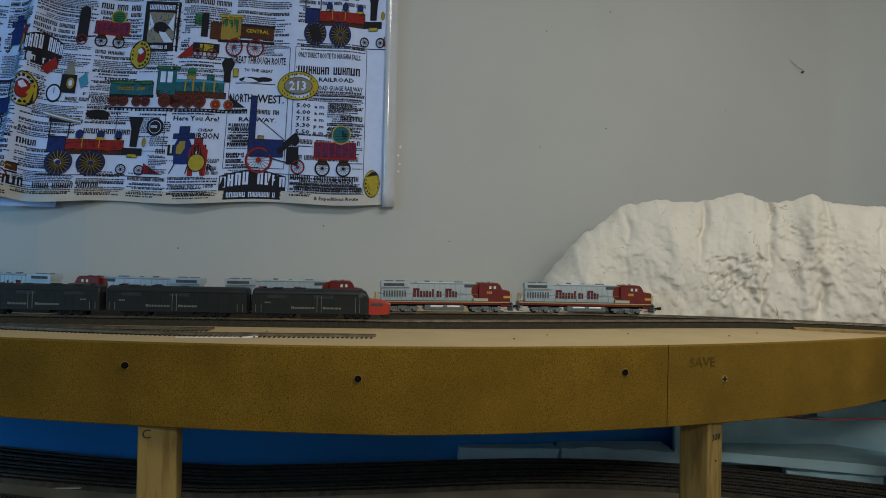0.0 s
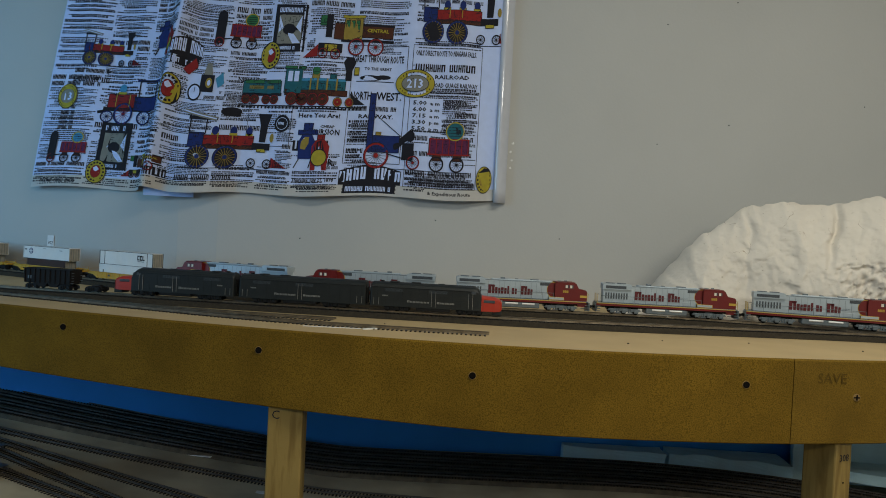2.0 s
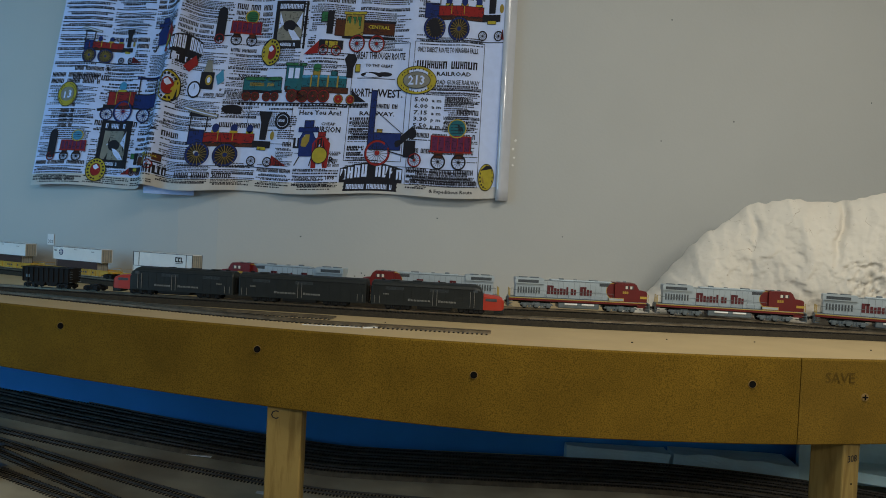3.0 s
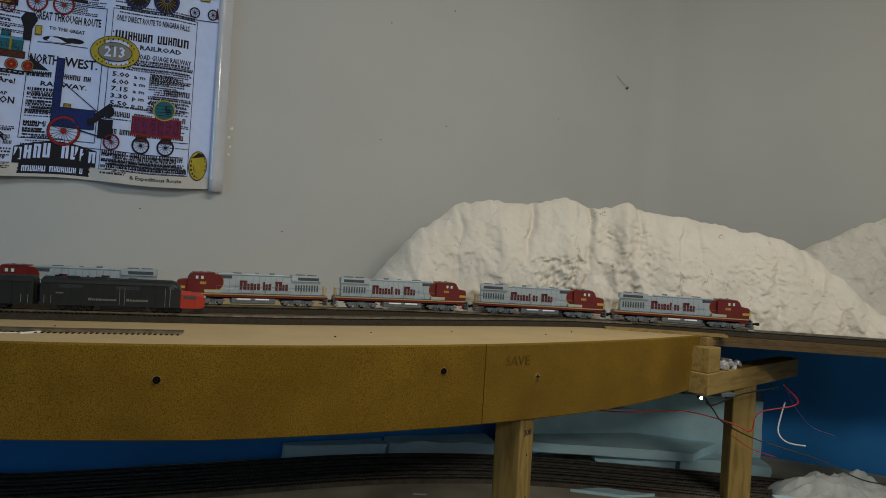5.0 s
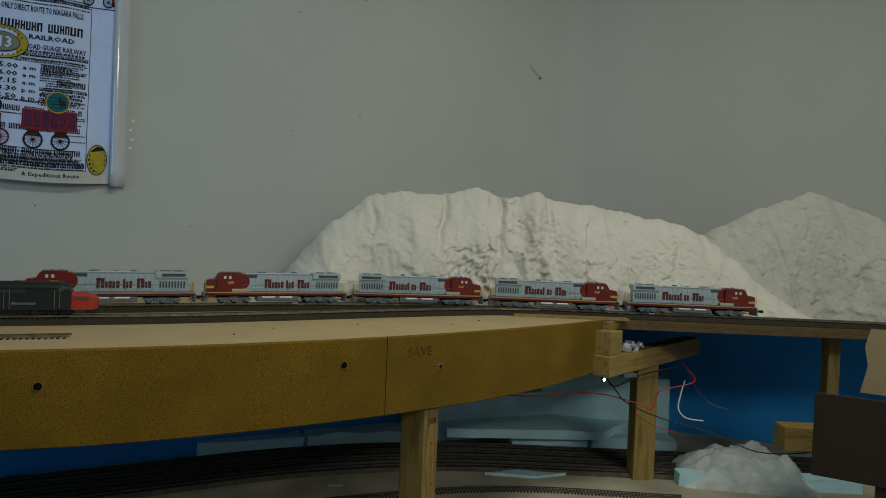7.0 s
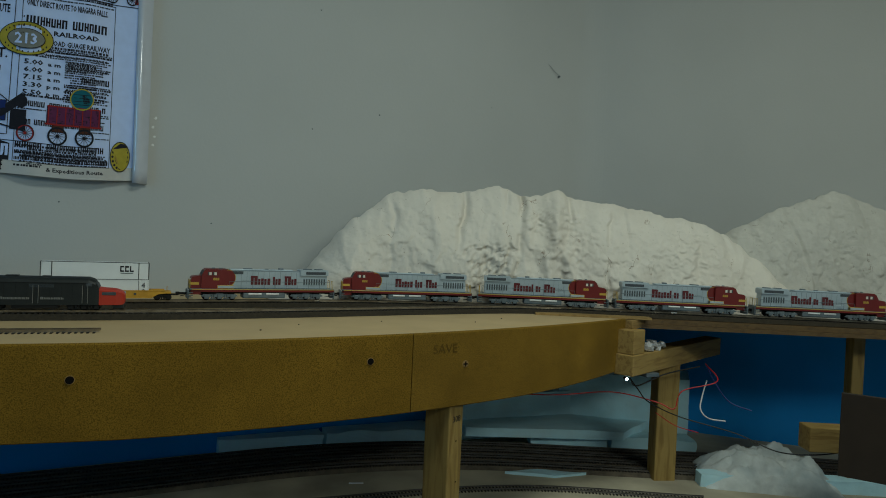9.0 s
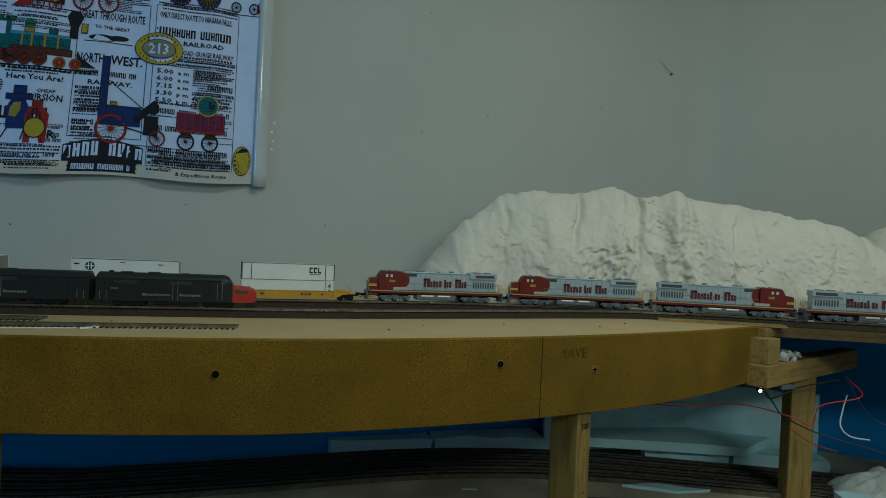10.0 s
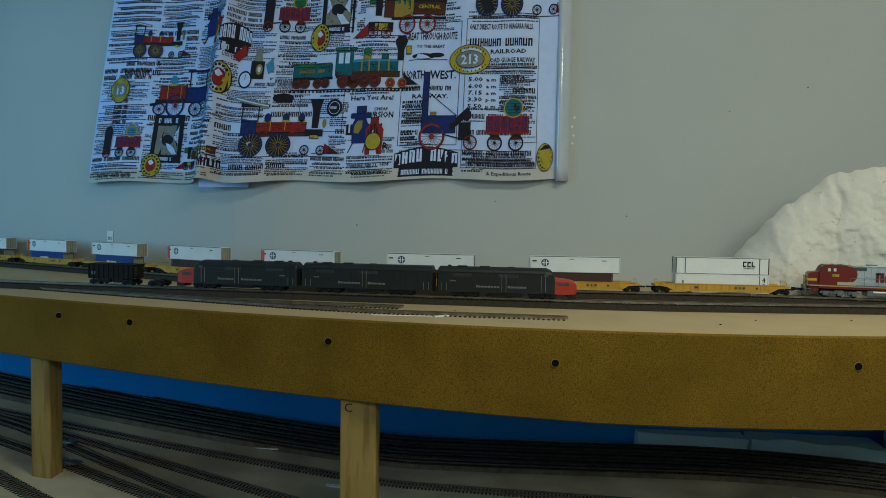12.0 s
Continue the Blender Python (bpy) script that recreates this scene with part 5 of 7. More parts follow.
class Print:
    """One printed figure: flat ink shapes laid on the cloth."""

    def __init__(self):
        self.v, self.f, self.m = [], [], []

    def poly(self, pts, ink, layer=1):
        k = len(self.v)
        self.v += [cloth(x, y, 0.0006 + 0.00028 * layer) for x, y in pts]
        self.f.append(tuple(range(k, k + len(pts))))
        self.m.append(INK_NAMES.index(ink))

    def rect(self, x0, y0, x1, y1, ink, layer=1):
        if ink not in ("ink", "white") and min(abs(x1 - x0), abs(y1 - y0)) > 4:
            self.border(x0, y0, x1, y1, 0.9, "ink", layer + 0.5)
            r = random.Random(int(x0 * 11 + y0 * 7))
            for k in range(int(abs(x1 - x0) * abs(y1 - y0) / 26)):
                a, b = r.uniform(x0, x1), r.uniform(y0, y1)
                if k % 2:
                    self.line(a, b, min(x1, a + r.uniform(2, 9)), b, 0.7, "ink", layer + 0.5)
                else:
                    self.line(a, b, a, min(y1, b + r.uniform(1.5, 6)), 0.7, "ink", layer + 0.5)
        n = max(1, int(abs(x1 - x0) / 9))
        q = max(1, int(abs(y1 - y0) / 24))
        for i in range(n):
            for j in range(q):
                a, b = x0 + (x1 - x0) * i / n, x0 + (x1 - x0) * (i + 1) / n
                c, d = y0 + (y1 - y0) * j / q, y0 + (y1 - y0) * (j + 1) / q
                self.poly([(a, c), (b, c), (b, d), (a, d)], ink, layer)

    def disc(self, x, y, rx, ry, ink, layer=1, n=20):
        self.poly([(x + rx * math.cos(2 * math.pi * k / n), y + ry * math.sin(2 * math.pi * k / n)) for k in range(n)], ink, layer)

    def ring(self, x, y, rx, ry, w, ink, layer=1, n=22):
        for k in range(n):
            a, b = 2 * math.pi * k / n, 2 * math.pi * (k + 1) / n
            self.poly([(x + rx * math.cos(a), y + ry * math.sin(a)), (x + rx * math.cos(b), y + ry * math.sin(b)),
                       (x + (rx - w) * math.cos(b), y + (ry - w) * math.sin(b)), (x + (rx - w) * math.cos(a), y + (ry - w) * math.sin(a))], ink, layer)

    def line(self, x0, y0, x1, y1, w, ink, layer=1):
        d = math.hypot(x1 - x0, y1 - y0) or 1
        nx, ny = -(y1 - y0) / d * w / 2, (x1 - x0) / d * w / 2
        n = max(1, int(d / 12))
        for i in range(n):
            a, b = i / n, (i + 1) / n
            p, q = (x0 + (x1 - x0) * a, y0 + (y1 - y0) * a), (x0 + (x1 - x0) * b, y0 + (y1 - y0) * b)
            self.poly([(p[0] + nx, p[1] + ny), (q[0] + nx, q[1] + ny), (q[0] - nx, q[1] - ny), (p[0] - nx, p[1] - ny)], ink, layer)

    def border(self, x0, y0, x1, y1, w, ink, layer=1):
        self.line(x0, y0, x1, y0, w, ink, layer)
        self.line(x0, y1, x1, y1, w, ink, layer)
        self.line(x0, y0, x0, y1, w, ink, layer)
        self.line(x1, y0, x1, y1, w, ink, layer)

    def wheel(self, x, y, r, rim, spoke, n=10, layer=4, fill=None):
        if fill:
            self.disc(x, y, r * 0.9, r * 0.9, fill, layer - 1, 16)
        self.ring(x, y, r, r, max(1.0, r * 0.16), rim, layer)
        self.ring(x, y, r + 0.7, r + 0.7, 0.9, "ink", layer + 1)
        for k in range(n):
            a = math.pi * k / n
            self.line(x - r * math.cos(a), y - r * math.sin(a), x + r * math.cos(a), y + r * math.sin(a), 0.7, spoke, layer)
        self.disc(x, y, r * 0.2, r * 0.2, rim, layer + 1, 8)

    def word(self, text, x, y, height, ink="ink", layer=1, width=None):
        """Readable words in the built-in font, laid on the cloth; x is the middle."""
        cu = bpy.data.curves.new("word", "FONT")
        cu.body, cu.size, cu.align_x, cu.resolution_u, cu.offset = text, height * 1.4, "CENTER", 1, height * 0.035
        tmp = bpy.data.objects.new("word", cu)
        scene.collection.objects.link(tmp)
        me = bpy.data.meshes.new_from_object(tmp.evaluated_get(bpy.context.evaluated_depsgraph_get()))
        bpy.data.objects.remove(tmp)
        k = len(self.v)
        xs = [p.co.x for p in me.vertices]
        fit = width / (max(xs) - min(xs)) if width else 1.0
        self.v += [cloth(x + p.co.x * fit, y + p.co.y, 0.0006 + 0.00028 * layer) for p in me.vertices]
        for p in me.polygons:
            self.f.append(tuple(k + i for i in p.vertices))
            self.m.append(INK_NAMES.index(ink))
        bpy.data.meshes.remove(me)

    def blocks(self, x0, x1, y, height, ink="ink", layer=1, word=(4, 8), seed=0, bold=0.62):
        """Heavy capital-sized blocks where a line of display type cannot be lettered."""
        r = random.Random(seed + int(x0 * 7 + y * 13))
        w = height * 0.72
        x = x0
        left = r.randint(*word)
        while x + w < x1:
            if left == 0:
                x += w * 0.7
                left = r.randint(*word)
                continue
            ww = w * r.uniform(0.75, 1.1)
            self.poly([(x, y), (x + ww * bold * 0.5, y), (x + ww * bold * 0.5, y + height), (x, y + height)], ink, layer)
            self.poly([(x + ww * 0.55, y), (x + ww * 0.82, y), (x + ww * 0.82, y + height), (x + ww * 0.55, y + height)], ink, layer)
            yy = y + height * r.choice((0.0, 0.4, 0.8))
            self.poly([(x, yy), (x + ww * 0.82, yy), (x + ww * 0.82, yy + height * 0.2), (x, yy + height * 0.2)], ink, layer)
            x += ww
            left -= 1

    def lines(self, x0, y0, x1, y1, step=3.2, seed=0, ink="ink", thick=0.57):
        """Small print: rows of short bars."""
        r = random.Random(seed + int(x0 * 3 + y0 * 5))
        y = y1 - step
        while y > y0:
            x = x0 + r.choice((0, 0, 0, 5, 12)) * (x1 - x0) / 90
            end = x1 - r.choice((0, 0, 3, 10, 25)) * (x1 - x0) / 90
            big = r.random() < 0.22
            h = step * (thick + (0.30 if big else 0))
            while x < end - 2:
                w = r.uniform(1.0, 4.2)
                w = min(w, end - x)
                if not blocked((x + w / 2, y + h / 2)):
                    self.poly([(x, y), (x + w, y), (x + w, y + h), (x, y + h)], ink, 1)
                x += w + r.choice((0.6, 0.7, 1.6))
            y -= step * (1.5 if big else 1.0)

    def done(self, name, parent, label=""):
        me = bpy.data.meshes.new(name)
        me.from_pydata(self.v, [], self.f)
        for k in INK_NAMES:
            me.materials.append(INKS[k])
        me.polygons.foreach_set("material_index", self.m)
        ob = new(name, me)
        ob.parent = parent
        if name in ("printed_small_type", "printed_handbill", "printed_timetable"):
            ob["kind"] = "stuff"
        if label:
            ob["label"] = label
        return ob


KEEP = []


def blocked(p):
    return any(a <= p[0] <= c and b <= p[1] <= d for a, b, c, d in KEEP)


def keep(x0, y0, x1, y1):
    dx, dy = (x1 - x0) * 0.13, (y1 - y0) * 0.10
    KEEP.append((x0 + dx, y0 + dy * 0.8, x1 - dx, y1 - dy * 3.6))


def fig_red_engine(parent, x, y, s=1.0, stack=True):
    """Long red engine with blue domes, two large wheels and a flared stack."""
    p = Print()
    X = lambda a: x + a * s
    Y = lambda b: y + b * s
    p.rect(X(30), Y(40), X(128), Y(58), "red", 2)
    p.rect(X(30), Y(34), X(130), Y(41), "brown", 2)
    p.rect(X(16), Y(36), X(42), Y(62), "blue", 3)
    p.border(X(16), Y(60), X(44), Y(86), 2.0, "ink", 3)
    p.rect(X(12), Y(84), X(62), Y(90), "ink", 3)
    p.line(X(2), Y(98), X(60), Y(86), 7 * s, "grey", 4)
    p.line(X(2), Y(98), X(60), Y(86), 2 * s, "white", 5)
    for a in (54, 84, 112):
        p.rect(X(a), Y(58), X(a + 13), Y(62), "yellow", 3)
        p.disc(X(a + 6.5), Y(66), 6 * s, 8 * s, "blue", 3, 12)
    for a in (66, 90):
        p.line(X(a), Y(58), X(a), Y(44), 1.2, "yellow", 4)
    if stack:
        p.poly([(X(138), Y(48)), (X(150), Y(48)), (X(152), Y(78)), (X(158), Y(98)), (X(132), Y(98)), (X(138), Y(78))], "ink", 3)
    p.rect(X(126), Y(34), X(160), Y(46), "ink", 3)
    p.rect(X(136), Y(30), X(152), Y(36), "yellow", 4)
    p.disc(X(162), Y(56), 4 * s, 8 * s, "gold", 4, 10)
    p.wheel(X(36), Y(20), 20 * s, "blue", "gold", 9, fill="ink")
    p.wheel(X(82), Y(19), 20 * s, "blue", "gold", 9, fill="ink")
    p.wheel(X(128), Y(10), 8 * s, "ink", "ink", 5)
    p.wheel(X(158), Y(10), 8 * s, "ink", "ink", 5)
    p.poly([(X(165), Y(22)), (X(196), Y(4)), (X(162), Y(4))], "red", 3)
    for k in range(5):
        p.line(X(166 + k * 5), Y(20 - k * 3), X(164 + k * 6), Y(4), 1.0, "ink", 4)
    p.line(X(4), Y(0), X(196), Y(-1), 1.2, "ink", 2)
    for k in range(14):
        p.line(X(30 + 7 * k), Y(37), X(33 + 7 * k), Y(39), 1.0, "ink", 4)
    keep(X(0), Y(-4), X(198), Y(104))
    return p.done("printed_engine", parent, "printed red engine with blue domes")


def fig_teal_engine(parent, x, y, s=1.0):
    p = Print()
    X = lambda a: x + a * s
    Y = lambda b: y + b * s
    p.rect(X(0), Y(22), X(74), Y(44), "teal", 2)
    p.rect(X(2), Y(40), X(72), Y(46), "green", 3)
    p.blocks(X(12), X(62), Y(30), 6 * s, "gold", 4)
    for a in (8, 24, 46, 62):
        p.wheel(X(a), Y(12), 8 * s, "red", "ink", 5, fill="brown")
    p.rect(X(0), Y(18), X(76), Y(23), "ink", 2)
    p.rect(X(80), Y(24), X(112), Y(66), "teal", 2)
    p.rect(X(78), Y(66), X(118), Y(71), "green", 3)
    for a in (85, 97):
        p.rect(X(a), Y(44), X(a + 9), Y(62), "white", 4)
    p.rect(X(110), Y(30), X(196), Y(50), "teal", 2)
    p.rect(X(110), Y(46), X(196), Y(50), "sky", 3)
    for a in (128, 142, 160, 178):
        p.rect(X(a), Y(30), X(a + 3), Y(50), "gold", 4)
    p.rect(X(132), Y(50), X(146), Y(62), "gold", 3)
    p.disc(X(139), Y(63), 8 * s, 7 * s, "green", 3, 12)
    p.rect(X(166), Y(50), X(178), Y(58), "teal", 3)
    p.poly([(X(194), Y(48)), (X(206), Y(48)), (X(206), Y(66)), (X(212), Y(80)), (X(206), Y(90)), (X(194), Y(90)), (X(188), Y(80)), (X(194), Y(66))], "ink", 3)
    p.rect(X(210), Y(58), X(219), Y(72), "yellow", 4)
    p.rect(X(82), Y(20), X(200), Y(30), "brown", 2)
    for a in (96, 116, 136, 156):
        p.wheel(X(a), Y(14), 11 * s, "red", "ink", 6, fill="brown")
    for a in (184, 206):
        p.wheel(X(a), Y(10), 8 * s, "gold", "red", 5, fill="red")
    p.poly([(X(206), Y(26)), (X(236), Y(6)), (X(210), Y(6))], "ink", 3)
    p.line(X(-4), Y(1), X(240), Y(1), 2.0, "ink", 2)
    for k in range(34):
        p.rect(X(-4 + 7 * k), Y(-4), X(-1 + 7 * k), Y(0), "ink", 2)
    keep(X(-4), Y(-6), X(238), Y(92))
    return p.done("printed_engine", parent, "printed teal engine and tender")


def fig_brown_engine(parent, x, y, s=1.0):
    p = Print()
    X = lambda a: x + a * s
    Y = lambda b: y + b * s
    p.rect(X(56), Y(36), X(100), Y(64), "brown", 2)
    p.rect(X(74), Y(36), X(110), Y(74), "gold", 3)
    for a in (77, 87, 97):
        p.rect(X(a), Y(50), X(a + 7), Y(70), "green", 4)
    p.rect(X(70), Y(74), X(114), Y(79), "yellow", 3)
    p.rect(X(110), Y(40), X(170), Y(62), "brown", 2)
    p.word("CENTRAL", X(140), Y(50), 6 * s, "yellow", 4, 42 * s)
    p.rect(X(110), Y(60), X(172), Y(64), "ink", 3)
    p.rect(X(40), Y(38), X(52), Y(78), "ink", 3)
    p.rect(X(28), Y(58), X(40), Y(76), "green", 3)
    p.poly([(X(0), Y(2)), (X(28), Y(26)), (X(28), Y(4))], "red", 3)
    p.rect(X(28), Y(12), X(74), Y(28), "ink", 2)
    p.rect(X(40), Y(14), X(64), Y(26), "yellow", 3)
    p.wheel(X(38), Y(10), 9 * s, "red", "ink", 6)
    p.wheel(X(62), Y(10), 9 * s, "red", "ink", 6)
    p.wheel(X(100), Y(24), 15 * s, "red", "ink", 8)
    p.wheel(X(138), Y(24), 15 * s, "red", "ink", 8)
    p.rect(X(70), Y(32), X(172), Y(37), "ink", 2)
    keep(X(-2), Y(0), X(174), Y(82))
    return p.done("printed_engine", parent, "printed brown engine with a yellow cab")


def fig_stack_engine(parent, x, y, s=1.0):
    """Blue early engine with a very tall stack, and its barrel wagon."""
    p = Print()
    X = lambda a: x + a * s
    Y = lambda b: y + b * s
    p.rect(X(0), Y(28), X(11), Y(132), "blue", 3)
    p.rect(X(11), Y(28), X(62), Y(58), "blue", 3)
    p.rect(X(16), Y(58), X(26), Y(64), "gold", 4)
    p.line(X(12), Y(96), X(66), Y(56), 1.2, "ink", 3)
    p.line(X(50), Y(36), X(86), Y(66), 12 * s, "ink", 3)
    p.rect(X(68), Y(16), X(90), Y(46), "ink", 3)
    p.disc(X(82), Y(58), 9 * s, 10 * s, "ink", 3, 10)
    p.wheel(X(20), Y(22), 23 * s, "red", "ink", 9)
    p.wheel(X(90), Y(12), 12 * s, "red", "ink", 7)
    p.line(X(40), Y(26), X(90), Y(14), 2.0, "ink", 5)
    fig_wagon(p, X(118), Y(0), s)
    p.line(X(-4), Y(0), X(194), Y(-2), 1.0, "ink", 2)
    keep(X(-4), Y(-4), X(196), Y(76))
    keep(X(-3), Y(0), X(70), Y(134))
    return p.done("printed_engine", parent, "printed blue engine with a tall stack")


def fig_wagon(p, x, y, s, ball="teal"):
    X = lambda a: x + a * s
    Y = lambda b: y + b * s
    p.rect(X(0), Y(30), X(76), Y(56), "plum", 3)
    for k in range(7):
        p.line(X(2 + 12 * k), Y(28), X(2 + 12 * k), Y(57), 1.6, "red", 4)
    p.line(X(0), Y(56), X(76), Y(56), 2.0, "red", 4)
    p.line(X(-2), Y(29), X(78), Y(29), 2.6, "red", 4)
    for a in (16, 54):
        p.rect(X(a - 8), Y(18), X(a + 8), Y(30), "brown", 3)
        p.wheel(X(a), Y(12), 13 * s, "ink", "ink", 6, fill=None)
    p.disc(X(48), Y(70), 16 * s, 15 * s, ball, 3, 20)
    p.ring(X(48), Y(70), 17.5 * s, 16.5 * s, 1.8, "yellow", 4)
    for k in range(4):
        p.line(X(36), Y(62 + 5 * k), X(60), Y(62 + 5 * k), 0.8, "ink", 4)


def fig_wagon_alone(parent, x, y, s, ball):
    p = Print()
    fig_wagon(p, x, y, s, ball)
    p.rect(x - 38 * s, y + 8 * s, x - 14 * s, y + 78 * s, "ink", 3)
    p.disc(x - 26 * s, y + 78 * s, 11 * s, 10 * s, "ink", 3, 10)
    p.wheel(x - 26 * s, y + 12 * s, 12 * s, "red", "ink", 6)
    p.line(x - 30 * s, y + 18 * s, x + 4 * s, y + 22 * s, 2, "ink", 3)
    keep(x - 40 * s, y - 4, x + 80 * s, y + 88 * s)
    return p.done("printed_wagon", parent, "printed barrel wagon")


def fig_blue_cab_engine(parent, x, y, s=1.0):
    p = Print()
    X = lambda a: x + a * s
    Y = lambda b: y + b * s
    p.rect(X(14), Y(28), X(68), Y(52), "red", 2)
    p.rect(X(66), Y(24), X(108), Y(48), "blue", 3)
    p.border(X(72), Y(48), X(104), Y(76), 2.2, "ink", 3)
    p.rect(X(66), Y(74), X(110), Y(78), "blue", 3)
    p.rect(X(30), Y(52), X(46), Y(56), "yellow", 3)
    p.disc(X(38), Y(62), 7 * s, 8 * s, "sky", 3, 12)
    p.rect(X(8), Y(22), X(98), Y(29), "ink", 2)
    p.wheel(X(16), Y(12), 10 * s, "blue", "ink", 6)
    p.wheel(X(46), Y(18), 19 * s, "blue", "red", 8)
    p.wheel(X(86), Y(12), 12 * s, "blue", "ink", 6)
    p.line(X(0), Y(18), X(14), Y(22), 5, "ink", 3)
    p.line(X(28), Y(30), X(28), Y(52), 1.4, "yellow", 4)
    p.line(X(56), Y(30), X(56), Y(52), 1.4, "yellow", 4)
    keep(X(-2), Y(-2), X(112), Y(80))
    return p.done("printed_engine", parent, "printed red and blue engine")


def fig_lanterns(parent, x, y, s=1.0):
    p = Print()
    X = lambda a: x + a * s
    Y = lambda b: y + b * s
    p.poly([(X(8), Y(20)), (X(36), Y(20)), (X(38), Y(50)), (X(30), Y(66)), (X(14), Y(66)), (X(6), Y(50))], "blue", 2)
    p.rect(X(4), Y(62), X(42), Y(70), "blue", 3)
    p.rect(X(14), Y(70), X(32), Y(82), "blue", 3)
    p.poly([(X(10), Y(36)), (X(26), Y(36)), (X(26), Y(58)), (X(12), Y(58))], "gold", 3)
    p.line(X(16), Y(38), X(16), Y(56), 3, "white", 4)
    p.line(X(10), Y(20), X(2), Y(4), 2, "ink", 2)
    p.line(X(34), Y(20), X(30), Y(4), 2, "ink", 2)
    p.poly([(X(34), Y(0)), (X(64), Y(0)), (X(66), Y(42)), (X(56), Y(54)), (X(42), Y(54)), (X(33), Y(42))], "red", 4)
    p.rect(X(42), Y(54), X(56), Y(62), "red", 4)
    p.disc(X(48), Y(22), 14 * s, 14 * s, "yellow", 6, 20)
    p.ring(X(48), Y(22), 15 * s, 15 * s, 1.4, "ink", 7)
    keep(X(0), Y(-2), X(68), Y(84))
    return p.done("printed_lantern", parent, "printed blue and red lanterns")


def fig_oval(parent, x, y, rx, ry, text):
    p = Print()
    p.disc(x, y, rx, ry, "ink", 6, 30)
    p.disc(x, y, rx - 1.2, ry - 1.2, "yellow", 7, 30)
    p.disc(x, y, rx * 0.70, ry * 0.60, "ink", 8, 26)
    p.disc(x, y, rx * 0.67, ry * 0.56, "grey", 9, 26)
    p.word(text, x, y - ry * 0.30, ry * 0.62, "white", 10)
    for k in range(26):
        a = 2 * math.pi * k / 26
        if abs(math.sin(a)) > 0.25:
            p.disc(x + rx * 0.84 * math.cos(a), y + ry * 0.79 * math.sin(a), 1.0, 1.6, "ink", 8, 6)
    keep(x - rx, y - ry, x + rx, y + ry)
    return p.done("printed_badge", parent, "printed yellow and grey oval badge")


def fig_round_badge(parent, x, y, rx, ry, inner):
    p = Print()
    p.disc(x, y, rx, ry, "ink", 6, 26)
    p.disc(x, y, rx * 0.93, ry * 0.94, "yellow", 7, 26)
    for k in range(16):
        a = 2 * math.pi * k / 16
        p.disc(x + rx * 0.74 * math.cos(a), y + ry * 0.76 * math.sin(a), rx * 0.12, ry * 0.09, "ink", 8, 6)
    p.disc(x, y, rx * 0.52, ry * 0.55, "ink", 8, 20)
    p.disc(x, y, rx * 0.48, ry * 0.51, inner, 9, 20)
    p.poly([(x - rx * 0.3, y + ry * 0.3), (x, y + ry * 0.48), (x + rx * 0.3, y + ry * 0.2), (x, y), (x - rx * 0.2, y + ry * 0.1)], "white", 10)
    keep(x - rx, y - ry, x + rx, y + ry)
    return p.done("printed_badge", parent, "printed yellow and black round badge")


def fig_picture(parent, x0, y0, x1, y1):
    """Black framed engraving of a small engine coming down a line."""
    p = Print()
    p.rect(x0, y0, x1, y1, "ink", 2)
    w, h = x1 - x0, y1 - y0
    p.rect(x0 + w * 0.12, y0 + h * 0.16, x1 - w * 0.12, y1 - h * 0.22, "grey", 3)
    p.poly([(x0 + w * 0.15, y1 - h * 0.24), (x0 + w * 0.3, y0 + h * 0.5), (x0 + w * 0.15, y0 + h * 0.4)], "white", 4)
    p.poly([(x1 - w * 0.15, y1 - h * 0.24), (x1 - w * 0.32, y0 + h * 0.52), (x1 - w * 0.15, y0 + h * 0.4)], "white", 4)
    p.disc(x0 + w * 0.48, y0 + h * 0.47, w * 0.2, h * 0.12, "ink", 5, 14)
    p.poly([(x0 + w * 0.4, y0 + h * 0.42), (x0 + w * 0.6, y0 + h * 0.4), (x1 - w * 0.14, y0 + h * 0.18), (x0 + w * 0.62, y0 + h * 0.17)], "white", 4)
    p.blocks(x0 + w * 0.12, x1 - w * 0.12, y1 - h * 0.17, h * 0.10, "white", 4)
    p.blocks(x0 + w * 0.25, x1 - w * 0.25, y0 + h * 0.04, h * 0.07, "white", 4)
    keep(x0 - 2, y0 - 2, x1 + 2, y1 + 2)
    return p.done("printed_engraving", parent, "printed black engraving")


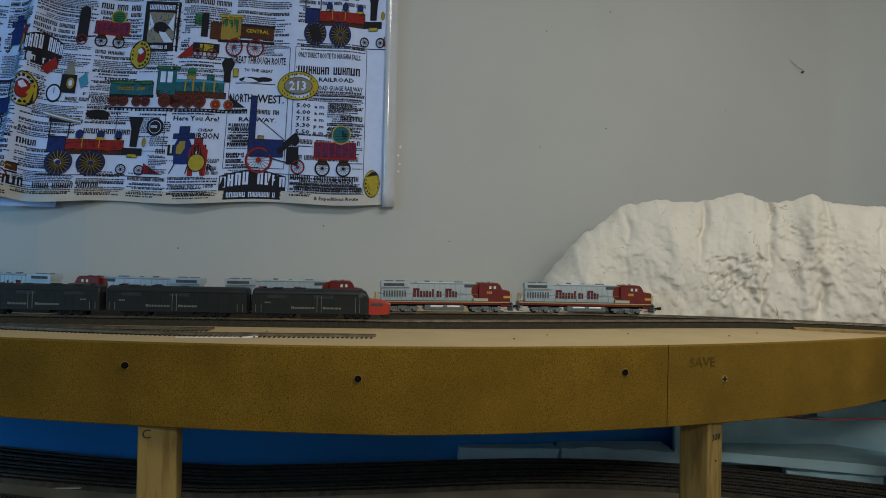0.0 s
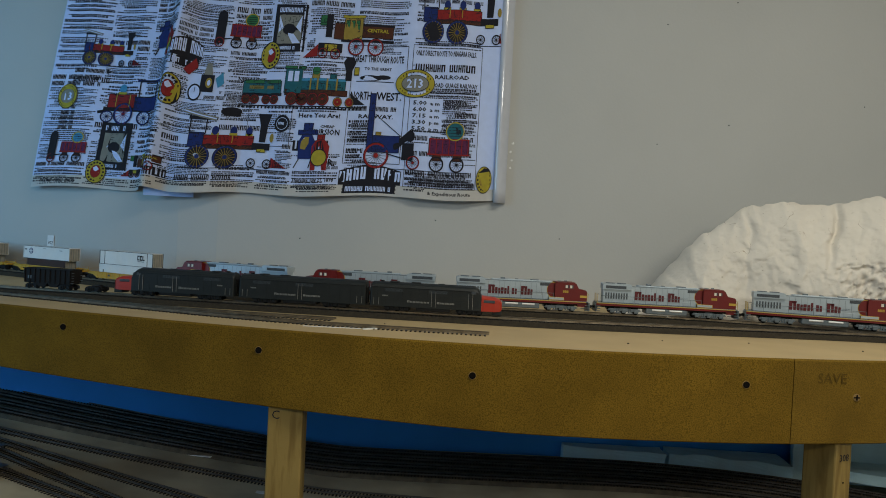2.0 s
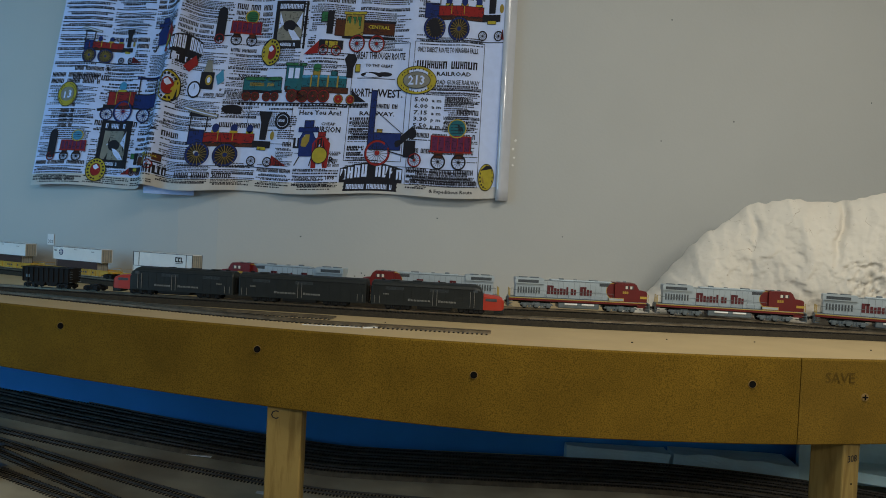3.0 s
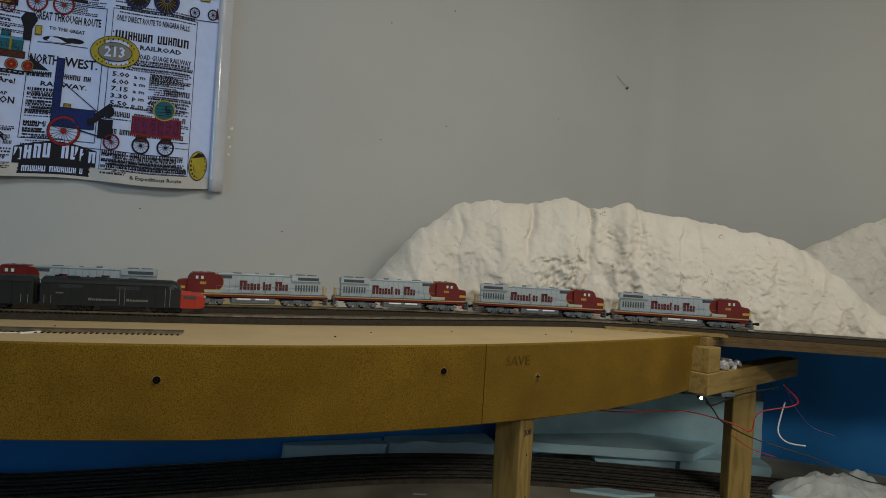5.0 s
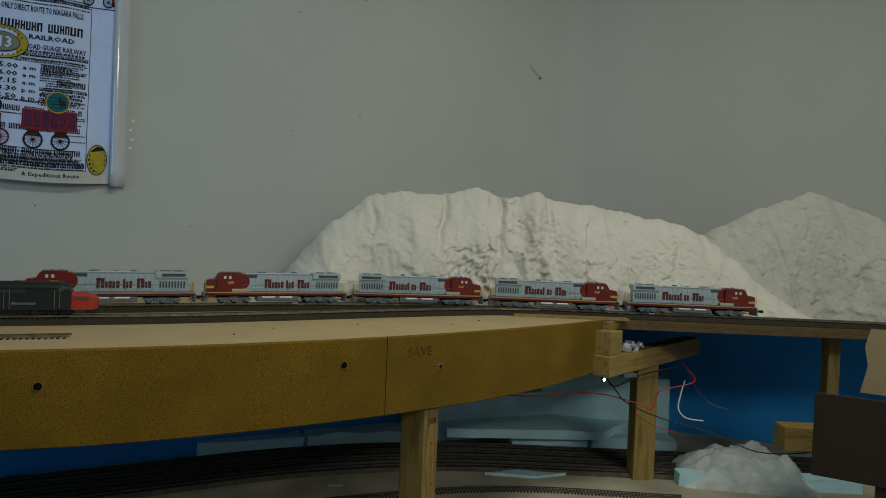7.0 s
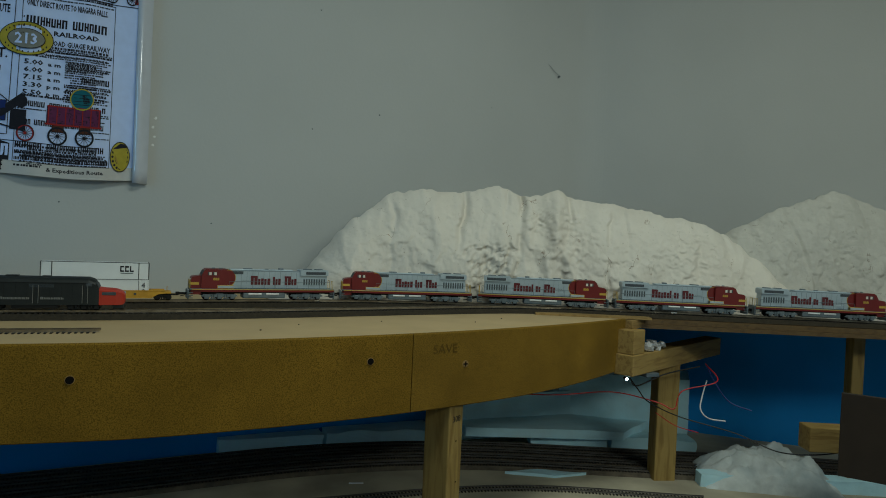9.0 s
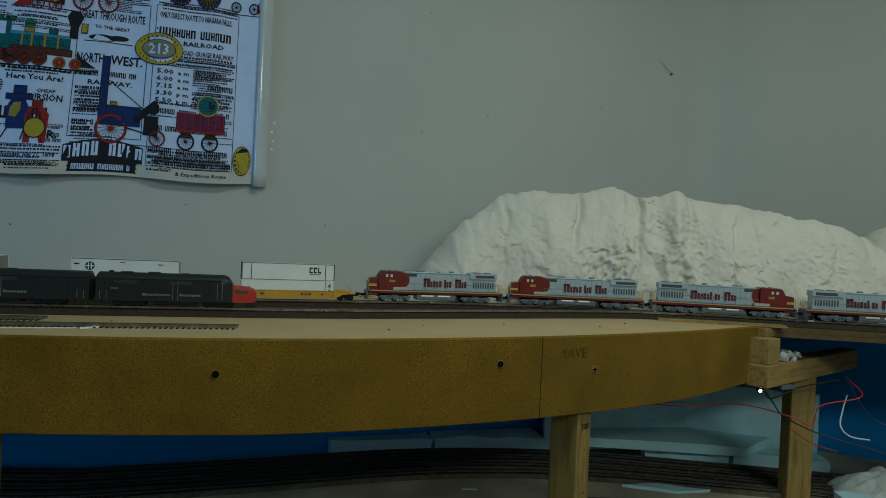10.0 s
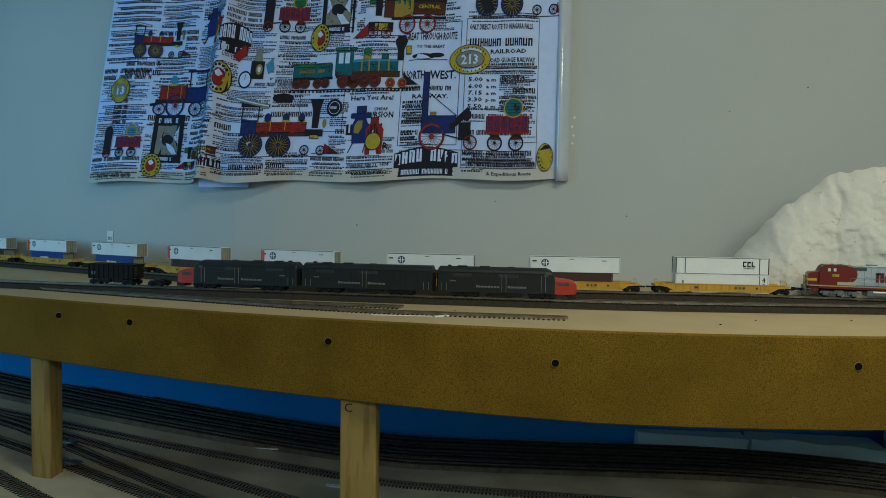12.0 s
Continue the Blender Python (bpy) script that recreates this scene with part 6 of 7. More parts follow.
def fig_arch(parent, x0, y0, x1, y1, seed):
    """Black arched title panel with heavy pale blocks."""
    p = Print()
    n, w, h = 10, x1 - x0, y1 - y0
    arch = lambda t: y0 + h * (0.80 + 0.20 * math.sin(math.pi * t))
    for k in range(n):
        a, b = k / n, (k + 1) / n
        p.poly([(x0 + w * a, y0 + h * 0.3), (x0 + w * b, y0 + h * 0.3), (x0 + w * b, arch(b)), (x0 + w * a, arch(a))], "ink", 2)
    for k in range(9):
        if k == 4:
            continue
        a, b = (k + 0.12) / 9, (k + 0.88) / 9
        lo, hi = y0 + h * (0.40 + 0.10 * math.sin(math.pi * a)), arch((a + b) / 2) - h * 0.06
        p.poly([(x0 + w * a, lo), (x0 + w * (a + 0.035), lo), (x0 + w * (a + 0.035), hi), (x0 + w * a, hi)], "white", 3)
        p.poly([(x0 + w * (b - 0.035), lo), (x0 + w * b, lo), (x0 + w * b, hi), (x0 + w * (b - 0.035), hi)], "white", 3)
        m = lo + (hi - lo) * (0.0, 0.45, 0.8)[k % 3]
        p.poly([(x0 + w * a, m), (x0 + w * b, m), (x0 + w * b, m + (hi - lo) * 0.2), (x0 + w * a, m + (hi - lo) * 0.2)], "white", 3)
    p.rect(x0 + w * 0.08, y0, x1 - w * 0.08, y0 + h * 0.3, "ink", 2)
    p.blocks(x0 + w * 0.12, x1 - w * 0.12, y0 + h * 0.06, h * 0.17, "white", 3)
    keep(x0, y0, x1, y1)
    return p.done("printed_title", parent, "printed black arched title panel")


def fig_seal(parent, x, y, r):
    p = Print()
    p.disc(x, y, r, r, "ink", 2, 22)
    p.ring(x, y, r * 0.72, r * 0.72, 0.8, "white", 3)
    p.blocks(x - r * 0.5, x + r * 0.5, y - r * 0.12, r * 0.3, "white", 3)
    keep(x - r, y - r, x + r, y + r)
    return p.done("printed_seal", parent, "printed round black seal")


def fig_signal(parent, x, y):
    p = Print()
    p.rect(x - 12, y - 22, x + 12, y + 8, "ink", 3)
    p.poly([(x - 8, y + 8), (x + 8, y + 8), (x + 4, y + 28), (x - 4, y + 28)], "grey", 4)
    p.disc(x + 3, y - 6, 6, 9, "gold", 4, 14)
    p.disc(x + 3, y - 6, 3, 5, "white", 5, 10)
    p.disc(x - 20, y - 24, 12, 15, "ink", 4, 18)
    p.disc(x - 20, y - 24, 9.5, 12, "white", 5, 18)
    p.line(x - 20, y - 24, x - 20, y - 15, 1.0, "ink", 6)
    p.poly([(x - 44, y + 12), (x - 26, y + 34), (x - 20, y + 20), (x - 34, y + 4)], "red", 4)
    p.poly([(x + 14, y + 2), (x + 26, y + 14), (x + 30, y - 6), (x + 20, y - 14)], "sky", 4)
    keep(x - 45, y - 40, x + 32, y + 36)
    return p.done("printed_signal_lamp", parent, "printed signal lamp, watch and flags")


def wall_cloth():
    c = thing("wall_hanging", "creased white cotton hanging printed with old trains and handbills", "wall hanging")
    nu, nv = 240, 70
    v, f = [], []
    for j in range(nv + 1):
        for i in range(nu + 1):
            v.append(cloth(CLOTH_W * i / nu, CLOTH_H * j / nv))
    for j in range(nv):
        for i in range(nu):
            a = j * (nu + 1) + i
            f.append((a, a + 1, a + nu + 2, a + nu + 1))
    n = len(v)
    v += [(x, y + 0.0008, z) for x, y, z in v]
    f += [tuple(n + q for q in p)[::-1] for p in f]
    soup("cloth", v, f, M_CLOTH, c, smooth=True)
    # turned-up hem of another shade
    v, f = [], []
    for i in range(nu + 1):
        for b in (-1.0, 19.0):
            v.append(cloth(CLOTH_W * i / nu, b, 0.0006))
    for i in range(nu):
        f.append((2 * i, 2 * i + 2, 2 * i + 3, 2 * i + 1))
    soup("hem", v, f, M_HEM, c, "greyer doubled hem", smooth=True)

    # figures
    fig_stack_engine(c, 611, 49)
    fig_oval(c, 694, 200, 38, 25, "213")
    fig_brown_engine(c, 473, 238)
    fig_teal_engine(c, 365, 154)
    fig_red_engine(c, 270, 42)
    fig_red_engine(c, 684, 272, 1.02)
    fig_red_engine(c, 46, 214, 0.62)
    fig_lanterns(c, 478, 44)
    fig_lanterns(c, 188, 232, 0.75)
    fig_arch(c, 566, 4, 681, 54, 1)
    fig_arch(c, 236, 212, 285, 262, 2)
    fig_round_badge(c, 410, 243, 19, 24, "red")
    fig_round_badge(c, 118, 28, 16, 21, "red")
    fig_round_badge(c, 243, 168, 18, 27, "red")
    fig_round_badge(c, 836, 36, 15, 24, "gold")
    fig_oval(c, 42, 158, 19, 22, "13")
    fig_picture(c, 410, 250, 473, 332)
    fig_picture(c, 113, 34, 171, 116)
    fig_blue_cab_engine(c, 101, 114)
    fig_wagon_alone(c, 48, 42, 0.62, "sky")
    fig_wagon_alone(c, 330, 254, 0.72, "green")
    fig_seal(c, 449, 124, 15)
    fig_signal(c, 302, 196)
    fig_brown_engine(c, 163, 22, 0.5)
    fig_teal_engine(c, 90, 338, 0.7)
    fig_stack_engine(c, 250, 345, 0.8)
    fig_brown_engine(c, 560, 366, 0.7)
    fig_teal_engine(c, 640, 388, 0.6)
    fig_red_engine(c, 400, 362, 0.6)

    # handbill words
    p = Print()
    p.border(570, 57, 676, 265, 1.0, "ink")
    p.word("GREAT THROUGH ROUTE", 620, 236, 12, "ink", 1, 97)
    p.word("TO THE GREAT", 620, 222, 5, "ink", 1, 52)
    p.disc(608, 208, 22, 5, "ink", 1, 12)
    p.disc(632, 210, 14, 4, "ink", 1, 12)
    p.line(580, 202, 652, 202, 1.2, "ink")
    p.word("NORTH", 592, 170, 14, "ink", 1, 40)
    p.word("WEST.", 646, 170, 14, "ink", 1, 48)
    p.blocks(573, 668, 150, 8, seed=4, word=(5, 8))
    p.word("RAILWAY.", 624, 137, 7, "ink", 1, 66)
    p.lines(574, 96, 640, 134, 5.0, 6)
    p.lines(574, 60, 606, 84, 4.6, 7)
    p.done("printed_handbill", c, "printed handbill in black capitals")
    p = Print()
    p.word("ONLY DIRECT ROUTE TO NIAGARA FALLS.", 750, 250, 9, "ink", 1, 118)
    p.blocks(692, 812, 222, 13, seed=8, word=(7, 8))
    p.word("RAILROAD", 764, 210, 7, "ink", 1, 66)
    p.word("BROAD GUAGE RAILWAY", 768, 195, 8, "ink", 1, 92)
    p.lines(690, 180, 812, 194, 4.0, 11)
    p.word("DAILY TRAINS LEAVE CHICAGO", 764, 178, 4, "ink", 1, 96)
    for k, (hour, half) in enumerate((("5.00", "a m"), ("6.00", "a m"), ("7.15", "a m"), ("3.30", "p m"), ("5.50", "p m"))):
        p.word(hour, 706, 163.5 - 11.2 * k, 7, "ink", 1, 26)
        p.word(half, 735, 163.5 - 11.2 * k, 6, "ink", 1, 18)
    p.lines(750, 112, 814, 174, 3.6, 12)
    p.blocks(692, 820, 74, 8, seed=13, word=(3, 6))
    p.lines(688, 20, 818, 46, 5.0, 14)
    p.blocks(700, 818, 26, 4.5, seed=15)
    p.word("& Expeditious Route", 772, 7, 6, "ink", 1, 80)
    p.border(686, 18, 820, 268, 0.9, "ink")
    p.done("printed_timetable", c, "printed timetable in black type")
    p = Print()
    p.word("Here You Are!", 518, 136, 8, "ink", 1, 78)
    p.word("CHEAP", 536, 118, 5, "ink", 1, 26)
    p.word("EXCURSION", 526, 106, 10, "ink", 1, 66)
    p.blocks(474, 560, 78, 18, seed=16, word=(5, 6))
    p.word("R.", 550, 52, 12, "ink", 1)
    p.word("Thursday, July 21, 1898", 518, 24, 7, "ink", 1, 78)
    p.lines(480, 4, 556, 21, 3.2, 17)
    p.border(382, 84, 466, 154, 0.9, "ink")
    p.lines(384, 88, 430, 102, 4, 18)
    p.lines(476, 144, 560, 154, 4, 19)
    p.word("NEW", 366, 196, 7, "ink", 1)
    p.word("WEST", 392, 196, 7, "ink", 1, 30)
    p.word("TAKE YOUR WHEEL!", 226, 104, 4.5, "ink", 1, 50)
    p.word("GOOD TIME.", 220, 92, 4.5, "ink", 1, 40)
    p.blocks(272, 370, 20, 9, seed=20, word=(4, 7))
    p.blocks(224, 266, 20, 14, seed=21, word=(5, 5))
    p.blocks(46, 112, 200, 7, seed=22, word=(4, 7))
    p.blocks(46, 116, 184, 9, seed=23, word=(8, 8))
    for k in range(5):
        p.blocks(34, 64, 136 - 9 * k, 6, seed=24 + k, word=(4, 4))
    p.blocks(20, 90, 6, 7, seed=31, word=(3, 6))
    p.disc(352, 142, 18, 8, "ink", 1, 12)
    p.rect(340, 134, 368, 138, "ink", 1)
    p.blocks(300, 366, 108 + 54, 6, seed=33)
    p.done("printed_handbill", c, "printed handbill in black capitals")
    KEEP.extend([(688, 118, 750, 174), (690, 190, 818, 262), (572, 136, 674, 250), (474, 74, 562, 146), (690, 72, 822, 84), (726, 4, 820, 16)])
    # small print fills the ground between the figures
    for k, (a, b) in enumerate(((4, 98), (101, 180), (183, 240), (244, 332), (335, 408), (411, 476), (479, 564), (574, 674), (688, 818))):
        p = Print()
        r = random.Random(50 + k)
        y = 424.0
        while y > 8:
            h = r.uniform(12, 40)
            pick = r.random()
            if pick < 0.34:
                hh = r.uniform(6, 11)
                for q in range(3):
                    xa = a + (b - a) * q / 3
                    if not blocked((xa + 6, y - hh / 2)) and not blocked((xa + (b - a) / 3 - 4, y - hh / 2)):
                        p.blocks(xa, xa + (b - a) / 3, y - hh, hh * 0.85, seed=int(y))
                y -= hh + 2
                continue
            p.lines(a, max(3, y - h), b, y, r.choice((2.6, 3.0, 3.4)), 60 + k)
            y -= h + r.uniform(1, 4)
        p.done("printed_small_type", c)
    # clear plastic strip down one edge
    bm = bmesh.new()
    x0, x1 = 0.162, 0.192
    n = 20
    rows = []
    for k in range(n + 1):
        z = CLOTH_Z + 0.018 + k * 0.60 / n
        rows.append([bm.verts.new(q) for q in ((x0, WALL_Y - 0.020, z), (x0 + 0.012, WALL_Y - 0.024, z), (x0 + 0.020, WALL_Y - 0.012, z), (x1, WALL_Y - 0.008, z), (x1, WALL_Y - 0.006, z), (x0, WALL_Y - 0.006, z))])
    for a, b in zip(rows, rows[1:]):
        for i in range(6):
            j = (i + 1) % 6
            bm.faces.new((a[i], a[j], b[j], b[i]))
    bm.faces.new(rows[0])
    bm.faces.new(rows[-1])
    part("plastic_edge", bm, M_SLEEVE, c, "glossy clear plastic edging strip", smooth=True)
    # pale backing showing under the hem
    bm = boxes((-0.68, -0.56, WALL_Y - 0.004, WALL_Y - 0.001, CLOTH_Z - 0.006, CLOTH_Z + 0.03))
    part("backing", bm, M_CLOTH, c, "pale backing cloth below the hem")


wall_cloth()


def wall_marks():
    t = thing("number_tag", "small white paper tag with a number on the backdrop", "paper tag", m=pose(-0.975, wall_y(-0.975) - 0.0016, 1.289, 0, 0, -20))
    part("paper", boxes((-0.011, 0.011, -0.0006, 0.0006, -0.014, 0.014)), M_PAPER, t)
    lettering("302", 0.012, M_INK, t, Matrix.Translation((0, -0.0009, -0.009)) @ Matrix.Rotation(radians(90), 4, "X"), "tag_number", 0.0001)
    n = thing("nail", "bent nail with a short wire in the backdrop wall", "nail")
    part("wire", tube(bmesh.new(), [(1.245, WALL_Y - 0.003, 1.868), (1.262, WALL_Y - 0.006, 1.851), (1.280, WALL_Y - 0.008, 1.840)], 0.0006, 6), M_SILVERD, n)
    bm = bmesh.new()
    cyl(bm, 1.281, WALL_Y - 0.004, 1.838, 0.0024, 0.008, "y", 10)
    part("head", bm, M_GRILL, n)
    rng = random.Random(8)
    spots = [(0.205, 1.586), (0.200, 1.565), (0.203, 1.545), (0.201, 1.526), (0.026, 1.39), (-0.166, 1.241), (-0.142, 1.244), (-0.150, 1.249), (0.734, 1.956), (0.566, 1.894), (0.556, 1.603), (0.729, 1.658), (-0.30, 1.33), (0.33, 1.36), (1.06, 1.72), (1.38, 1.66), (1.39, 1.65)]
    for i, (x, z) in enumerate(spots):
        bm = bmesh.new()
        bmesh.ops.create_icosphere(bm, subdivisions=1, radius=0.0032 if i < 4 else 0.0017)
        for q in bm.verts:
            q.co.y *= 0.25
            q.co.x *= rng.uniform(0.7, 1.6)
            q.co.z *= rng.uniform(0.6, 1.3)
        o = part("wall_chip", bm, M_CWHITE if i < 4 else M_GRILL)
        o.location = (x, WALL_Y - 0.0002, z)
        tagged(o, "torn white paint chip on the wall" if i < 4 else "small dark speck on the wall", "wall chip", "wall chips")


wall_marks()

# ---------------------------------------------------------------- lower level


def lower_level():
    # deck sheet from front edge to wall, and its edging board
    edge = lambda x: 0.96 - 0.30 * max(0.0, x - 0.85) ** 1.2
    bend_x = COVE_X + COVE_R * math.tan(BEND / 2)
    back = lambda x: WALL_Y - 0.006 - max(0.0, x - bend_x + 0.02) * math.tan(BEND)
    xs = [-2.3 + 0.05 * k for k in range(87)]
    top = [(x, y, low_z(x)) for x in xs for y in (edge(x), back(x))]
    low = [(x, y, z - 0.018) for x, y, z in top]
    n = len(top)
    f = []
    for i in range(len(xs) - 1):
        a = 2 * i
        f += [(a, a + 2, a + 3, a + 1), (n + a, n + a + 1, n + a + 3, n + a + 2), (a, n + a, n + a + 2, a + 2), (a + 1, a + 3, n + a + 3, n + a + 1)]
    f += [(0, 1, n + 1, n), (n - 2, n + n - 2, n + n - 1, n - 1)]
    tagged(soup("lower_deck", top + low, f, M_LOWDECK), "dusty brown plywood lower deck of the layout", "layout deck", kind="structure")
    v, f = [], []
    for x in xs:
        z = low_z(x) + 0.001
        v += [(x, edge(x) - 0.001, z), (x, edge(x) - 0.014, z), (x, edge(x) - 0.014, z - 0.12), (x, edge(x) - 0.001, z - 0.12)]
    for i in range(len(xs) - 1):
        for k in range(4):
            a, b = 4 * i + k, 4 * i + (k + 1) % 4
            f.append((a, b, b + 4, a + 4))
    f += [(0, 1, 2, 3), tuple(len(v) - 4 + k for k in (3, 2, 1, 0))]
    tagged(soup("lower_fascia", v, f, M_MDF2), "plain brown board edging the lower deck", "fascia board", kind="structure")
    dull = mat("dull_rail", (0.12, 0.11, 0.10), 0.55, 0.6, vary=0.3, scale=50)
    # lightened copy of the roadbed cork; its colour brightens the dim lower yard
    paler = mat("paler_cork", (0.085, 0.070, 0.050), 0.9, vary=0.35, scale=60, bump=0.5, bump_scale=400)
    lab = "dark staging track on the lower deck"
    for off in (0.225, 0.180, 0.135, 0.088):
        track([below(s, off) for s in [-2.6 + 0.05 * k for k in range(80)]], low_z, lab, roadbed=True, rail=dull, bed=paler)
    track(headed([(-2.0, 1.33), (-1.2, 1.33), (-0.6, 1.275), (0.0, 1.215), (0.5, 1.165), (0.9, 1.09), (1.25, 0.90)]), low_z, "staging track crossing the dusty lower deck", roadbed=False, rail=dull)
    turn = "lower deck track leading to a turnout"
    track(headed([(-1.9, 1.37), (-1.3, 1.34), (-0.85, 1.255), (-0.45, 1.145), (-0.1, 1.05), (0.3, 1.0), (0.8, 0.97)]), low_z, turn, roadbed=False, rail=dull)
    track(headed([(-1.8, 1.285), (-1.25, 1.255), (-0.9, 1.175), (-0.6, 1.07), (-0.36, 0.985)]), low_z, turn, roadbed=False, rail=dull)
    track(headed([(-1.05, 1.292), (-0.85, 1.225), (-0.62, 1.125), (-0.30, 0.985)]), low_z, "diverging turnout track on the lower deck", roadbed=False, rail=dull)
    track(headed([(-1.6, 1.185), (-1.2, 1.165), (-0.92, 1.085), (-0.70, 0.985)]), low_z, "front track of the lower yard", roadbed=False, rail=dull)
    # frogs and throw bars of turnouts, scraps of paper
    for x, y, a in ((-0.80, 1.205, -22), (-0.90, 1.08, -24), (-0.74, 1.12, -24)):
        t = thing("turnout_frog", "bright metal turnout frog in the lower track", "turnout frog", "turnout frogs", pose(x, y, low_z(x) + 0.0088, 0, 0, a))
        part("plate", boxes((-0.012, 0.012, -0.013, 0.013, 0, 0.0008), bevel=0.0003), M_RAIL, t)
        part("guard_rail", boxes((-0.02, 0.02, -0.0058, -0.0046, 0.0008, 0.002)), M_RAIL, t)
    for x, y, w, d, a in ((-0.28, 1.195, 0.05, 0.012, -6), (-0.47, 1.335, 0.09, 0.006, -9), (-0.10, 1.12, 0.02, 0.006, 10), (0.05, 1.11, 0.016, 0.005, 20), (0.6, 1.23, 0.03, 0.006, -20)):
        o = part("paper_scrap", boxes((-w / 2, w / 2, -d / 2, d / 2, 0, 0.0012)), M_PAPER)
        o.matrix_world = pose(x, y, low_z(x), 0, 0, a)
        tagged(o, "thin pale paper scrap lying on the lower deck", "paper scrap", "paper scraps")


lower_level()


def foam_piece(name, label, pts, z0, z1, seed, rough=0.006, m=None):
    """A broken slab of foam board from a plan outline, its edges torn."""
    bm = bmesh.new()
    plan(bm, pts, z0, z1)
    bmesh.ops.triangulate(bm, faces=bm.faces[:])
    bmesh.ops.subdivide_edges(bm, edges=bm.edges[:], cuts=4, use_grid_fill=True)
    for q in bm.verts:
        n = noise.noise_vector((q.co.x * 22 + seed, q.co.y * 22, q.co.z * 30))
        q.co.x += rough * n.x
        q.co.y += rough * n.y
        if q.co.z > z0 + 0.002:
            q.co.z += rough * 0.8 * n.z
    ob = part(name, bm, m or M_FOAM)
    return tagged(ob, label, "foam piece", "foam offcuts under the layout")


def curb(s0, s1, o0, o1, n=8):
    a = [beside(s0 + (s1 - s0) * k / n, o0) for k in range(n + 1)]
    b = [beside(s0 + (s1 - s0) * k / n, o1) for k in range(n + 1)]
    return a + b[::-1]


def under_right():
    lab = "pale blue insulation foam strip with a torn top edge"
    foam_piece("foam_strip", lab, [(0.36, 1.490), (0.60, 1.465), (0.60, 1.515), (0.36, 1.518)], LOW, LOW + 0.036, 1)
    foam_piece("foam_strip", lab, [(0.605, 1.465), (0.74, 1.445), (0.87, 1.405), (0.88, 1.50), (0.605, 1.515)], LOW, LOW + 0.038, 2)
    foam_piece("foam_strip", lab, curb(0.60, 0.80, 0.255, 0.32), LOW, LOW + 0.040, 3)
    foam_piece("foam_strip", lab, curb(0.805, 1.02, 0.255, 0.32), LOW, LOW + 0.034, 4)
    foam_piece("foam_block", "upright block of pale blue insulation foam", [(0.88, 1.43), (1.27, 1.385), (1.30, 1.47), (0.92, 1.515)], LOW, LOW + 0.115, 5, 0.003)
    foam_piece("foam_slab", "flat slab of pale blue foam sloping to the wall", [(0.93, 1.36), (1.30, 1.20), (1.52, 1.30), (1.25, 1.40), (0.95, 1.43)], LOW + 0.030, LOW + 0.052, 6, 0.004)
    foam_piece("foam_block", "grey-blue foam block behind the short leg", [(1.245, 1.405), (1.36, 1.315), (1.52, 1.20), (1.62, 1.30), (1.36, 1.45)], LOW, LOW + 0.17, 7, 0.003)
    # plaster covered lump
    bm = bmesh.new()
    bmesh.ops.create_grid(bm, x_segments=60, y_segments=40, size=0.5)
    for q in bm.verts:
        x, y = q.co.x * 2, q.co.y * 2
        h = max(0.0, 1 - x * x) ** 0.6 * max(0.0, 1 - y * y) ** 0.5
        q.co.x, q.co.y = x * 0.145, y * 0.085
        q.co.z = h * (0.066 * (1 + 0.4 * noise.noise((x * 2.2, y * 2, 4))) + 0.026 * noise.noise((x * 4, y * 5, 1)) + 0.012 * abs(noise.noise((x * 11, y * 9, 1))) + 0.004 * noise.noise((x * 26, y * 20, 1)))
    o = part("plaster_lump", bm, M_SNOW, smooth=True)
    o.matrix_world = pose(1.47, 0.93, LOW - 0.001, 0, 0, -35)
    tagged(o, "rounded white plaster lump over blue foam", "plaster lump")
    foam_piece("foam_strip", "thin pale blue foam strip before the lower track", curb(0.95, 1.35, 0.03, 0.065), LOW, LOW + 0.028, 9, 0.004)
    foam_piece("foam_scrap", "loose pale blue foam scrap on the lower deck", [(0.93, 1.17), (1.02, 1.11), (1.10, 1.10), (1.0, 1.16)], LOW, LOW + 0.006, 11, 0.004)

    # timber under the end of the deck
    b = thing("cross_beam", "planed pine beam carrying the end of the deck", "beam", m=pose(1.058, 0.925, 1.112, 0, 0, 20))
    part("timber", boxes((0.0, 0.46, 0.0, 0.042, -0.021, 0.021), bevel=0.002), M_PINEX, b)
    k = thing("packing_block", "small pine packing block between beam and deck", "block", m=pose(1.062, 0.93, 1.1335, 0, 0, 20))
    part("timber", boxes((0.0, 0.048, 0.0, 0.04, 0.0, 0.0482), bevel=0.0015), M_PINEX, k)
    k = thing("deck_edge_block", "tan end grain block closing the deck corner", "block", m=pose(FASCIA_END + 0.001, 0.975, DECK - 0.018, 0, 0, 18))
    part("timber", boxes((0.0, 0.055, -0.018, 0.03, 0.0, 0.017), bevel=0.001), M_PLY, k)
    # plywood shelf edge under the curved track
    bm = plan(bmesh.new(), [beside(0.70 + 0.05 * i, -0.042) for i in range(26)] + [beside(1.95 - 0.05 * i, 0.05) for i in range(26)], DECK - 0.019, DECK - 0.0108)
    tagged(part("roadbed_shelf", bm, M_PLYD), "bare plywood shelf under the curving track", "shelf", kind="structure")
    bm = plan(bmesh.new(), [beside(0.56 + 0.03 * i, -0.058) for i in range(9)] + [beside(0.80 - 0.03 * i, -0.030) for i in range(9)], DECK + 0.0002, DECK + 0.0045)
    tagged(part("shim_strip", bm, M_PLY), "thin pale wood shim beside the track", "shim")
    rng = random.Random(4)
    bm = bmesh.new()
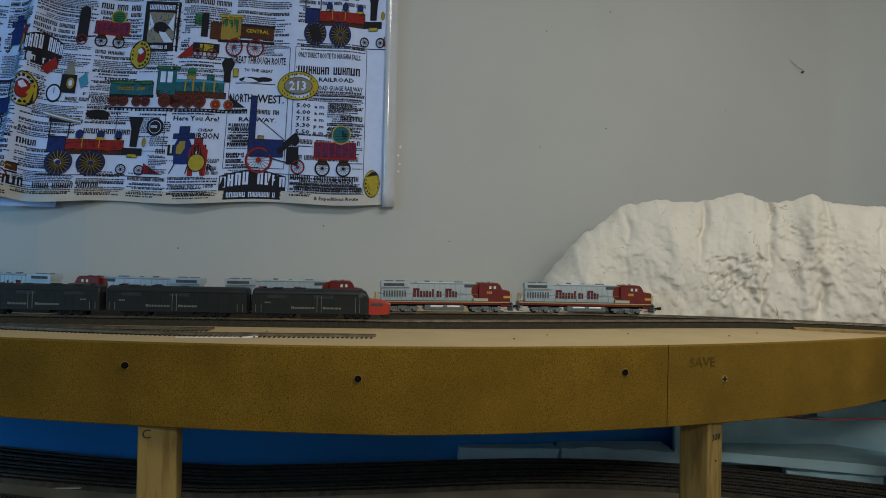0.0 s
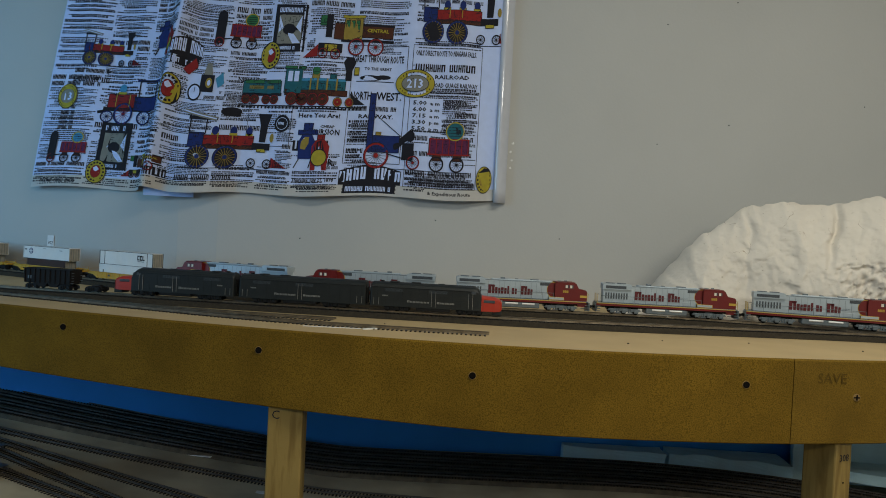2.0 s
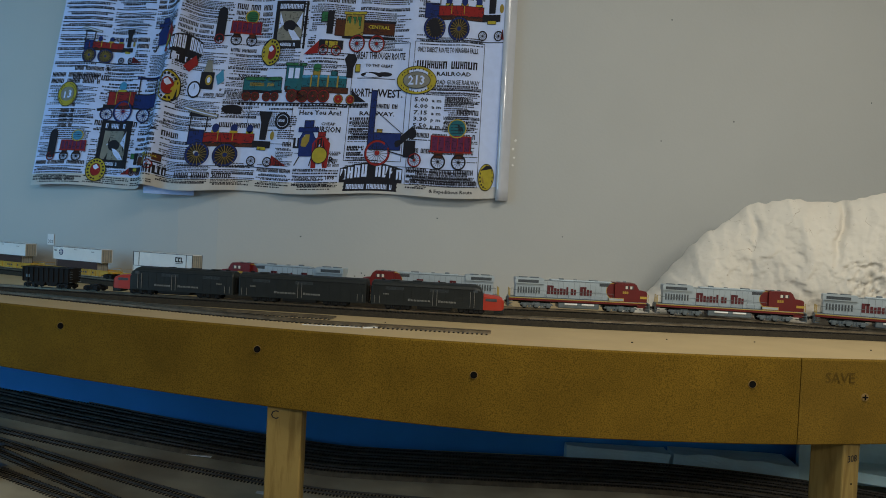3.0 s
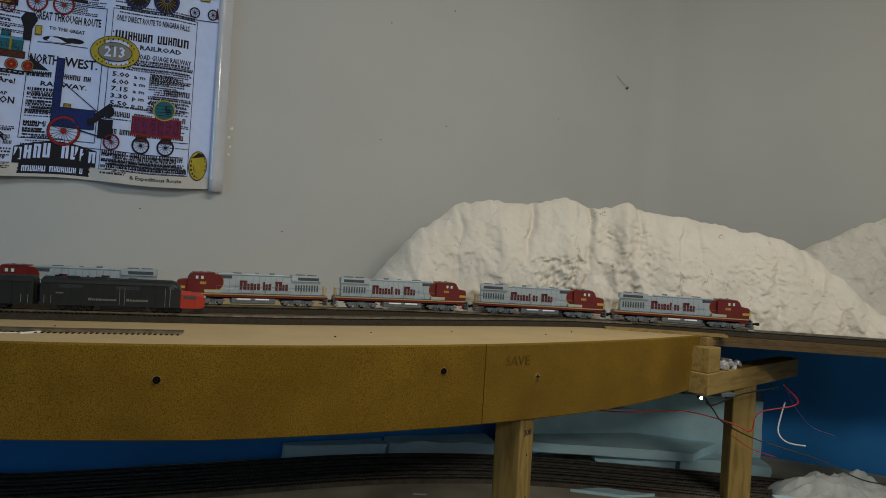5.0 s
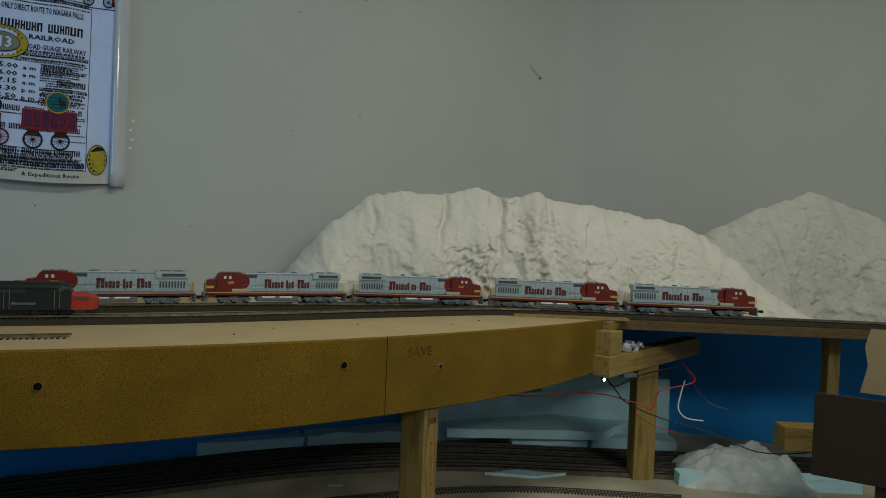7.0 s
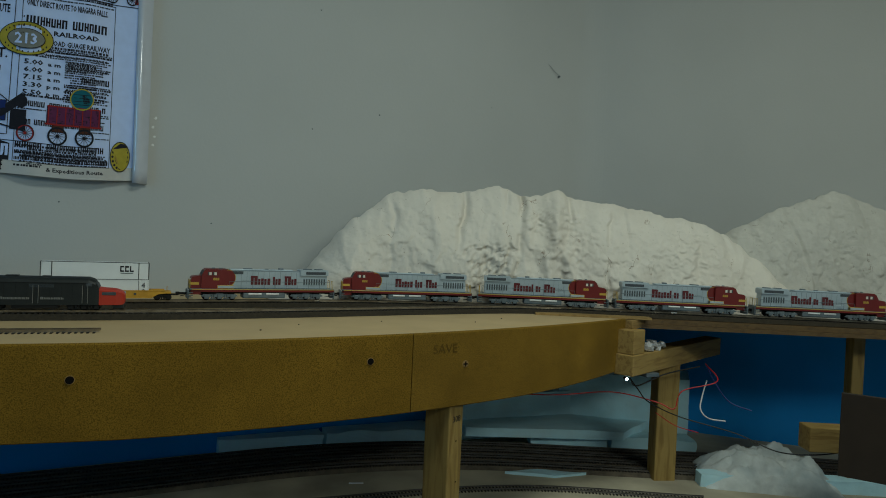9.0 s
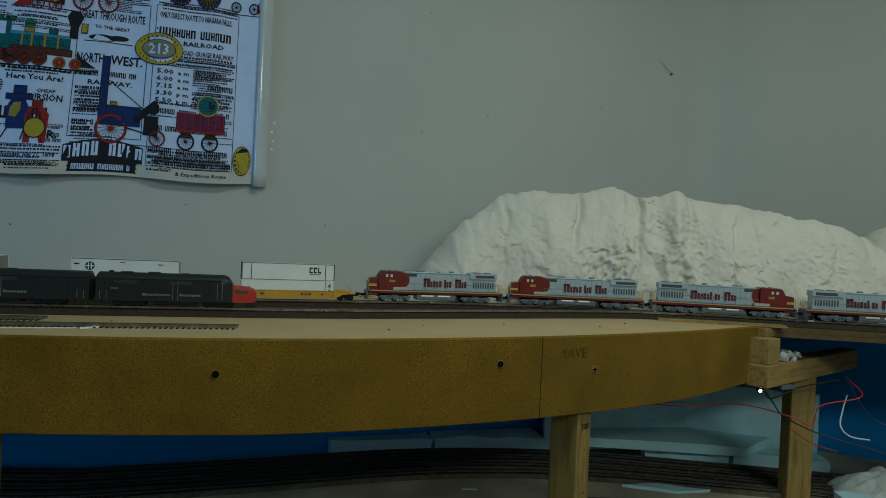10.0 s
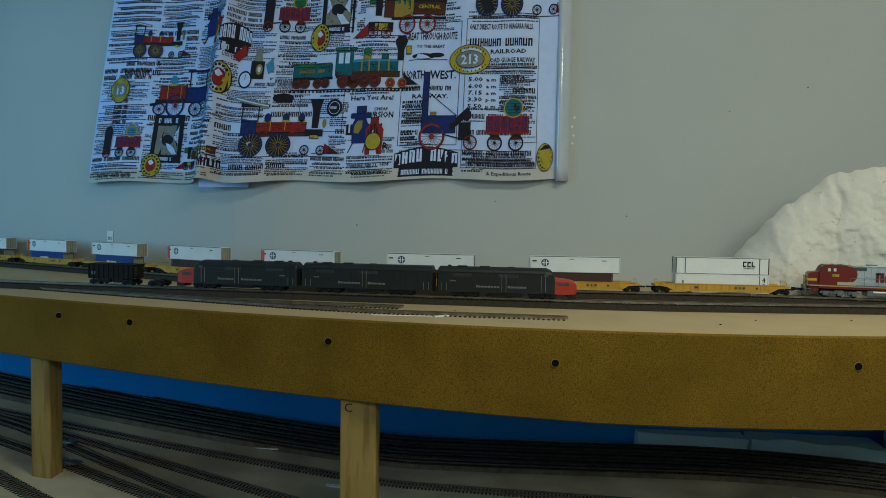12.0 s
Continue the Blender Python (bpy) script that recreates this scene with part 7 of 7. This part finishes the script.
    for i in range(26):
        r = bmesh.ops.create_icosphere(bm, subdivisions=1, radius=rng.uniform(0.005, 0.011))
        c = Vector((rng.uniform(0, 0.075), rng.uniform(-0.012, 0.012), rng.uniform(0.004, 0.012)))
        for q in r["verts"]:
            q.co = q.co * rng.uniform(0.6, 1.3) + c
            q.co.z = max(q.co.z, 0.0)
    o = part("crumpled_foil", bm, M_TAPE)
    o.matrix_world = pose(1.125, 0.968, 1.1332, 0, 0, 20)
    tagged(o, "crumpled silvery foil tucked above the beam", "foil")
    p = post("layout_leg", 1.62, 0.83, 0.028, 0.028, 0.0, DECK - 0.0192, "thin pine leg under the curving shelf", -25)
    s = thing("rail_support", "short sawn pine beam end beside a dark board", "beam", m=pose(1.360, 0.765, 0.990, 0, 0, -28))
    part("timber", boxes((0.0, 0.30, -0.022, 0.022, -0.024, 0.024), bevel=0.002), M_PINEX, s)
    d = thing("dark_panel", "dark brown hardboard panel standing under the layout", "panel", m=pose(1.322, 0.672, 0.84, 0, 0, -58))
    part("sheet", boxes((0.0, 0.42, -0.003, 0.003, 0.11, 0.262), bevel=0.001), M_DARKBOARD, d)
    part("stand", boxes((0.10, 0.40, 0.004, 0.02, -0.84, 0.20)), M_DARKBOARD, d)
    c = thing("card_sheet", "torn tan card hanging over the shelf edge", "card", m=pose(1.392, 0.632, 1.105, 0, 0, -58))
    bm = bmesh.new()
    prism(bm, [(0.0, 0.0), (0.01, 0.05), (0.004, 0.085), (0.012, 0.118), (0.25, 0.118), (0.25, 0.0)], -0.0012, 0.0012)
    part("sheet", bm, M_CARD, c)

    # wiring and the signal lamp
    w = thing("wiring", "loose red, black, blue and white wires under the deck", "wiring")
    for name, m, pts, r in (("red_wire", M_WIRE_R, [(0.80, 1.10, 1.04), (0.98, 1.08, 1.025), (1.10, 1.03, 1.035), (1.172, 0.972, 1.022), (1.197, 0.946, 1.012), (1.212, 0.94, 1.05), (1.268, 0.90, 1.076), (1.30, 0.96, 1.10)], 0.0013),
                            ("black_wire", M_WIRE_K, [(1.06, 0.935, 1.088), (1.09, 0.94, 1.06), (1.13, 0.95, 1.03), (1.205, 0.935, 0.997), (1.284, 0.86, 0.976), (1.329, 0.79, 0.954), (1.40, 0.73, 0.963), (1.46, 0.72, 0.98)], 0.0013),
                            ("black_wire", M_WIRE_K, [(1.065, 0.94, 1.086), (1.10, 0.955, 1.065), (1.17, 0.95, 1.086), (1.26, 0.94, 1.10)], 0.0015),
                            ("white_wire", M_WIRE_W, [(1.318, 0.97, 1.060), (1.300, 0.964, 1.03), (1.288, 0.957, 1.002), (1.300, 0.945, 0.984), (1.330, 0.925, 0.980)], 0.0015),
                            ("blue_wire", M_WIRE_B, [(1.30, 0.96, 1.10), (1.32, 0.95, 1.06), (1.345, 0.93, 1.02), (1.38, 0.90, 1.005)], 0.0014),
                            ("red_wire", M_WIRE_R, [(1.20, 1.0, 0.99), (1.25, 0.99, 0.96), (1.30, 0.97, 0.945)], 0.0010)):
        part(name, tube(bmesh.new(), curve_pts(pts, 8), r, 6), m, w)
    part("terminal_strip", boxes((1.115, 1.15, 0.945, 0.965, 1.083, 1.0905), bevel=0.001), M_SILVERD, w)
    l = thing("signal_lamp", "tiny white glowing lamp at the end of the fascia", "lamp", m=pose(1.062, 0.945, 1.083))
    part("socket", cyl(bmesh.new(), 0.004, 0.006, 0.0, 0.003, 0.012, "y", 10), M_BLACK, l)
    bm = bmesh.new()
    bmesh.ops.create_icosphere(bm, subdivisions=2, radius=0.0028)
    part("bulb", bm, M_LED, l, "glowing white bulb")


under_right()

# ---------------------------------------------------------------- what moves


def motions():
    for ob, back, turned, z in TRAIN:
        rows = []
        for k in range(25):
            t = 0.5 * k
            x, y, a = main_line(0.306 + 0.1115 * t - back)
            rows.append((t, pose(x, y, RAIL + z, 0, 0, math.degrees(a) + (180 if turned else 0))))
        walk(ob, rows)


motions()
